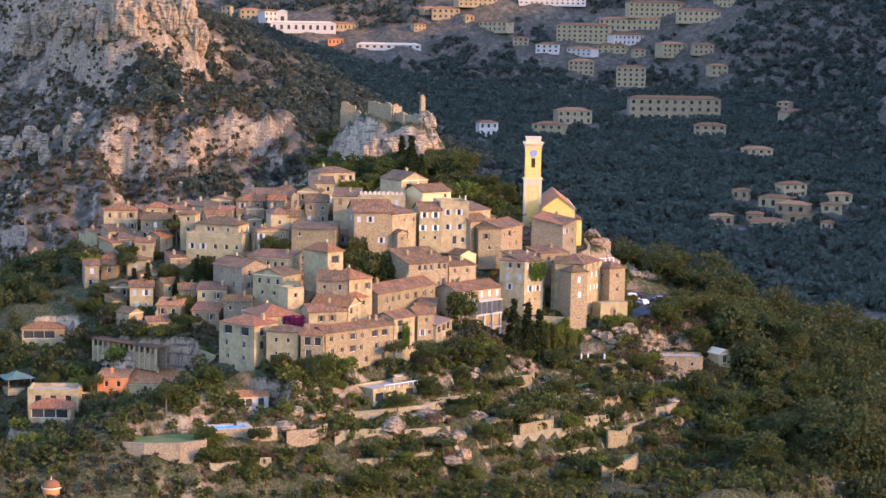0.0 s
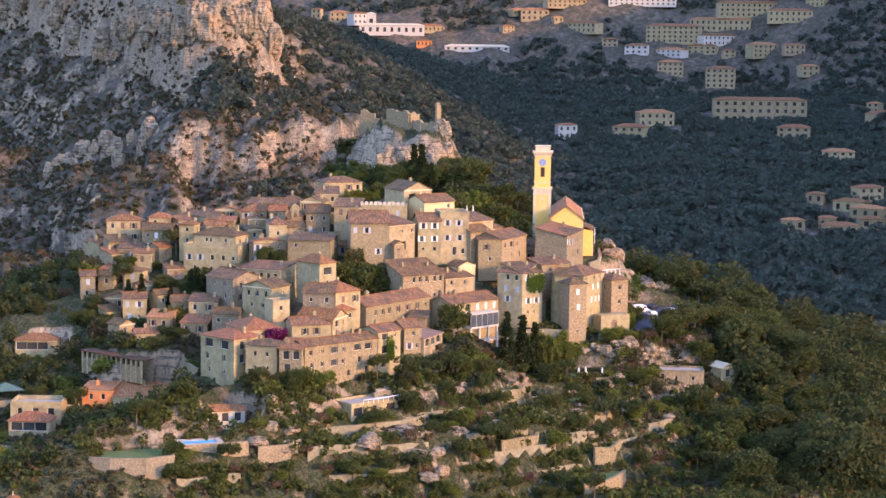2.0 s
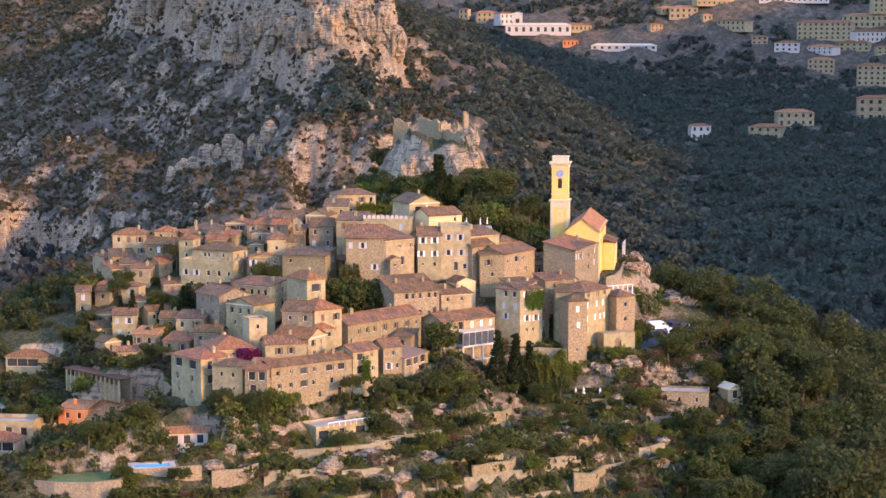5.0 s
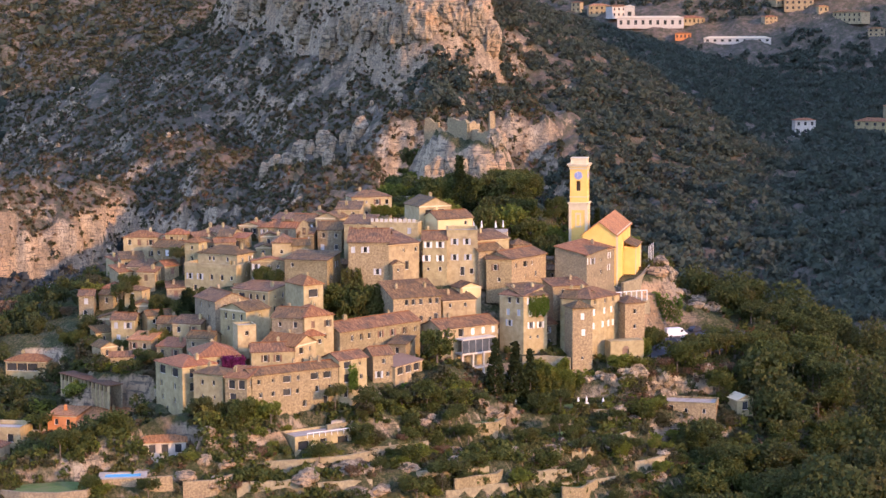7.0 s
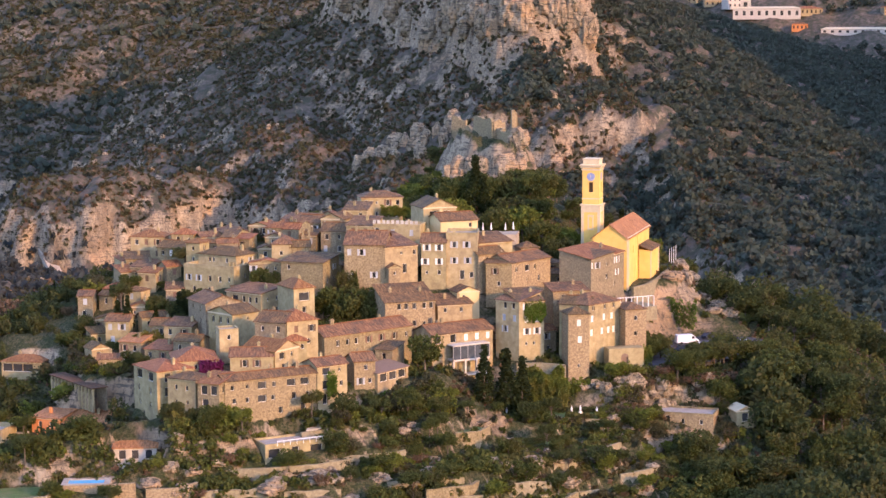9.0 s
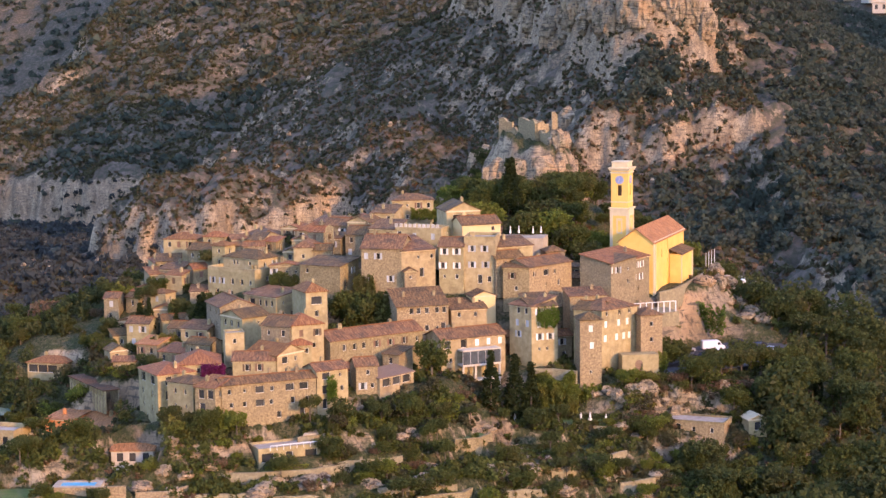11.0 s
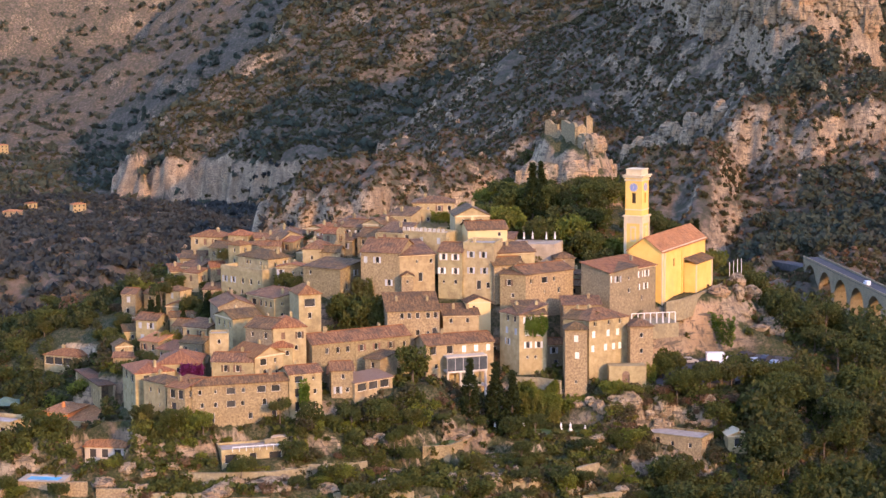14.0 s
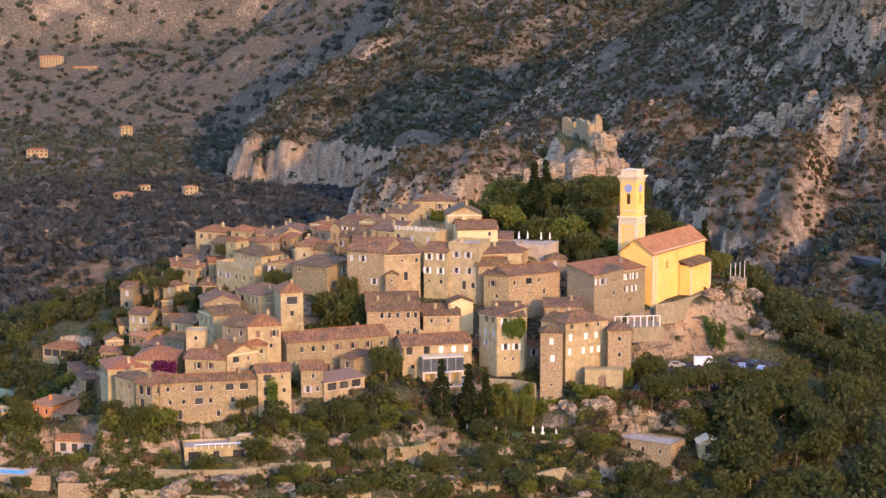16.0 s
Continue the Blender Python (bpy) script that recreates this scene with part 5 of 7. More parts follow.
# the woods on the right-hand slope
for i in range(290):
    x, y = trng.uniform(60, 106), trng.uniform(-78, 130)
    if car_park(x, y) or built(x, y, 2.5) or (x < 71 and y > -34) or (x < 86 and y > 40 and y < 76) or (abs(x - 79) < 5 and -34 < y < -18):
        continue
    near = x < 92 and -16 < y - 0.78 * max(0, x - 66) < -6
    tree(trng.choice(("oak", "pine", "oak", "oak", "cypress") if trng.random() < 0.4 else ("oak", "pine")), x, y, trng.uniform(6, 8) if near else trng.uniform(5.5, 10.5), trng.uniform(0.9, 1.25), trng.choice((0, 1, 2)))
# round the crag and behind the church
for i in range(30):
    x, y = trng.uniform(8, 40), trng.uniform(66, 86)
    if not built(x, y, 1.5):
        tree(trng.choice(("oak", "pine")), x, y, trng.uniform(7, 11), trng.uniform(0.85, 1.1), trng.choice((0, 1, 2)))
for i in range(130):
    x, y = trng.uniform(-24, 76), trng.uniform(56, 132)
    if (11 < x < 38 and 84 < y) or built(x, y, 1.5) or (48 < x < 82 and y < 74):
        continue
    tree(trng.choice(("oak", "pine", "oak")), x, y, trng.uniform(4, 8.5), trng.uniform(0.9, 1.2))
for i in range(110):
    x, y = trng.uniform(-112, -50), trng.uniform(-74, 62)
    if y < -28 and x > -95:
        if not built(x, y, 1.0) and not built(x, y + 4, 1.0) and trng.random() < 0.6:
            tree("shrub", x, y, trng.uniform(1.2, 2.6), 1.3)
        continue
    if built(x, y, 2.0) or built(x, y + 8, 1.0) or (abs(x + 57) < 9 and abs(y + 65) < 7):
        continue
    tree(trng.choice(("oak", "oak", "shrub", "pine", "cypress")), x, y, trng.uniform(2.5, 6.5), trng.uniform(0.9, 1.2))


# ---- woods and scrub far off: nobody could count them ----
def scatter(name, label, mat, x, y, size, quads, seed, tall=0.9, sink=0.1, leaf=1.0, corners=4):
    r = np.random.default_rng(seed)
    z = ground(x, y)
    k = len(x)
    d = r.normal(size=(k, quads, 3))
    d /= np.linalg.norm(d, axis=2)[..., None]
    d *= r.uniform(0.5, 1.0, (k, quads, 1))
    c = np.stack([x, y, z + size * (tall * 0.5 - sink)], 1)[:, None, :] + d * (size[:, None, None] * np.array([0.5, 0.5, 0.5 * tall]))
    s = np.repeat(size, quads)[:, None] * (1.2 * leaf / math.sqrt(quads))
    c = c.reshape(-1, 3)
    a = r.normal(size=c.shape)
    a /= np.linalg.norm(a, axis=1)[:, None]
    b = np.cross(a, r.normal(size=c.shape))
    b /= np.linalg.norm(b, axis=1)[:, None]
    v = np.stack([c - a * s, c + b * s * 0.8, c + a * s, c - b * s * 0.8][:corners] if corners == 4 else [c - a * s - b * s * 0.6, c + b * s * 1.1, c + a * s - b * s * 0.6], 1).reshape(-1, 3)
    f = np.arange(len(v)).reshape(-1, corners)
    me = bpy.data.meshes.new(name)
    me.vertices.add(len(v))
    me.vertices.foreach_set("co", v.ravel())
    me.loops.add(f.size)
    me.loops.foreach_set("vertex_index", f.ravel())
    me.polygons.add(len(f))
    me.polygons.foreach_set("loop_start", np.arange(0, f.size, corners))
    me.update(calc_edges=True)
    me.materials.append(mat)
    tagged(new(name, me), label, name.split("_")[-1], kind="stuff")


def polar(n, a0, a1, r0, r1, seed):
    r = np.random.default_rng(seed)
    a, d = np.radians(r.uniform(a0, a1, n)), np.sqrt(r.uniform(r0 ** 2, r1 ** 2, n))
    return d * np.sin(a), -450 + d * np.cos(a), r


# the far town, the block below it and the terraced houses in the valley: x, y, width and height
FAR = [(657, 1361, 94, 22), (409, 2018, 85, 12), (384, 2032, 13, 26), (446, 1988, 20, 8), (510, 1960, 84, 6), (466, 2018, 33, 8)]
FAR += [(598, 1999, 37, 14), (648, 1953, 44, 13), (624, 1976, 14, 8), (754, 1898, 70, 22), (821, 1905, 80, 15), (813, 1876, 56, 13), (862, 1898, 86, 18), (893, 1843, 56, 15)]
FAR += [(700, 1882, 30, 11), (739, 1871, 38, 9), (782, 1865, 38, 10), (726, 1825, 32, 17), (807, 1830, 16, 9), (846, 1808, 37, 16), (768, 1761, 36, 24), (872, 1777, 26, 12), (872, 1727, 24, 12)]
FAR += [(627, 1207, 30, 10), (586, 1017, 26, 9), (402, 1188, 18, 13), (467, 1214, 30, 11), (519, 1282, 34, 13), (834, 1474, 16, 10), (758, 1276, 34, 9)]
FAR += [(500, 774, 20, 10), (470, 748, 22, 8), (474, 729, 22, 7), (435, 704, 11, 8), (409, 696, 14, 7), (439, 691, 24, 7), (467, 702, 17, 7), (475, 678, 8, 6), (520, 742, 16, 7), (455, 770, 12, 7), (498, 715, 14, 6)]
FAR += [(642, 1998, 56, 10), (742, 1985, 90, 9), (355, 2103, 28, 13), (379, 2069, 28, 14), (329, 2146, 14, 13), (586, 2016, 32, 7), (690, 2010, 24, 10), (560, 1990, 18, 9), (675, 1915, 20, 10), (905, 1900, 30, 14), (934, 1862, 26, 12)]
FAR += [(-1949, 3596, 56, 22), (-1866, 3614, 72, 6), (-1503, 3041, 24, 18), (-1442, 2554, 36, 12), (-839, 1823, 18, 10), (-823, 1586, 20, 6), (-904, 1827, 14, 8)]


def open_ground(x, y):
    """Away from the far houses and from what they look out on."""
    ok = np.ones(len(x), bool)
    for fx, fy, w, _ in FAR:
        ok &= ~((np.abs(x - fx) < w * 0.55 + 2) & (y - fy < w * 0.6 + 6) & (fy - y < 22 + 0.008 * fy))
    return ok


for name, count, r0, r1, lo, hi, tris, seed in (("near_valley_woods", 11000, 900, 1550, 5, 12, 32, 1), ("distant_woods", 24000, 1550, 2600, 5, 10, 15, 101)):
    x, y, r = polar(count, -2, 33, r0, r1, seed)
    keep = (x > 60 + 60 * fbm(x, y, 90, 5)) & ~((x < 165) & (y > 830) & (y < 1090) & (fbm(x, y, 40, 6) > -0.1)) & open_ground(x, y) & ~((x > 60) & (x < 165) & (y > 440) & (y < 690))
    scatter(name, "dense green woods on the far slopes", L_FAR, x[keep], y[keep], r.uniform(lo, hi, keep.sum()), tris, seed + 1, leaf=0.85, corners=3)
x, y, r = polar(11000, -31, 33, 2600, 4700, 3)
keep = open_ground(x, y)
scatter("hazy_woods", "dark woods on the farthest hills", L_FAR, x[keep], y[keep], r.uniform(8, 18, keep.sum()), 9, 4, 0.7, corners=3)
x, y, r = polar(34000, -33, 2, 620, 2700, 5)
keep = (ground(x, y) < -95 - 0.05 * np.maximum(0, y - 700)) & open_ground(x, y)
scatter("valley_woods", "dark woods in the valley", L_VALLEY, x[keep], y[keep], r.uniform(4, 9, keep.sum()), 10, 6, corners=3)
x, y, r = polar(70000, -16, 9, 1020, 2100, 7)
keep = (fbm(x, y, 30, 8) > -0.3) & ((x < 150) | (y < 860)) & (ground(x, y) > -125)
half = keep & (r.random(len(x)) < 0.62)
scatter("hillside_scrub", "dark evergreen scrub on the stony hillside", L_SHRUB, x[half], y[half], r.uniform(1.6, 4.2, half.sum()), 8, 8, 0.8, corners=3)
half = keep & ~half
scatter("brown_hillside_scrub", "dry brown scrub on the stony hillside", L_DRY, x[half], y[half], r.uniform(1.2, 3.2, half.sum()), 8, 18, 0.8, corners=3)
x, y, r = polar(64000, -21, 1, 2000, 3500, 47)
keep = (fbm(x, y, 40, 48) > -0.3) & (ground(x, y) > -168)
scatter("upper_scrub", "dark scrub on the upper slopes", L_SHRUB, x[keep], y[keep], r.uniform(2.2, 5.5, keep.sum()), 8, 49, 0.8, corners=3)
x, y, r = polar(14000, -31, -4, 2300, 3800, 9)
keep = (fbm(x, y, 70, 10) > -0.1) & open_ground(x, y)
scatter("spur_scrub", "scrub on the far stony spur", L_SHRUB, x[keep], y[keep], r.uniform(3, 8, keep.sum()), 8, 10, 0.7, corners=3)
r = np.random.default_rng(31)
x, y = r.uniform(84, 185, 560), r.uniform(-95, 150, 560)
keep = np.array([not built(a, b, 3) and not car_park(a, b) and not any(built(a, b + d, 2.5) for d in (5, 10, 15, 20, 25)) for a, b in zip(x, y)])
scatter("wooded_slope", "mixed pine and oak wood on the slope", L_WOOD, x[keep], y[keep], r.uniform(4.5, 13.5, keep.sum()), 380, 32, 1.1, leaf=0.76, corners=3)
x, y = r.uniform(62, 88, 260), r.uniform(-90, 0, 260)
keep = np.array([not built(a, b, 2) and not car_park(a, b) and not (abs(a - 79) < 5 and -36 < b < -18) and b < -12 + 0.78 * max(0, a - 66) for a, b in zip(x, y)])
scatter("bank_thicket", "dark thicket on the bank below the car park", L_WOOD, x[keep], y[keep], r.uniform(2, 4.5, keep.sum()), 180, 33, 0.9, leaf=0.85, corners=3)
x, y = r.uniform(-150, -48, 1100), r.uniform(-85, 75, 1100)
keep = np.array([not built(a, b, 1.6) and not built(a, b + 5, 1.0) and not in_front(a, b) and not (abs(a + 62) < 20 and -92 < b < -68) and not (abs(a + 84) < 7 and abs(b + 27) < 8) and (a < -66 - 0.15 * b or b < -24 or fbm(np.array([a]), np.array([b]), 12, 91)[0] > 0.05) for a, b in zip(x, y)])
scatter("valley_thicket", "dark trees and thicket on the slope below the village", L_WOOD, x[keep], y[keep], r.uniform(2.0, 5.5, keep.sum()), 140, 34, 0.95, leaf=0.85, corners=3)
x, y, r = polar(30000, -20, 24, 330, 620, 11)
z = ground(x, y)
keep = ((z < -14) & (fbm(x, y, 14, 12) > -0.15) & np.array([not built(a, b, 0.7) and not tended(a, b) for a, b in zip(x, y)])) | ((y > 50) & (fbm(x, y, 10, 13) > 0) & ~((np.abs(x - 24) < 13) & (np.abs(y - 103) < 17)))
keep &= ~((np.abs(x - 74) < 20) & (np.abs(y - 10) < 22)) & ~((np.abs(x - 72) < 12) & (np.abs(y - 50) < 26) & (fbm(x, y, 9, 15) > 0.12))
half = keep & (r.random(len(x)) < 0.6)
scatter("slope_scrub", "green shrubs and grasses on the slope", L_OAK, x[half], y[half], r.uniform(0.8, 2.4, half.sum()), 20, 13, corners=3)
half = keep & ~half
scatter("dry_scrub", "dry brown scrub and grasses on the slope", L_DRY, x[half], y[half], r.uniform(0.5, 1.5, half.sum()), 14, 14, corners=3)
x, y = r.uniform(-82, 78, 10500), r.uniform(-95, -18, 10500)
keep = (y < -36 + 0.42 * x) & (fbm(x, y, 11, 16) > -0.04) & np.array([not built(a, b, 1.2) and not tended(a, b) for a, b in zip(x, y)])
half = keep & (r.random(len(x)) < 0.7)
scatter("garden_greenery", "dense green garden shrubs and hedges", L_OAK, x[half], y[half], r.uniform(0.9, 2.9, half.sum()), 42, 17, leaf=0.85, corners=3)
half = keep & ~half
scatter("garden_grasses", "yellow-green grasses and low plants", L_BRIGHT, x[half], y[half], r.uniform(0.5, 1.4, half.sum()), 24, 19, leaf=0.8, corners=3)
r = np.random.default_rng(57)
x, y = r.uniform(-105, 80, 7000), r.uniform(-96, -6, 7000)
keep = (fbm(x, y, 9, 58) > -0.06) & np.array([not built(a, b, 0.8) and not car_park(a, b) and not tended(a, b) for a, b in zip(x, y)])
scatter("ground_cover", "low green shrubs covering the slope", L_SHRUB, x[keep], y[keep], r.uniform(0.7, 1.9, keep.sum()), 16, 59, 0.8, corners=3)


# ---- rock ----
def rock_mesh(seed, sub=3):
    r = random.Random(seed)
    bm = bmesh.new()
    bmesh.ops.create_icosphere(bm, subdivisions=sub, radius=1.0)
    off = Vector((r.uniform(0, 50), r.uniform(0, 50), r.uniform(0, 50)))
    for v in bm.verts:
        p = v.co.copy()
        d = 0.55 * noise.ridged_multi_fractal(p * 0.9 + off, 0.9, 2.1, 4, 1.0, 2.0) - 0.5
        q = p * (0.9 + 0.55 * d)
        for ax in range(3):
            q[ax] = q[ax] * 0.6 + 0.4 * round(q[ax] * 3.0) / 3.0
        v.co = q
    me = bpy.data.meshes.new("rock")
    bm.to_mesh(me)
    bm.free()
    me.materials.append(M_ROCK)
    return me


ROCKS = [rock_mesh(40 + i) for i in range(7)]
rrng = random.Random(23)


def rock(x, y, sx, sy, sz, z=None, sink=0.35, name="rock_outcrop", label="pale weathered limestone outcrop", group="rock outcrops"):
    ob = new(name, rrng.choice(ROCKS))
    zz = (height(x, y) if z is None else z) + sz * (1 - 2 * sink) * 0.5
    ob.matrix_world = pose(x, y, zz, rrng.uniform(-8, 8), rrng.uniform(-8, 8), rrng.uniform(0, 360)) @ Matrix.Diagonal((sx, sy, sz, 1))
    tagged(ob, label, "rock", group)
    return ob


# the crag under the castle
for x, y, sx, sy, sz, z in ((16, 92, 5, 5, 8, 13), (22, 89, 6, 4.5, 9, 12), (29, 88, 6, 5, 9, 13), (35, 92, 5, 6, 10, 12), (25, 91, 7, 5, 6, 14), (32, 92, 5, 5, 5, 15), (17, 98, 4, 6, 5, 14), (20, 84, 4, 4, 5, 10), (33, 84, 5, 4, 6, 8), (27, 97, 7, 6, 4, 18)):
    rock(x, y, sx, sy, sz, z, 0.2, label="crag of pale fissured limestone below the castle", group="castle crag")
for i in range(14):
    a = rrng.uniform(-2.8, 0.4)
    rad = rrng.uniform(0.9, 1.25)
    rock(24.5 + 11 * rad * math.cos(a), 103 + 16 * rad * math.sin(a), rrng.uniform(1.4, 3.2), rrng.uniform(1.4, 3.0), rrng.uniform(1.6, 4.2), None, 0.25, label="crag of pale fissured limestone below the castle", group="castle crag")
# below the church terrace and round the car park
for i in range(46):
    x, y = rrng.uniform(63, 88), rrng.uniform(24, 76)
    if x - 62 < 0.30 * (y - 30) + 3 or built(x, y, 1) or (y < 42 and x > 66):
        continue
    rock(x, y, rrng.uniform(1.2, 3.2), rrng.uniform(1.2, 3), rrng.uniform(0.8, 2.4))
for i in range(26):
    x = rrng.uniform(49, 76)
    y = -14.5 + 0.78 * max(0, x - 66) + rrng.uniform(-5, 1.5)
    if not built(x, y, 0.6):
        rock(x, y, rrng.uniform(1.2, 2.8), rrng.uniform(1.0, 2.4), rrng.uniform(1.0, 2.6))
# the garden slope
for cx, cy, sp, k, big in ((14, -50, 5, 9, 2.4), (-13, -65, 6, 12, 2.6), (44, -36, 6, 10, 2.2), (52, -27, 4, 8, 2.0), (-33, -70, 7, 10, 2.2), (47, -15, 3, 7, 2.2), (30, -44, 8, 9, 1.8), (66, -14, 5, 7, 1.8), (2, -44, 6, 6, 1.6), (-50, -72, 8, 8, 2.0), (60, -40, 7, 8, 1.8), (-16, -70, 7, 10, 3.4), (-8, -74, 6, 8, 3.0), (22, -52, 6, 9, 3.0), (36, -52, 7, 9, 2.8), (6, -62, 7, 9, 2.6), (-40, -74, 6, 7, 2.6), (50, -48, 6, 8, 2.6), (24, -33, 4, 5, 2.4)):
    for i in range(int(k * 0.6)):
        x, y = cx + rrng.gauss(0, sp * 0.6), cy + rrng.gauss(0, sp * 0.4)
        if not built(x, y, 1.2):
            rock(x, y, rrng.uniform(0.7, 1.4) * big, rrng.uniform(0.5, 1) * big, rrng.uniform(0.3, 0.6) * big, sink=0.46)


# the fissured crags on the hill behind the village
def crag_body(seed, sub):
    me = rock_mesh(seed, sub)
    v = np.zeros(len(me.vertices) * 3)
    me.vertices.foreach_get("co", v)
    f = np.zeros(len(me.polygons) * 3, int)
    me.polygons.foreach_get("vertices", f)
    bpy.data.meshes.remove(me)
    return v.reshape(-1, 3), f.reshape(-1, 3)


BODIES = {k: [crag_body(70 + i, k) for i in range(5)] for k in (2, 3, 4)}


def crag(name, label, places, sub, kind="", sink=0.3, seed=5):
    """Rock bodies grown together; places are x, y, width and height."""
    r = np.random.default_rng(seed)
    vs, fs, k = [], [], 0
    zz = ground(np.array([p[0] for p in places]), np.array([p[1] for p in places]))
    root = None if kind else empty(name, pose(places[0][0], places[0][1], zz[0]))
    for (x, y, w, h), z in zip(places, zz):
        a, wx, pick = r.uniform(0, 360), w * r.uniform(0.8, 1.3), r.integers(5)
        v, f = BODIES[sub][pick]
        m = pose(x, y, z + h * (0.5 - sink), 0, 0, a) @ Matrix.Diagonal((wx, w, h, 1))
        if root:
            me = BUTTRESS.setdefault((sub, pick), None) or mesh_np("buttress", v, f, M_CRAG)
            BUTTRESS[(sub, pick)] = me
            ob = new("buttress", me)
            ob.parent = root
            ob.matrix_world = m
            ob.matrix_parent_inverse = Matrix()
            ob.matrix_basis = root.matrix_world.inverted() @ m
            continue
        q = v @ np.array(m.to_3x3()).T + np.array(m.translation)
        vs.append(q)
        fs.append(f + k)
        k += len(v)
    if root:
        tagged(root, label, "rock")
    else:
        tagged(new(name, mesh_np(name, np.concatenate(vs), np.concatenate(fs), M_CRAG)), label, "rock", kind=kind)


BUTTRESS = {}


def crag_line(x0, y0, x1, y1, n, spread, w, h):
    out = []
    for i in range(n):
        f = (i + rrng.random()) / n
        out.append((x0 + (x1 - x0) * f + rrng.gauss(0, spread * 0.5), y0 + (y1 - y0) * f + rrng.gauss(0, spread), rrng.uniform(*w), rrng.uniform(*h)))
    return out


crag("crag", "tall sunlit limestone crag above the village", crag_line(44, 1060, 116, 1056, 13, 5, (6, 11), (11, 18)) + crag_line(54, 1088, 104, 1080, 8, 8, (6, 11), (12, 20)), 4, seed=6)
crag("crag", "grey limestone buttresses high on the hill", crag_line(40, 1075, 0, 1190, 8, 5, (6, 10), (10, 18)) + crag_line(-4, 1205, -100, 1490, 9, 10, (7, 12), (12, 20)), 4, seed=7)
crag("crag", "grey rock ribs on the middle slope", crag_line(-60, 1010, 18, 948, 16, 12, (3, 7), (6, 13)) + crag_line(-40, 1050, 0, 1035, 6, 8, (4, 7), (7, 11)), 3, seed=9)
outcrops = []
while len(outcrops) < 900:
    x, y = rrng.uniform(-520, 130), rrng.uniform(800, 1800)
    if vnoise(np.array([x / 46]), np.array([y / 70]), 95)[0] + 0.5 * vnoise(np.array([x / 15]), np.array([y / 22]), 96)[0] > 0.14 and x < 120 - 0.05 * (y - 900):
        s_ = rrng.uniform(0.8, 2.6) * (1.5 if rrng.random() < 0.12 else 1)
        outcrops.append((x, y, s_, s_ * rrng.uniform(0.7, 1.6)))
crag("hillside_rocks", "pale rock outcrops scattered over the hillside", outcrops, 2, "stuff", 0.3, 10)


# ---- walls, terraces ----
def wall_run(pts, tops, down, thick=0.6, mat=None, name="retaining_wall", label="dry stone retaining wall holding a terrace", cap=None):
    bm = bmesh.new()
    left, right = [], []
    for i, (x, y) in enumerate(pts):
        a, b = pts[max(0, i - 1)], pts[min(len(pts) - 1, i + 1)]
        d = Vector((b[0] - a[0], b[1] - a[1], 0)).normalized()
        n = Vector((-d.y, d.x, 0)) * thick / 2
        for side, s in ((left, 1), (right, -1)):
            base = Vector((x, y, 0)) + n * s
            side.append((bm.verts.new(base * 1 + Vector((0, 0, tops[i] - down)) - n * 0.25 * s * -1), bm.verts.new(base + Vector((0, 0, tops[i])))))
    for i in range(len(pts) - 1):
        for side, flip in ((left, False), (right, True)):
            q = (side[i][0], side[i + 1][0], side[i + 1][1], side[i][1])
            bm.faces.new(q[::-1] if not flip else q)
        bm.faces.new((left[i][1], left[i + 1][1], right[i + 1][1], right[i][1])[::-1])
    for i in (0, len(pts) - 1):
        bm.faces.new((left[i][0], left[i][1], right[i][1], right[i][0]))
    bmesh.ops.recalc_face_normals(bm, faces=bm.faces[:])
    ob = part(name, bm, mat or M_WALL_DRY)
    tagged(ob, label, "wall", "garden walls")
    return ob


wall_run([(49.5, -12.4), (55, -11.4), (61, -9.6), (66, -7.0), (70, -3.0)], [-17.3, -17.2, -17.2, -17.3, -17.4], 3.8, 0.8, label="plaza wall of rough pale stone")
wall_run([(59.5, 29), (63.2, 33), (66.8, 42), (70.5, 55), (74, 66), (75.5, 74)], [-4.6, -4.4, -4.2, -4.0, -4.0, -4.2], 5.0, 0.7, label="church terrace wall with a low parapet")
wall_run([(-16, -55), (-9, -50.2), (-4, -47), (2, -43.6), (6, -40.5), (11, -38.4), (16, -35), (21, -31), (26, -28)], [-22.2, -22.3, -22.0, -22.2, -21.8, -22.4, -22.6, -23.8, -24.4], 2.2, label="long pale garden wall along the path")
wall_run([(24, -28.8), (31, -25.0), (40, -25.5), (50, -26.5)], [-25.0, -25.6, -25.6, -26.0], 3.6)
wall_run([(18, -43), (27, -38), (36, -36), (46, -33)], [-29.0, -29.6, -30, -30.5], 3.4)
wall_run([(34, -46), (40, -44.5), (45, -41), (48, -35)], [-38.2, -38.4, -38.2, -37.0], 4.4, label="curved pale retaining wall")
wall_run([(-30, -67), (-22, -66.5), (-12, -63.5), (-5, -59)], [-27.0, -26.8, -26.8, -26.6], 4.5)
wall_run([(-74, -58), (-66, -60), (-56, -59.5), (-50, -61)], [-30.5, -30.3, -30.2, -30.0], 4.0, mat=M_PLASTER, label="plastered garden wall below the villas")
wall_run([(-79, -82.5), (-75, -84.6), (-68, -85.2), (-62.6, -83.4), (-61.5, -79)], [-28.0, -28.0, -28.1, -28.1, -28.0], 5.2, mat=M_STONE_GREY, label="stone wall holding the garden lawn")
wall_run([(-61.4, -78.2), (-52, -77.6), (-46.5, -76.8)], [-27.4, -27.3, -27.2], 3.4, mat=M_STONE, label="stone wall below the swimming pool")
wall_run([(-44.5, -77), (-38, -76.5), (-35, -73)], [-28.4, -28.3, -28.0], 3.6, mat=M_STONE, label="pale stone terrace wall beside the pool")
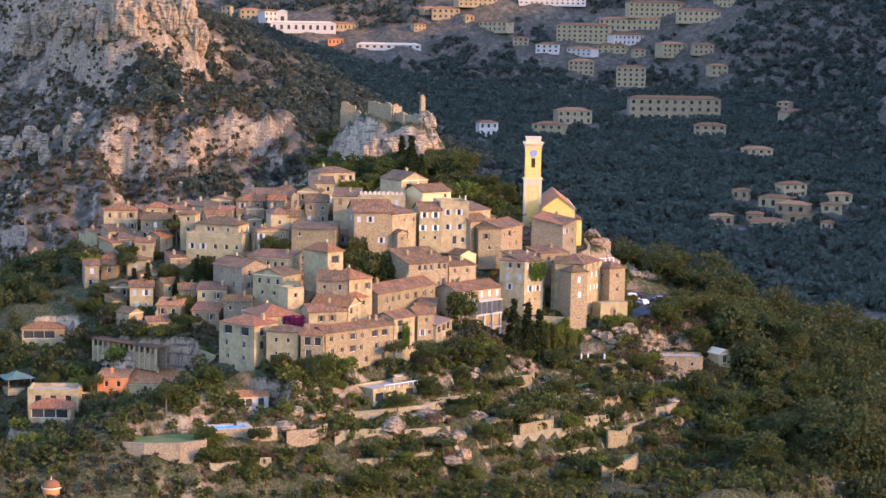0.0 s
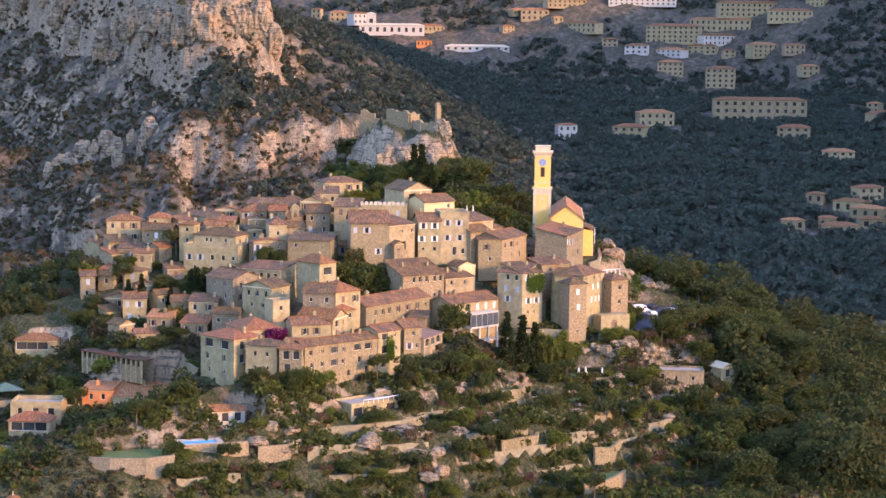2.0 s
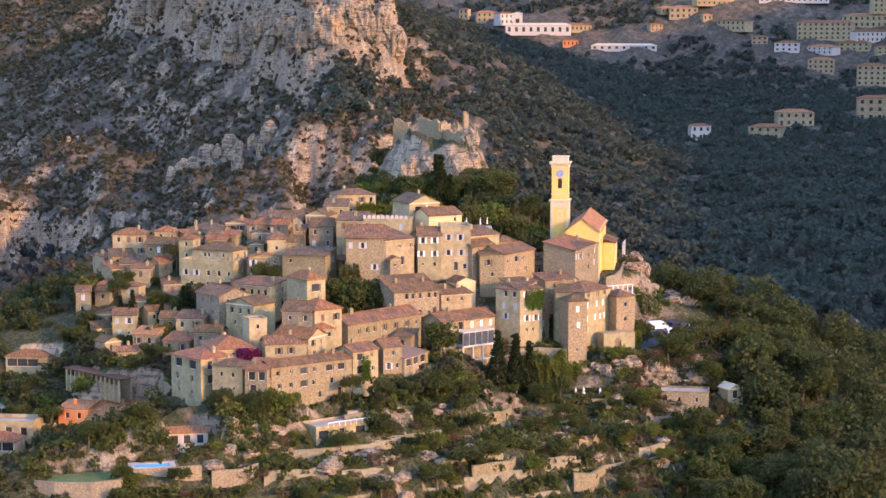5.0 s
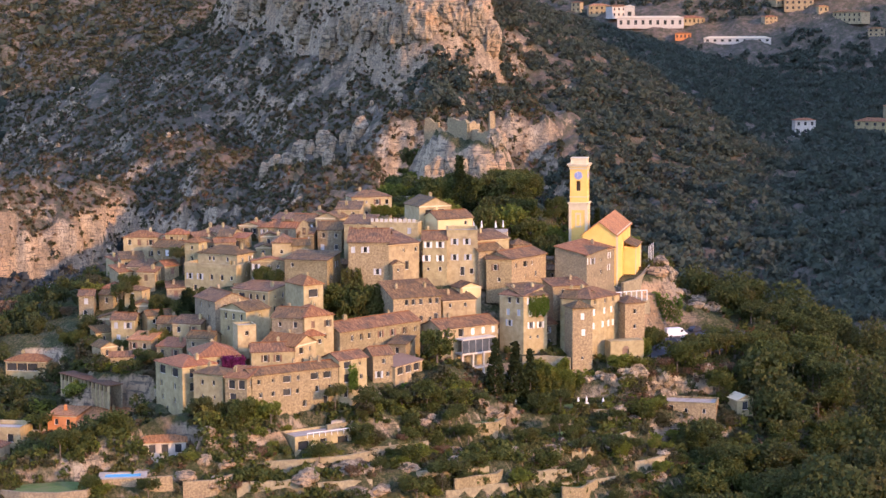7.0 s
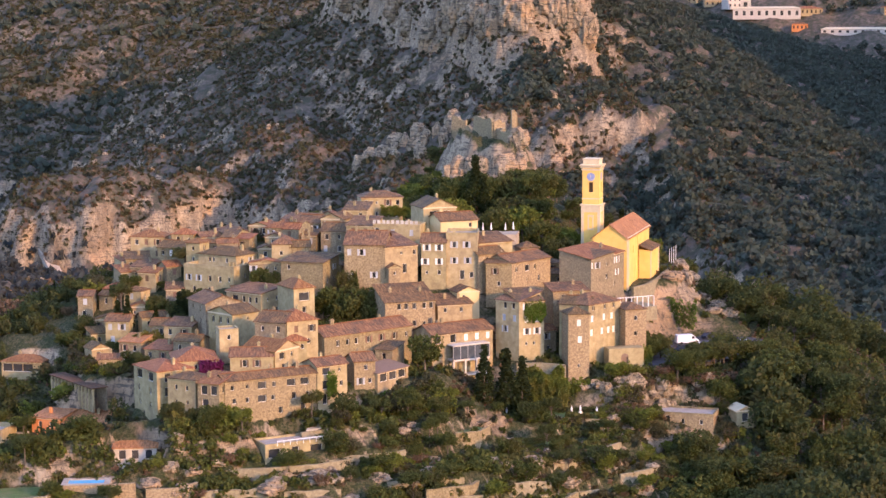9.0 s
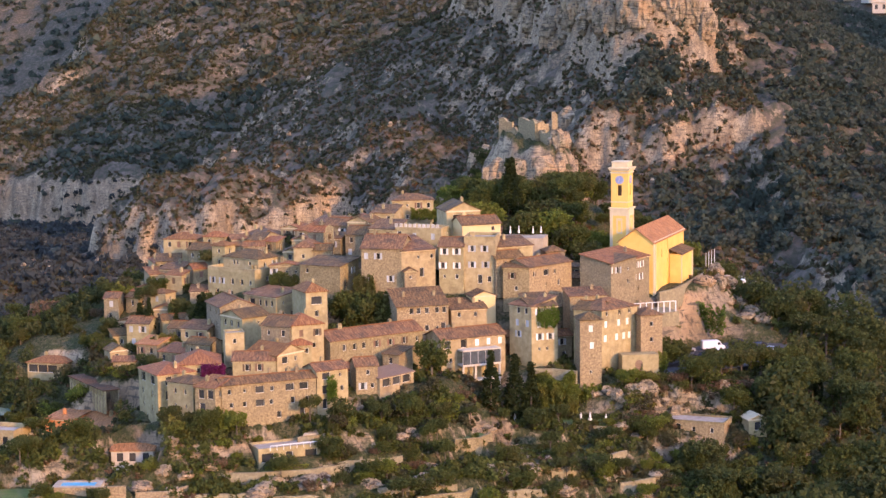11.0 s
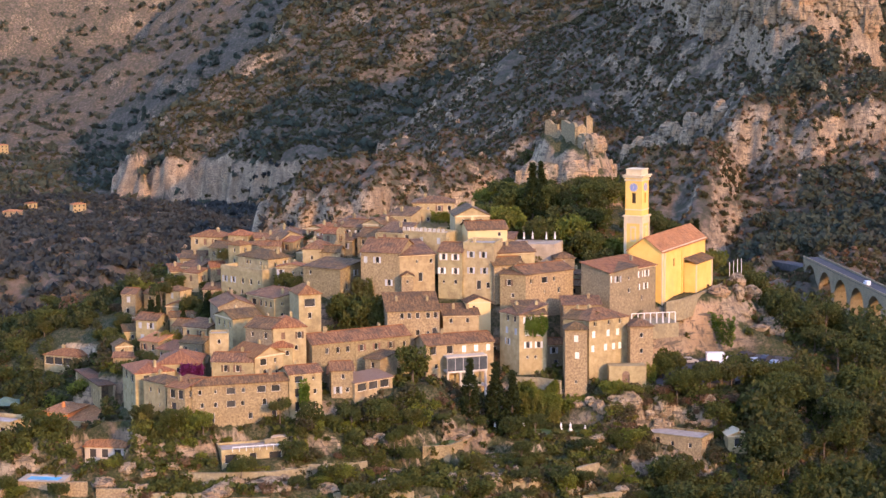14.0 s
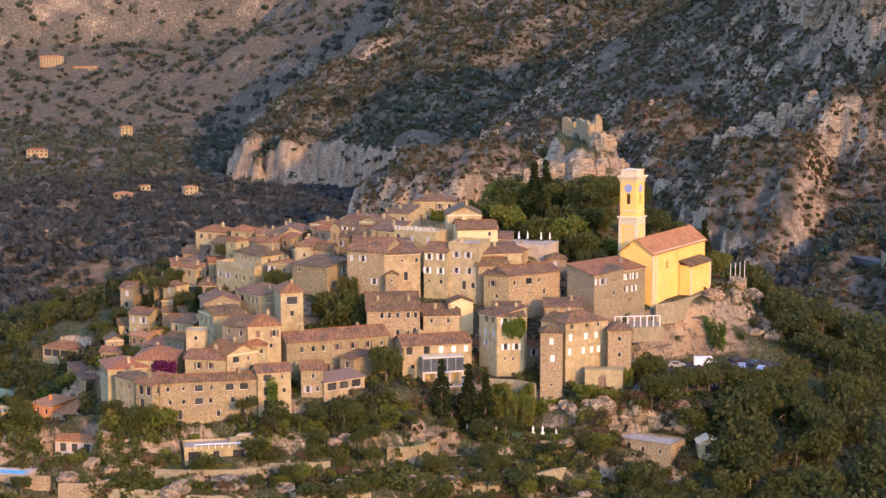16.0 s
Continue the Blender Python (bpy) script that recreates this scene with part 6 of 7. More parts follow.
for line, top, deep in BASTIONS:
    wall_run(line, [top + 0.35 * math.sin(3 * i + line[0][0]) for i in range(len(line))], deep, 0.7, M_STONE, label="sunlit stone wall of a small garden bastion")
wall_run([(-52.5, -38), (-54, -26), (-60, -14), (-70, -4)], [-19.0, -19.4, -20.2, -21], 6.0, mat=M_STONE, label="ramped stone wall along the approach road")
wall_run([(29.5, -13.5), (35, -13.2), (40.5, -15)], [-15.6, -15.6, -15.8], 6.0, label="terrace wall below the ivy house")
wall_run([(78, 44), (84, 47), (89, 51)], [-15.5, -15.5, -15.8], 4.0, mat=M_STONE, label="low wall at the end of the car park")


def contour(x0, x1, level, y_lo, y_hi):
    """A line across the slope at that level, from one x to the other."""
    pts = []
    for x in np.arange(x0, x1 + 0.1, 2.2):
        yy = np.arange(y_lo, y_hi, 0.5)
        zz = ground(np.full(len(yy), x), yy)
        up = np.nonzero(zz > level)[0]
        if len(up):
            pts.append((float(x), float(yy[up[0]])))
    return pts


for x0, x1, level in ((-34, -20, -30.5), (-18, -6, -31.5), (-10, 6, -28.0), (2, 18, -31.0), (8, 24, -34.5), (22, 36, -33.0), (30, 47, -36.0), (36, 52, -30.5), (-2, 12, -36.0), (16, 30, -39.0), (-30, -12, -36.0), (-62, -48, -34.0), (50, 62, -34.0)):
    line = contour(x0, x1, level, -98, -24)
    line = [p for i, p in enumerate(line) if not built(p[0], p[1], 1.0)]
    if len(line) > 3:
        smooth = [(p[0], (line[max(0, i - 1)][1] + p[1] * 2 + line[min(len(line) - 1, i + 1)][1]) / 4) for i, p in enumerate(line)]
        wall_run(smooth, [level + 1.3 + rrng.uniform(-0.25, 0.25) for _ in smooth], 3.4, 0.55, M_WALL_DRY)


def slab_thing(name, label, pts, z, mat, thick=0.5, cat="terrace", kind=""):
    bm = bmesh.new()
    prism(bm, pts, z - thick, z)
    ob = part(name, bm, mat)
    tagged(ob, label, cat, kind=kind)
    return ob


slab_thing("pavement", "grey asphalt car park below the church", [(60, -6), (68, -5), (88, 10), (92, 30), (84, 40), (70, 30), (61, 18)], -18.0, M_ASPHALT, 1.6, "pavement", "structure")
slab_thing("lawn", "mown green garden terrace", GARDENS[0], -25.7, M_GRASS, 1.2, "lawn")
slab_thing("lawn", "narrow green terrace with a hedge", GARDENS[1], -27.0, M_GRASS, 1.0, "lawn")
slab_thing("lawn", "green terrace between stone walls", GARDENS[2], -29.6, M_GRASS, 1.2, "lawn")
for line, top, deep in BASTIONS:
    slab_thing("terrace_bed", "planted earth bed behind a garden bastion", line + [(line[-1][0] - 3, line[-1][1] + 3), (line[0][0] + 1, line[0][1] + 6)], top - 0.55, M_GRASS, deep - 0.6, "garden bed")
slab_thing("lawn", "level lawn behind a stone wall", GARDENS[4], -28.6, M_GRASS, 3.0, "lawn")
slab_thing("garden_path", "pale gravel garden path", GARDENS[3], -22.0, M_GRAVEL, 1.2, "path")


# ---- greenery on walls ----
def ivy(p1, p2, z0, z1, n, mat, name="ivy", label="green ivy hanging over the wall", thick=0.5, size=0.34, seed=1, edge=0.35):
    r = np.random.default_rng(seed)
    u, h = r.random(n), r.random(n)
    top = 1 - edge * np.abs(vnoise(u * 7 + seed, u * 0 + 3.3, seed)) * 2
    low = edge * np.abs(vnoise(u * 9 + seed, u * 0 + 9.1, seed + 5)) * 2
    h = low + (top - low) * h
    d = np.array([p2[0] - p1[0], p2[1] - p1[1]])
    nrm = np.array([d[1], -d[0]]) / np.linalg.norm(d)
    t = thick * (r.random(n) * (0.4 + 1.2 * np.abs(vnoise(u * 6, h * 4, seed + 2)) * 2))
    c = np.stack([p1[0] + d[0] * u + nrm[0] * t, p1[1] + d[1] * u + nrm[1] * t, z0 + (z1 - z0) * h], 1)
    v, f = leaves(c, size, r, 2)
    ob = new(name, mesh_np(name, v, f, mat))
    tagged(ob, label, "plant")
    return ob


ivy((31.5, -9.1), (36.2, -7.3), -7.5, -1.9, 900, L_IVY, label="bright green ivy covering the house front", seed=2, edge=0.5)
ivy((29.5, -14.0), (40, -15.4), -25.5, -15.8, 3600, L_BRIGHT, label="curtain of yellow-green creeper on the terrace wall", thick=1.4, size=0.5, seed=3)
ivy((30, -17.0), (41, -18.2), -25.5, -16.4, 3200, L_BRIGHT, label="curtain of yellow-green creeper below the terrace", thick=1.8, size=0.45, seed=33)
ivy((40.2, -15.6), (46, -15.0), -25, -18.5, 900, L_BRIGHT, thick=1.6, size=0.5, seed=4)
ivy((-12, 4.6), (-7, 4.6), -4.5, 3.5, 1000, L_OAK, label="dark ivy climbing the stone house", thick=1.0, seed=5, edge=0.6)
ivy((-38.2, -42.9), (-33.6, -41.9), -12.8, -9.2, 900, L_BOUG, "bougainvillea", "purple bougainvillea spilling over a wall", 1.4, 0.4, 6)
ivy((-11.2, -45.2), (-9.4, -44.0), -17.5, -10.9, 420, L_IVY, thick=0.5, seed=7)
ivy((-3.5, 53.4), (6, 51.6), 10.5, 13.8, 1100, L_BRIGHT, label="yellow-green creeper over a terrace wall", thick=0.9, seed=8)
ivy((58.6, -6.8), (60.6, -6.2), -17.5, -12.5, 350, L_BRIGHT, thick=0.8, seed=9)
ivy((-59, -3.6), (-50, -1.0), -13.5, -9.4, 900, L_BRIGHT, thick=0.9, seed=10)
ivy((0, -39.2), (8, -29.8), -20.5, -16.8, 900, L_IVY, thick=0.9, seed=11)
ivy((70, 40), (76, 34), -16.5, -8.5, 900, L_IVY, label="green creeper on the rock below the church", thick=1.0, size=0.4, seed=12)


def hedge(p1, p2, z, high, wide, seed, mat=L_PINE):
    """A clipped hedge between two points."""
    r = np.random.default_rng(seed)
    d = np.array([p2[0] - p1[0], p2[1] - p1[1]])
    length = np.linalg.norm(d)
    k = int(90 * length * (high + wide) / 2)
    u, v, h = r.random(k), r.uniform(-0.5, 0.5, k), r.random(k)
    out = r.random(k) < 0.5
    v, h = np.where(out, np.sign(v) * 0.5, v), np.where(out, h, 1.0)
    n = np.array([-d[1], d[0]]) / length
    c = np.stack([p1[0] + d[0] * u + n[0] * v * wide, p1[1] + d[1] * u + n[1] * v * wide, z + high * h * (0.92 + 0.12 * np.sin(u * length))], 1)
    vs, f = leaves(c, 0.26, r, 1)
    tagged(new("hedge", mesh_np("hedge", vs, f, mat)), "clipped dark green hedge along a garden terrace", "hedge", "garden hedges")


for k, (p1, p2, z, high, wide, mat) in enumerate((((31, -19.6), (47, -20.4), -25.7, 1.2, 1.3, L_PINE), ((40, -25.0), (49.5, -26.0), -25.7, 0.9, 0.9, L_OAK), ((22, -36.6), (43, -29.0), -29.6, 1.2, 1.2, L_PINE), ((27, -37.8), (35, -35.8), -29.6, 0.8, 0.8, L_OAK), ((-21, -65.0), (-12.5, -62.4), -27.0, 0.9, 0.8, L_BRIGHT), ((-14, -51.0), (-3.5, -42.8), -22.0, 1.1, 0.9, L_OAK), ((-3, -42.8), (6, -36.6), -22.0, 1.3, 1.0, L_PINE), ((53, -13.8), (60, -12.0), -20.6, 1.4, 1.6, L_OAK), ((50, -17.5), (57, -16.0), -23.0, 1.3, 1.6, L_OAK))):
    hedge(p1, p2, z, high, wide, 300 + k, mat)


# ---- the gate, terraces, small buildings ----
def gatehouse():
    root = empty("gatehouse", pose(50.6, -10.2, -18.4, 0, 0, 14))
    bm = bmesh.new()
    X, Y = Vector((1, 0, 0)), Vector((0, 1, 0))
    L, H, D = 8.4, 5.3, 3.6
    panel(bm, Vector((0, 0, 0)), X, -Y, L, H, [(3.0, 4.7, 0.9, 3.3)], 0.7)
    panel(bm, Vector((L, 0, 0)), Y, X, D, H, [])
    panel(bm, Vector((0, D, 0)), -Y, -X, D, H, [])
    v = [bm.verts.new(p) for p in ((0, 0, H), (L, 0, H), (L, D, H), (0, D, H))]
    bm.faces.new(v)
    part("wall", bm, M_PLASTER, root)
    bm = bmesh.new()
    pts = [(-0.85, 0), (0.85, 0)] + [(0.85 * math.cos(a), 0.85 * math.sin(a) * 0.95) for a in np.linspace(0.2, math.pi - 0.2, 9)]
    vs = [bm.verts.new((3.85 + a, -0.02, 3.3 + b)) for a, b in pts]
    bm.faces.new(vs)
    part("arch_head", bm, M_WOOD, root)
    bm = bmesh.new()
    box(bm, 3.0, 0.5, 0.9, 4.7, 0.62, 3.3)
    part("gate_leaf", bm, M_WOOD, root, "dark wooden gate in a round arch")
    tagged(root, "pale plastered gatehouse with a round-arched gate", "gatehouse")


gatehouse()


def glazed_terrace():
    ang = math.degrees(math.atan2(8.2, 13.8))
    root = empty("restaurant_terrace", pose(15.2, -17.4, -21.2, 0, 0, ang))
    for a, b, z0, z1, mat, nm in ((0, 9.5, 6.6, 7.0, M_WHITE, "floor_slab"), (0, 9.5, 10.0, 10.3, M_WHITE, "roof_slab"), (0, 9.5, 3.2, 3.5, M_WHITE, "floor_slab")):
        bm = bmesh.new()
        box(bm, a, -0.2, z0, b, 4.4, z1)
        part(nm, bm, mat, root)
    for i in range(6):
        bm = bmesh.new()
        box(bm, 1.9 * i - 0.06, -0.1, 7.0, 1.9 * i + 0.06, 0.02, 10.0)
        part("mullion", bm, M_METAL, root)
        if i < 5:
            bm = bmesh.new()
            box(bm, 1.9 * i + 0.06, -0.05, 7.0, 1.9 * i + 1.84, -0.02, 10.0)
            part("pane", bm, M_GLASS_BLUE, root, "bluish glass panel")
    for i in range(4):
        bm = bmesh.new()
        box(bm, 3.0 * i, 0.0, 0, 3.0 * i + 0.45, 0.45, 6.6)
        part("pillar", bm, M_WHITE, root)
    bm = bmesh.new()
    box(bm, 0.5, 2.4, 0, 9.2, 2.7, 6.6)
    part("back_wall", bm, M_PLASTER, root)
    tagged(root, "glazed restaurant terrace on white pillars", "terrace")


M_GLASS_BLUE = material("bluish_glass", (0.05, 0.06, 0.066), (0.09, 0.10, 0.105), 0.8, 0.25, 0.0)
glazed_terrace()
for i in range(10):
    u = (i + 0.3) / 10
    bm = bmesh.new()
    w = 0.45
    box(bm, 11.76 * u - w, -0.03, 9.6 + 0.5, 11.76 * u + w * 0.5, 0.4, 9.6 + 1.35)
    part("merlon", bm, M_WHITE, terr, "white-painted merlon")


def belfry():
    root = empty("bell_gable", pose(-22, 27.2, 5.5))
    bm = bmesh.new()
    panel(bm, Vector((0, 0, 0)), Vector((1, 0, 0)), Vector((0, -1, 0)), 2.0, 6.0, [(0.55, 1.45, 2.8, 5.0)], 0.8, gable=[(0, 6.0), (2.0, 6.0), (1.0, 6.9)])
    panel(bm, Vector((2.0, 0.8, 0)), Vector((-1, 0, 0)), Vector((0, 1, 0)), 2.0, 6.0, [(0.55, 1.45, 2.8, 5.0)], 0.0, gable=[(0, 6.0), (2.0, 6.0), (1.0, 6.9)])
    panel(bm, Vector((2.0, 0, 0)), Vector((0, 1, 0)), Vector((1, 0, 0)), 0.8, 6.0, [])
    panel(bm, Vector((0, 0.8, 0)), Vector((0, -1, 0)), Vector((-1, 0, 0)), 0.8, 6.0, [])
    part("wall", bm, M_STONE, root)
    bm = bmesh.new()
    bmesh.ops.create_cone(bm, cap_ends=True, segments=12, radius1=0.35, radius2=0.18, depth=0.7, matrix=Matrix.Translation((1.0, 0.4, 4.2)))
    part("bell", bm, M_BRONZE, root)
    tagged(root, "small stone bell gable of the chapel", "bell gable")


belfry()


def row_of_posts(p1, p2, k, z, h, rad, name, label, cat, mat, beam=True):
    root = empty(name, pose(*p1, z))
    d = Vector((p2[0] - p1[0], p2[1] - p1[1], 0))
    for i in range(k):
        bm = bmesh.new()
        bmesh.ops.create_cone(bm, cap_ends=True, segments=10, radius1=rad, radius2=rad * 0.85, depth=h, matrix=Matrix.Translation(d * (i / (k - 1)) + Vector((0, 0, h / 2))))
        part("post", bm, mat, root)
    if beam:
        bm = bmesh.new()
        L = d.length
        box(bm, 0, -0.09, h, L, 0.09, h + 0.16, pose(0, 0, 0, 0, 0, math.degrees(math.atan2(d.y, d.x))))
        part("beam", bm, mat, root)
    tagged(root, label, cat)


slab_thing("terrace", "small stone terrace below the presbytery", [(52, 9.4), (58, 9.6), (64, 14.0), (61, 21), (56, 18)], -6.9, M_WALL_DRY, 3.4)
row_of_posts((53.5, 9.4), (63.2, 13.8), 8, -6.9, 2.4, 0.16, "pergola", "white columned pergola on the terrace", "pergola", M_STATUE)
row_of_posts((72.6, 66), (75.2, 74), 4, -4.3, 4.6, 0.09, "flagpole_row", "white flagpoles on the church terrace", "flagpole", M_STATUE, False)
row_of_posts((-20, -64), (-10, -58.6), 9, -23.0, 0.9, 0.07, "balustrade", "white balustrade on the villa roof", "balustrade", M_STATUE)


def parasol(x, y, z, h):
    root = empty("closed_parasol", pose(x, y, z))
    bm = bmesh.new()
    bmesh.ops.create_cone(bm, cap_ends=True, segments=10, radius1=0.3, radius2=0.06, depth=h * 0.7, matrix=Matrix.Translation((0, 0, h * 0.65)))
    part("canopy", bm, M_STATUE, root)
    bm = bmesh.new()
    bmesh.ops.create_cone(bm, cap_ends=True, segments=8, radius1=0.05, radius2=0.05, depth=h * 0.4, matrix=Matrix.Translation((0, 0, h * 0.2)))
    part("pole", bm, M_METAL, root)
    tagged(root, "white parasol folded on a terrace", "parasol", "folded parasols")


slab_thing("terrace", "gravel terrace with folded parasols", [(19, 38), (31, 38), (32, 46), (20, 46)], 7.6, M_GRAVEL, 7.0)
for x, y in ((22.7, 42), (24.8, 42.6), (28.4, 42), (30.4, 43)):
    parasol(x, y, 7.6, 2.6)


def statue(x, y, z, h=1.9):
    """A plain white garden statue on a plinth."""
    bm = bmesh.new()
    prof = ((0.0, 0.42), (0.5, 0.42), (0.52, 0.2), (1.1, 0.26), (1.5, 0.24), (1.62, 0.1), (1.9, 0.12), (1.98, 0.0))
    bmesh.ops.create_cone(bm, cap_ends=True, segments=4, radius1=0.5, radius2=0.5, depth=0.5, matrix=Matrix.Translation((0, 0, 0.25)))
    for (z0, r0), (z1, r1) in zip(prof[2:-1], prof[3:]):
        bmesh.ops.create_cone(bm, cap_ends=True, segments=10, radius1=r0, radius2=max(r1, 0.01), depth=z1 - z0, matrix=Matrix.Translation((0, 0, (z0 + z1) / 2)))
    ob = part("garden_statue", bm, M_STATUE)
    ob.matrix_world = pose(x, y, z, 0, 0, rrng.uniform(0, 90)) @ Matrix.Scale(h / 1.98, 4)
    tagged(ob, "white stone garden statue on a plinth", "statue", "garden statues")


for x, y in ((33, -20.6), (41.5, -21.5), (43.5, -20.8), (47, -23.0), (27, -23)):
    statue(x, y, -25.7)
for x, y in ((-2, -44.6), (4.4, -40.0), (6.8, -38.6)):
    statue(x, y, -22.0)


# ---- the pool ----
def pool(x, y, z, L, Wd, rz):
    root = empty("swimming_pool", pose(x, y, z, 0, 0, rz))
    bm = bmesh.new()
    for b in ((-L / 2 - 1.2, -Wd / 2 - 1.2, L / 2 + 1.2, -Wd / 2), (-L / 2 - 1.2, Wd / 2, L / 2 + 1.2, Wd / 2 + 1.2), (-L / 2 - 1.2, -Wd / 2, -L / 2, Wd / 2), (L / 2, -Wd / 2, L / 2 + 1.2, Wd / 2)):
        box(bm, b[0], b[1], -3.5, b[2], b[3], 0.0)
    part("surround", bm, M_GRAVEL, root)
    bm = bmesh.new()
    box(bm, -L / 2, -Wd / 2, -1.0, L / 2, Wd / 2, -0.18)
    part("water", bm, M_POOL, root, "bright blue pool water")
    tagged(root, "small swimming pool with a pale stone edge", "pool")


pool(-56.4, -75.0, -27.3, 7.0, 3.4, 4)
pool(-84, -24, -28.4, 7.0, 4.0, 20)


# ---- the garden pavilion, the domed kiosk and the covered walk ----
def garden_pavilion(x, y, z, w, h, rz):
    root = empty("garden_pavilion", pose(x, y, z - 1.5, 0, 0, rz))
    for i in (-1, 1):
        for j in (-1, 1):
            bm = bmesh.new()
            box(bm, i * w * 0.44 - 0.13, j * w * 0.44 - 0.13, 0, i * w * 0.44 + 0.13, j * w * 0.44 + 0.13, h + 1.5)
            part("post", bm, M_WOOD, root)
    bm = bmesh.new()
    box(bm, -w * 0.47, -w * 0.47, 0, w * 0.47, w * 0.47, 1.6)
    part("base", bm, M_WALL_DRY, root)
    bm = bmesh.new()
    for z0, z1, r0, r1 in ((h + 1.5, h + 2.1, 0.60, 0.30), (h + 2.1, h + 3.0, 0.30, 0.02)):
        low = [bm.verts.new((a * w * r0, b * w * r0, z0)) for a, b in ((-1, -1), (1, -1), (1, 1), (-1, 1))]
        top = [bm.verts.new((a * w * r1, b * w * r1, z1)) for a, b in ((-1, -1), (1, -1), (1, 1), (-1, 1))]
        for i in range(4):
            bm.faces.new((low[i], low[(i + 1) % 4], top[(i + 1) % 4], top[i]))
        if r0 > 0.5:
            bm.faces.new(low[::-1])
    part("roof", bm, M_COPPER, root, "green copper roof with swept eaves")
    tagged(root, "open garden pavilion with a green swept roof", "pavilion")


def domed_kiosk(x, y, z, r, h):
    root = empty("domed_kiosk", pose(x, y, z - 2.0))
    bm = bmesh.new()
    bmesh.ops.create_cone(bm, cap_ends=True, segments=20, radius1=r, radius2=r * 0.97, depth=h + 2, matrix=Matrix.Translation((0, 0, h / 2 + 1)))
    part("drum", bm, M_ORANGE, root)
    bm = bmesh.new()
    bmesh.ops.create_cone(bm, cap_ends=True, segments=20, radius1=r * 1.1, radius2=r * 1.1, depth=0.25, matrix=Matrix.Translation((0, 0, h + 2.1)))
    part("cornice", bm, M_TRIM, root)
    bm = bmesh.new()
    bmesh.ops.create_uvsphere(bm, u_segments=20, v_segments=12, radius=r * 0.98, matrix=Matrix.Translation((0, 0, h + 2.1)) @ Matrix.Diagonal((1, 1, 0.85, 1)))
    bmesh.ops.delete(bm, geom=[v for v in bm.verts if v.co.z < h + 2.0], context="VERTS")
    part("dome", bm, M_TILE_ORANGE, root, "small orange dome")
    bm = bmesh.new()
    bmesh.ops.create_cone(bm, cap_ends=True, segments=8, radius1=0.16, radius2=0.05, depth=0.9, matrix=Matrix.Translation((0, 0, h + 2.3 + r * 0.85)))
    part("finial", bm, M_TRIM, root)
    tagged(root, "small domed garden kiosk of orange plaster", "kiosk")


def covered_walk(p1, p2, z, h, deep, bays):
    d = Vector((p2[0] - p1[0], p2[1] - p1[1], 0))
    root = empty("covered_walk", pose(*p1, z, 0, 0, math.degrees(math.atan2(d.y, d.x))))
    L = d.length
    for i in range(bays + 1):
        bm = bmesh.new()
        u = L * i / bays
        box(bm, u - 0.22, -0.22, -3.0, u + 0.22, 0.22, h)
        part("pillar", bm, M_PLASTER, root)
    for i in range(bays):
        bm = bmesh.new()
        box(bm, L * i / bays + 0.22, -0.08, -3.0, L * (i + 1) / bays - 0.22, 0.08, 0.85)
        part("parapet", bm, M_STONE, root)
    bm = bmesh.new()
    box(bm, -0.4, deep, -3.0, L + 0.4, deep + 0.3, h)
    part("back_wall", bm, M_STONE_GREY, root)
    bm = bmesh.new()
    box(bm, -0.6, -0.5, h, L + 0.6, deep + 0.5, h + 0.22)
    part("roof", bm, M_TILE, root, "low brown tiled roof")
    tagged(root, "long covered walk with pillars along the approach road", "pergola")


garden_pavilion(-95, -9, -29.8, 6.0, 2.4, 12)
domed_kiosk(-94, -92, -36.0, 1.8, 1.6)
covered_walk((-77, -8), (-64.5, -24.5), -21.3, 2.3, 3.0, 12)


# ---- vehicles ----
def car(x, y, z, rz, paint, van=False, label="car parked below the church"):
    root = empty("delivery_van" if van else "car", pose(x, y, z, 0, 0, rz))
    L, Wd = (5.6, 2.0) if van else (4.2, 1.75)
    if van:
        side = [(-2.8, 0.35), (2.8, 0.35), (2.8, 1.0), (2.1, 1.25), (1.5, 2.2), (1.2, 2.3), (-2.8, 2.3)]
    else:
        side = [(-2.1, 0.3), (2.1, 0.3), (2.1, 0.75), (1.1, 0.92), (0.5, 1.42), (-1.1, 1.45), (-1.9, 0.98), (-2.1, 0.9)]
    bm = bmesh.new()
    a = [bm.verts.new((p, -Wd / 2, q)) for p, q in side]
    b = [bm.verts.new((p, Wd / 2, q)) for p, q in side]
    bm.faces.new(a)
    bm.faces.new(b[::-1])
    for i in range(len(side)):
        bm.faces.new((a[i], b[i], b[(i + 1) % len(side)], a[(i + 1) % len(side)])[::-1])
    bmesh.ops.recalc_face_normals(bm, faces=bm.faces[:])
    bmesh.ops.bevel(bm, geom=bm.edges[:], offset=0.06, segments=2, affect="EDGES")
    part("body", bm, paint, root)
    for s in (-1, 1):
        bm = bmesh.new()
        if van:
            box(bm, 0.9, s * Wd / 2 - 0.01, 1.35, 1.6, s * Wd / 2 + 0.01, 1.95)
        else:
            box(bm, -1.0, s * Wd / 2 - 0.012, 0.98, 0.45, s * Wd / 2 + 0.012, 1.32)
        part("side_window", bm, M_GLASS, root)
        for fx in (-L * 0.3, L * 0.31):
            bm = bmesh.new()
            bmesh.ops.create_cone(bm, cap_ends=True, segments=14, radius1=0.33, radius2=0.33, depth=0.22, matrix=Matrix.Translation((fx, s * (Wd / 2 - 0.08), 0.33)) @ pose(0, 0, 0, 90))
            part("wheel", bm, M_TYRE, root)
    tagged(root, label, "van" if van else "car", "parked vehicles")


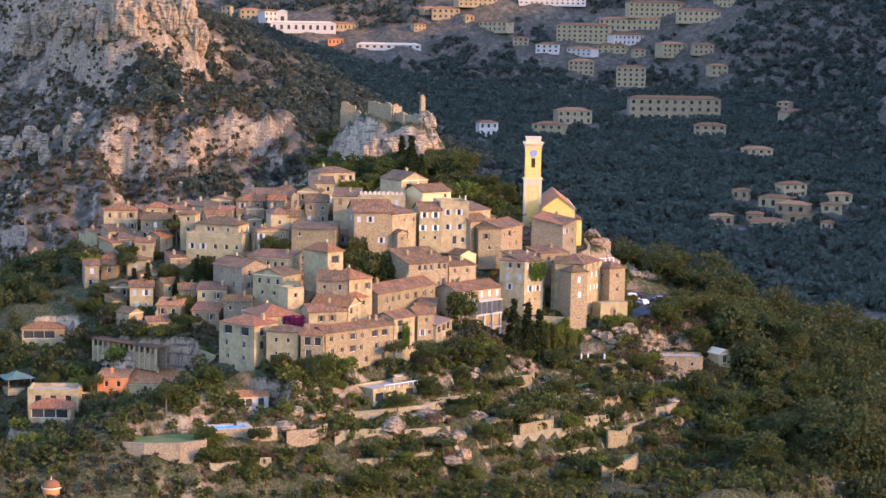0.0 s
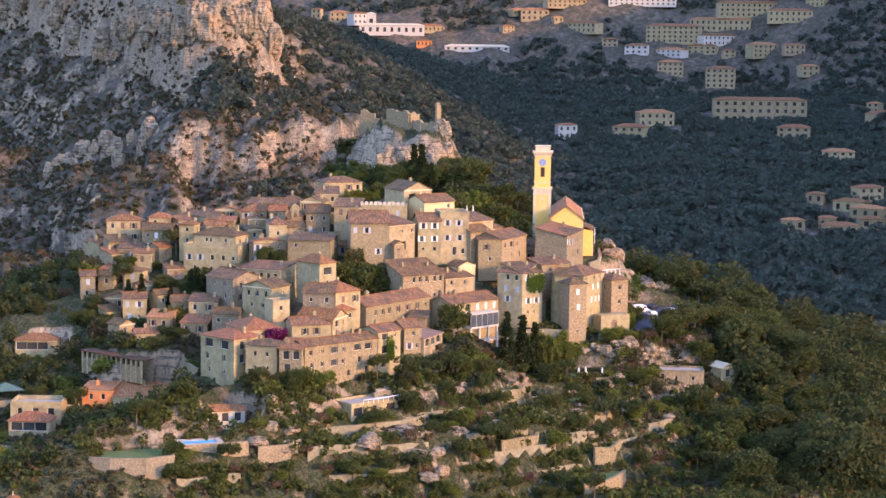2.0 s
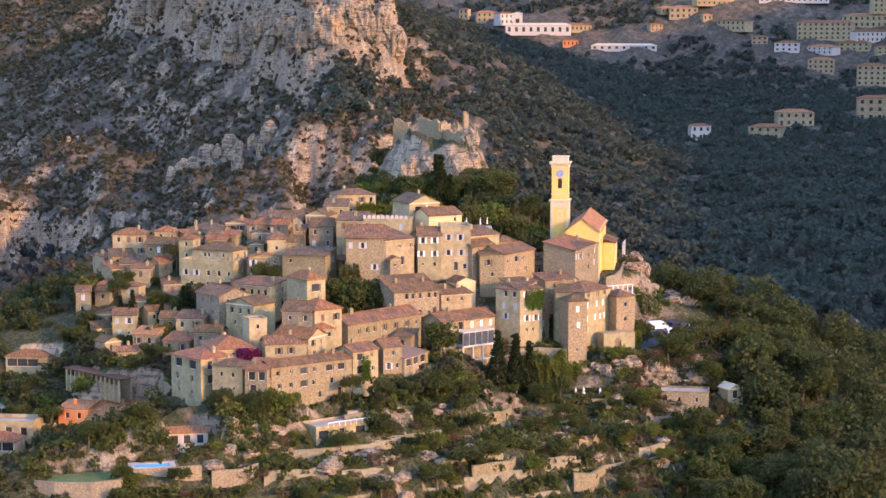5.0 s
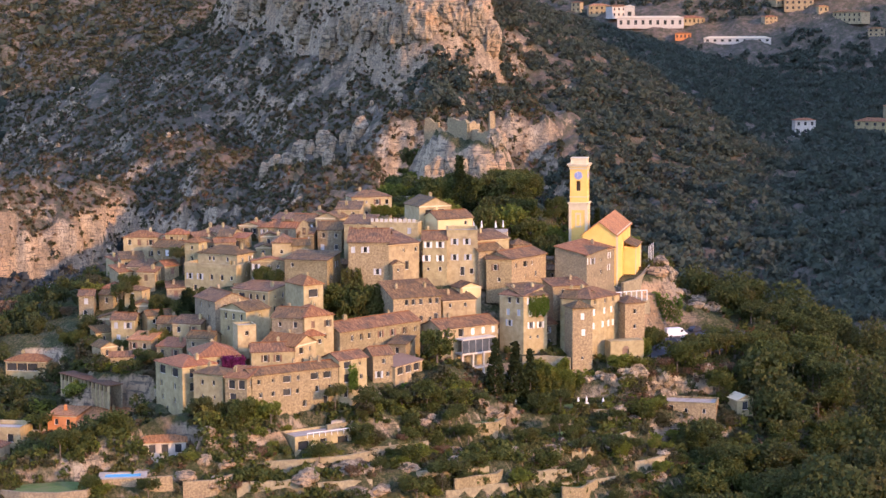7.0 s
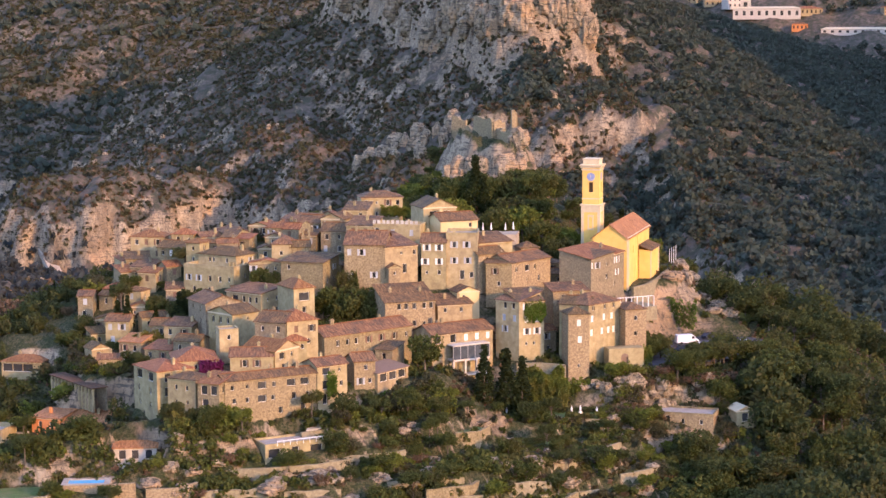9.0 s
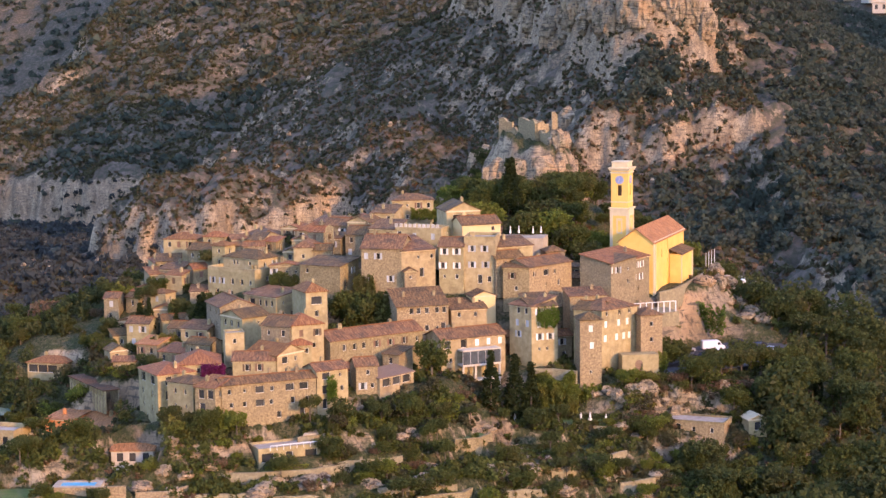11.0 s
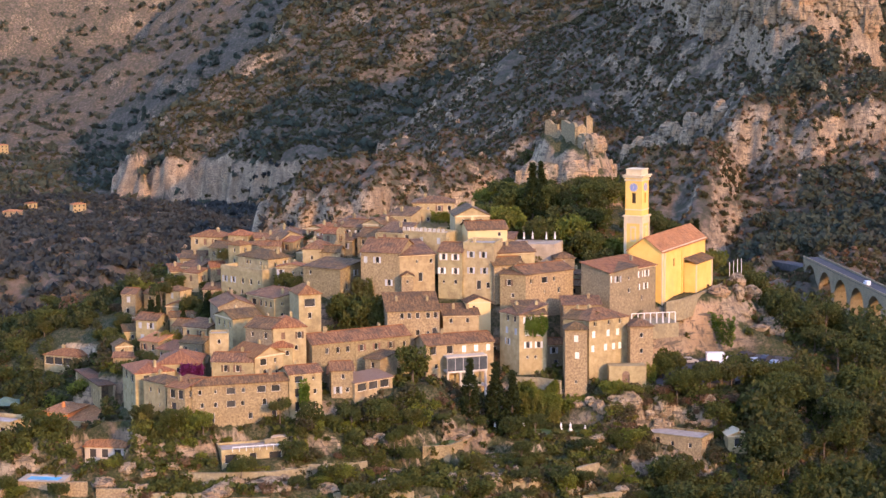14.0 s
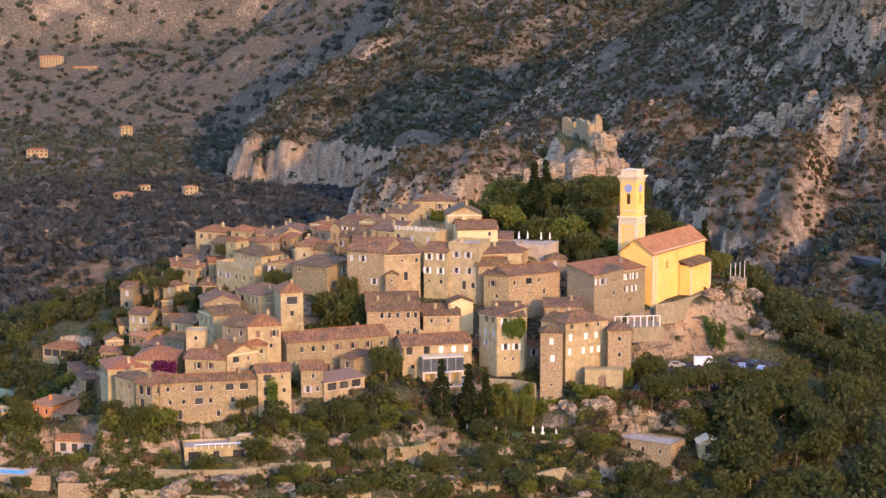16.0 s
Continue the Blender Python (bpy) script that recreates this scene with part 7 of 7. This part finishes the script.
car(72.5, 24.5, -18.0, 12, M_CAR_W, True, "white delivery truck parked below the church")
for x, y, rz, pt, lb in ((66, 21.5, 20, M_CAR_S, "silver car parked below the church"), (74, 18.5, 95, M_CAR_W, "white hatchback parked below the church"), (78, 19.5, 95, M_CAR_D, "dark car parked below the church"), (81, 24, 100, M_CAR_S, "silver car parked below the church"), (79, 32, 40, M_CAR_D, "dark car parked below the church"), (84, 28, 60, M_CAR_D, "dark car parked below the church"), (69.5, 14, 30, M_CAR_D, "dark car parked below the church"), (86, 22, 80, M_CAR_S, "silver car parked below the church")):
    car(x, y, -18.0, rz, pt, False, lb)


# ---- the far slopes: houses, blocks, the cut road ----
def far_block(x, y, L, D, H, mat, tile, storeys, cols, rz=None, name="distant_house", label="distant pale villa with a tiled roof", group="distant houses", z=None):
    rz = rz if rz is not None else -math.degrees(math.atan2(x - 20, y + 450)) + rrng.uniform(-38, 38)
    zz = (height(x, y) if z is None else z)
    root = empty(name, pose(x, y, zz - 2.0, 0, 0, rz))
    bm = bmesh.new()
    X, Y = Vector((1, 0, 0)), Vector((0, 1, 0))
    holes = []
    for j in range(storeys):
        for i in range(cols):
            cx, cz = L * (i + 0.5) / cols, 2.0 + H * (j + 0.5) / storeys
            w, h = L / cols * 0.19, H / storeys * 0.24
            holes.append((cx - w, cx + w, cz - h, cz + h))
    panel(bm, Vector((-L / 2, 0, 0)), X, -Y, L, H + 2, [(a + 0, b, c, d) for a, b, c, d in holes], 0.8)
    panel(bm, Vector((L / 2, 0, 0)), Y, X, D, H + 2, [])
    panel(bm, Vector((L / 2, D, 0)), -X, Y, L, H + 2, [])
    panel(bm, Vector((-L / 2, D, 0)), -Y, -X, D, H + 2, [])
    part("wall", bm, mat, root)
    for a, b, c, d in holes:
        bm = bmesh.new()
        box(bm, a - L / 2, 0.7, c, b - L / 2, 0.8, d)
        part("window", bm, M_GLASS, root)
    bm = roof_mesh("hip", L, D, H + 2, min(L, D) * 0.16, 0.8)
    bmesh.ops.translate(bm, verts=bm.verts[:], vec=(-L / 2, 0, 0))
    part("roof", bm, tile, root)
    tagged(root, label, "house", group)


for i, (x, y, w, h) in enumerate(FAR):
    if i == 0:
        far_block(x, y, w, 18, h, K, M_TILE_RED, 3, 11, -14, "apartment_block", "long pale apartment block on the wooded slope")
    elif i in (1, 4):
        far_block(x, y, w, 14, h, M_WHITE, M_TRIM, 1, 9, -10, "distant_hall", "long white hall among the trees")
    elif i == 2:
        far_block(x, y, w, 12, h, M_WHITE, M_TRIM, 1, 1, -10, "distant_hall", "white square stair tower of the hall")
    elif i == 3:
        far_block(x, y, w, 10, h, M_ORANGE, M_TILE_RED, 1, 4, -10, label="distant house with red plastered walls")
    else:
        pale = x > 0 and y > 1000
        far_block(x, y, w, max(8, min(18, w * 0.55)), h, rrng.choice((M_PLASTER, M_PLASTER, M_WHITE, M_PINK) if pale else (M_PLASTER, M_PINK, M_STONE)), rrng.choice((M_TILE_RED, M_TILE_ORANGE, M_TILE_RED)), max(1, round(h / 6)), max(2, round(w / 7)))


def ribbon(name, label, pts, width, mat, lift=0.6):
    """A road that follows the land."""
    bm = bmesh.new()
    prev = None
    for i, (x, y) in enumerate(pts):
        a, b = pts[max(0, i - 1)], pts[min(len(pts) - 1, i + 1)]
        d = Vector((b[0] - a[0], b[1] - a[1], 0)).normalized()
        n = Vector((-d.y, d.x, 0)) * width / 2
        z = max(height(x, y), height(x + n.x, y + n.y), height(x - n.x, y - n.y)) + lift
        row = [bm.verts.new((x + n.x * s, y + n.y * s, z + dz)) for s, dz in ((-1, -4), (-1, 0), (1, 0), (1, -4))]
        if prev:
            for k in range(3):
                bm.faces.new((prev[k], row[k], row[k + 1], prev[k + 1]))
        prev = row
    bmesh.ops.recalc_face_normals(bm, faces=bm.faces[:])
    ob = part(name, bm, mat)
    tagged(ob, label, "road", kind="structure")
    return ob


def viaduct(x0, y0, x1, y1, z, spans):
    """A stone road bridge on round arches."""
    d = Vector((x1 - x0, y1 - y0, 0))
    L, wide = d.length, 9.0
    root = empty("viaduct", pose(x0, y0, z, 0, 0, math.degrees(math.atan2(d.y, d.x))))
    step = L / spans
    for i in range(spans):
        bm = bmesh.new()
        a, rad = i * step, step * 0.40
        c = a + step / 2
        arc = [(c - rad * math.cos(u), -2.2 - rad + rad * math.sin(u)) for u in np.linspace(0, math.pi, 13)]
        lo = [(c - rad, -34), *arc, (c + rad, -34)]
        up = [(a, -34), *[(a + (p[0] - c + rad) / (2 * rad) * step, 0) for p in arc], (a + step, -34)]
        rows = [[bm.verts.new((px, s, pz)) for px, pz in lo] for s in (-wide / 2, wide / 2)] + [[bm.verts.new((px, s, pz)) for px, pz in up] for s in (-wide / 2, wide / 2)]
        for k in range(len(lo) - 1):
            bm.faces.new((rows[0][k], rows[0][k + 1], rows[2][k + 1], rows[2][k]))
            bm.faces.new((rows[1][k], rows[1][k + 1], rows[3][k + 1], rows[3][k]))
            bm.faces.new((rows[0][k], rows[0][k + 1], rows[1][k + 1], rows[1][k]))
        bmesh.ops.recalc_face_normals(bm, faces=bm.faces[:])
        part("arch", bm, M_STONE_GREY, root)
    bm = bmesh.new()
    box(bm, 0, -wide / 2, 0, L, wide / 2, 0.4)
    part("deck", bm, M_ASPHALT, root)
    for s in (-1, 1):
        bm = bmesh.new()
        box(bm, 0, s * wide / 2 - 0.25, 0.4, L, s * wide / 2 + 0.25, 1.4)
        part("parapet", bm, M_STONE_GREY, root)
    tagged(root, "old stone road viaduct on round arches", "bridge")


viaduct(84, 652, 142, 470, -79.0, 7)
ribbon("road", "asphalt mountain road crossing the valley head", [(30, 720), (50, 704), (66, 684), (83, 654)], 9, M_ASPHALT, 1.0)
ribbon("road", "pale road along the foot of the cliff", [(-150, 800), (-200, 850), (-245, 930), (-290, 1020), (-350, 1130), (-420, 1250), (-500, 1390)], 9, M_GRAVEL, 1.0)
car(113.5, 552.6, -78.6, 108, M_CAR_W, True, "pale truck on the mountain road")
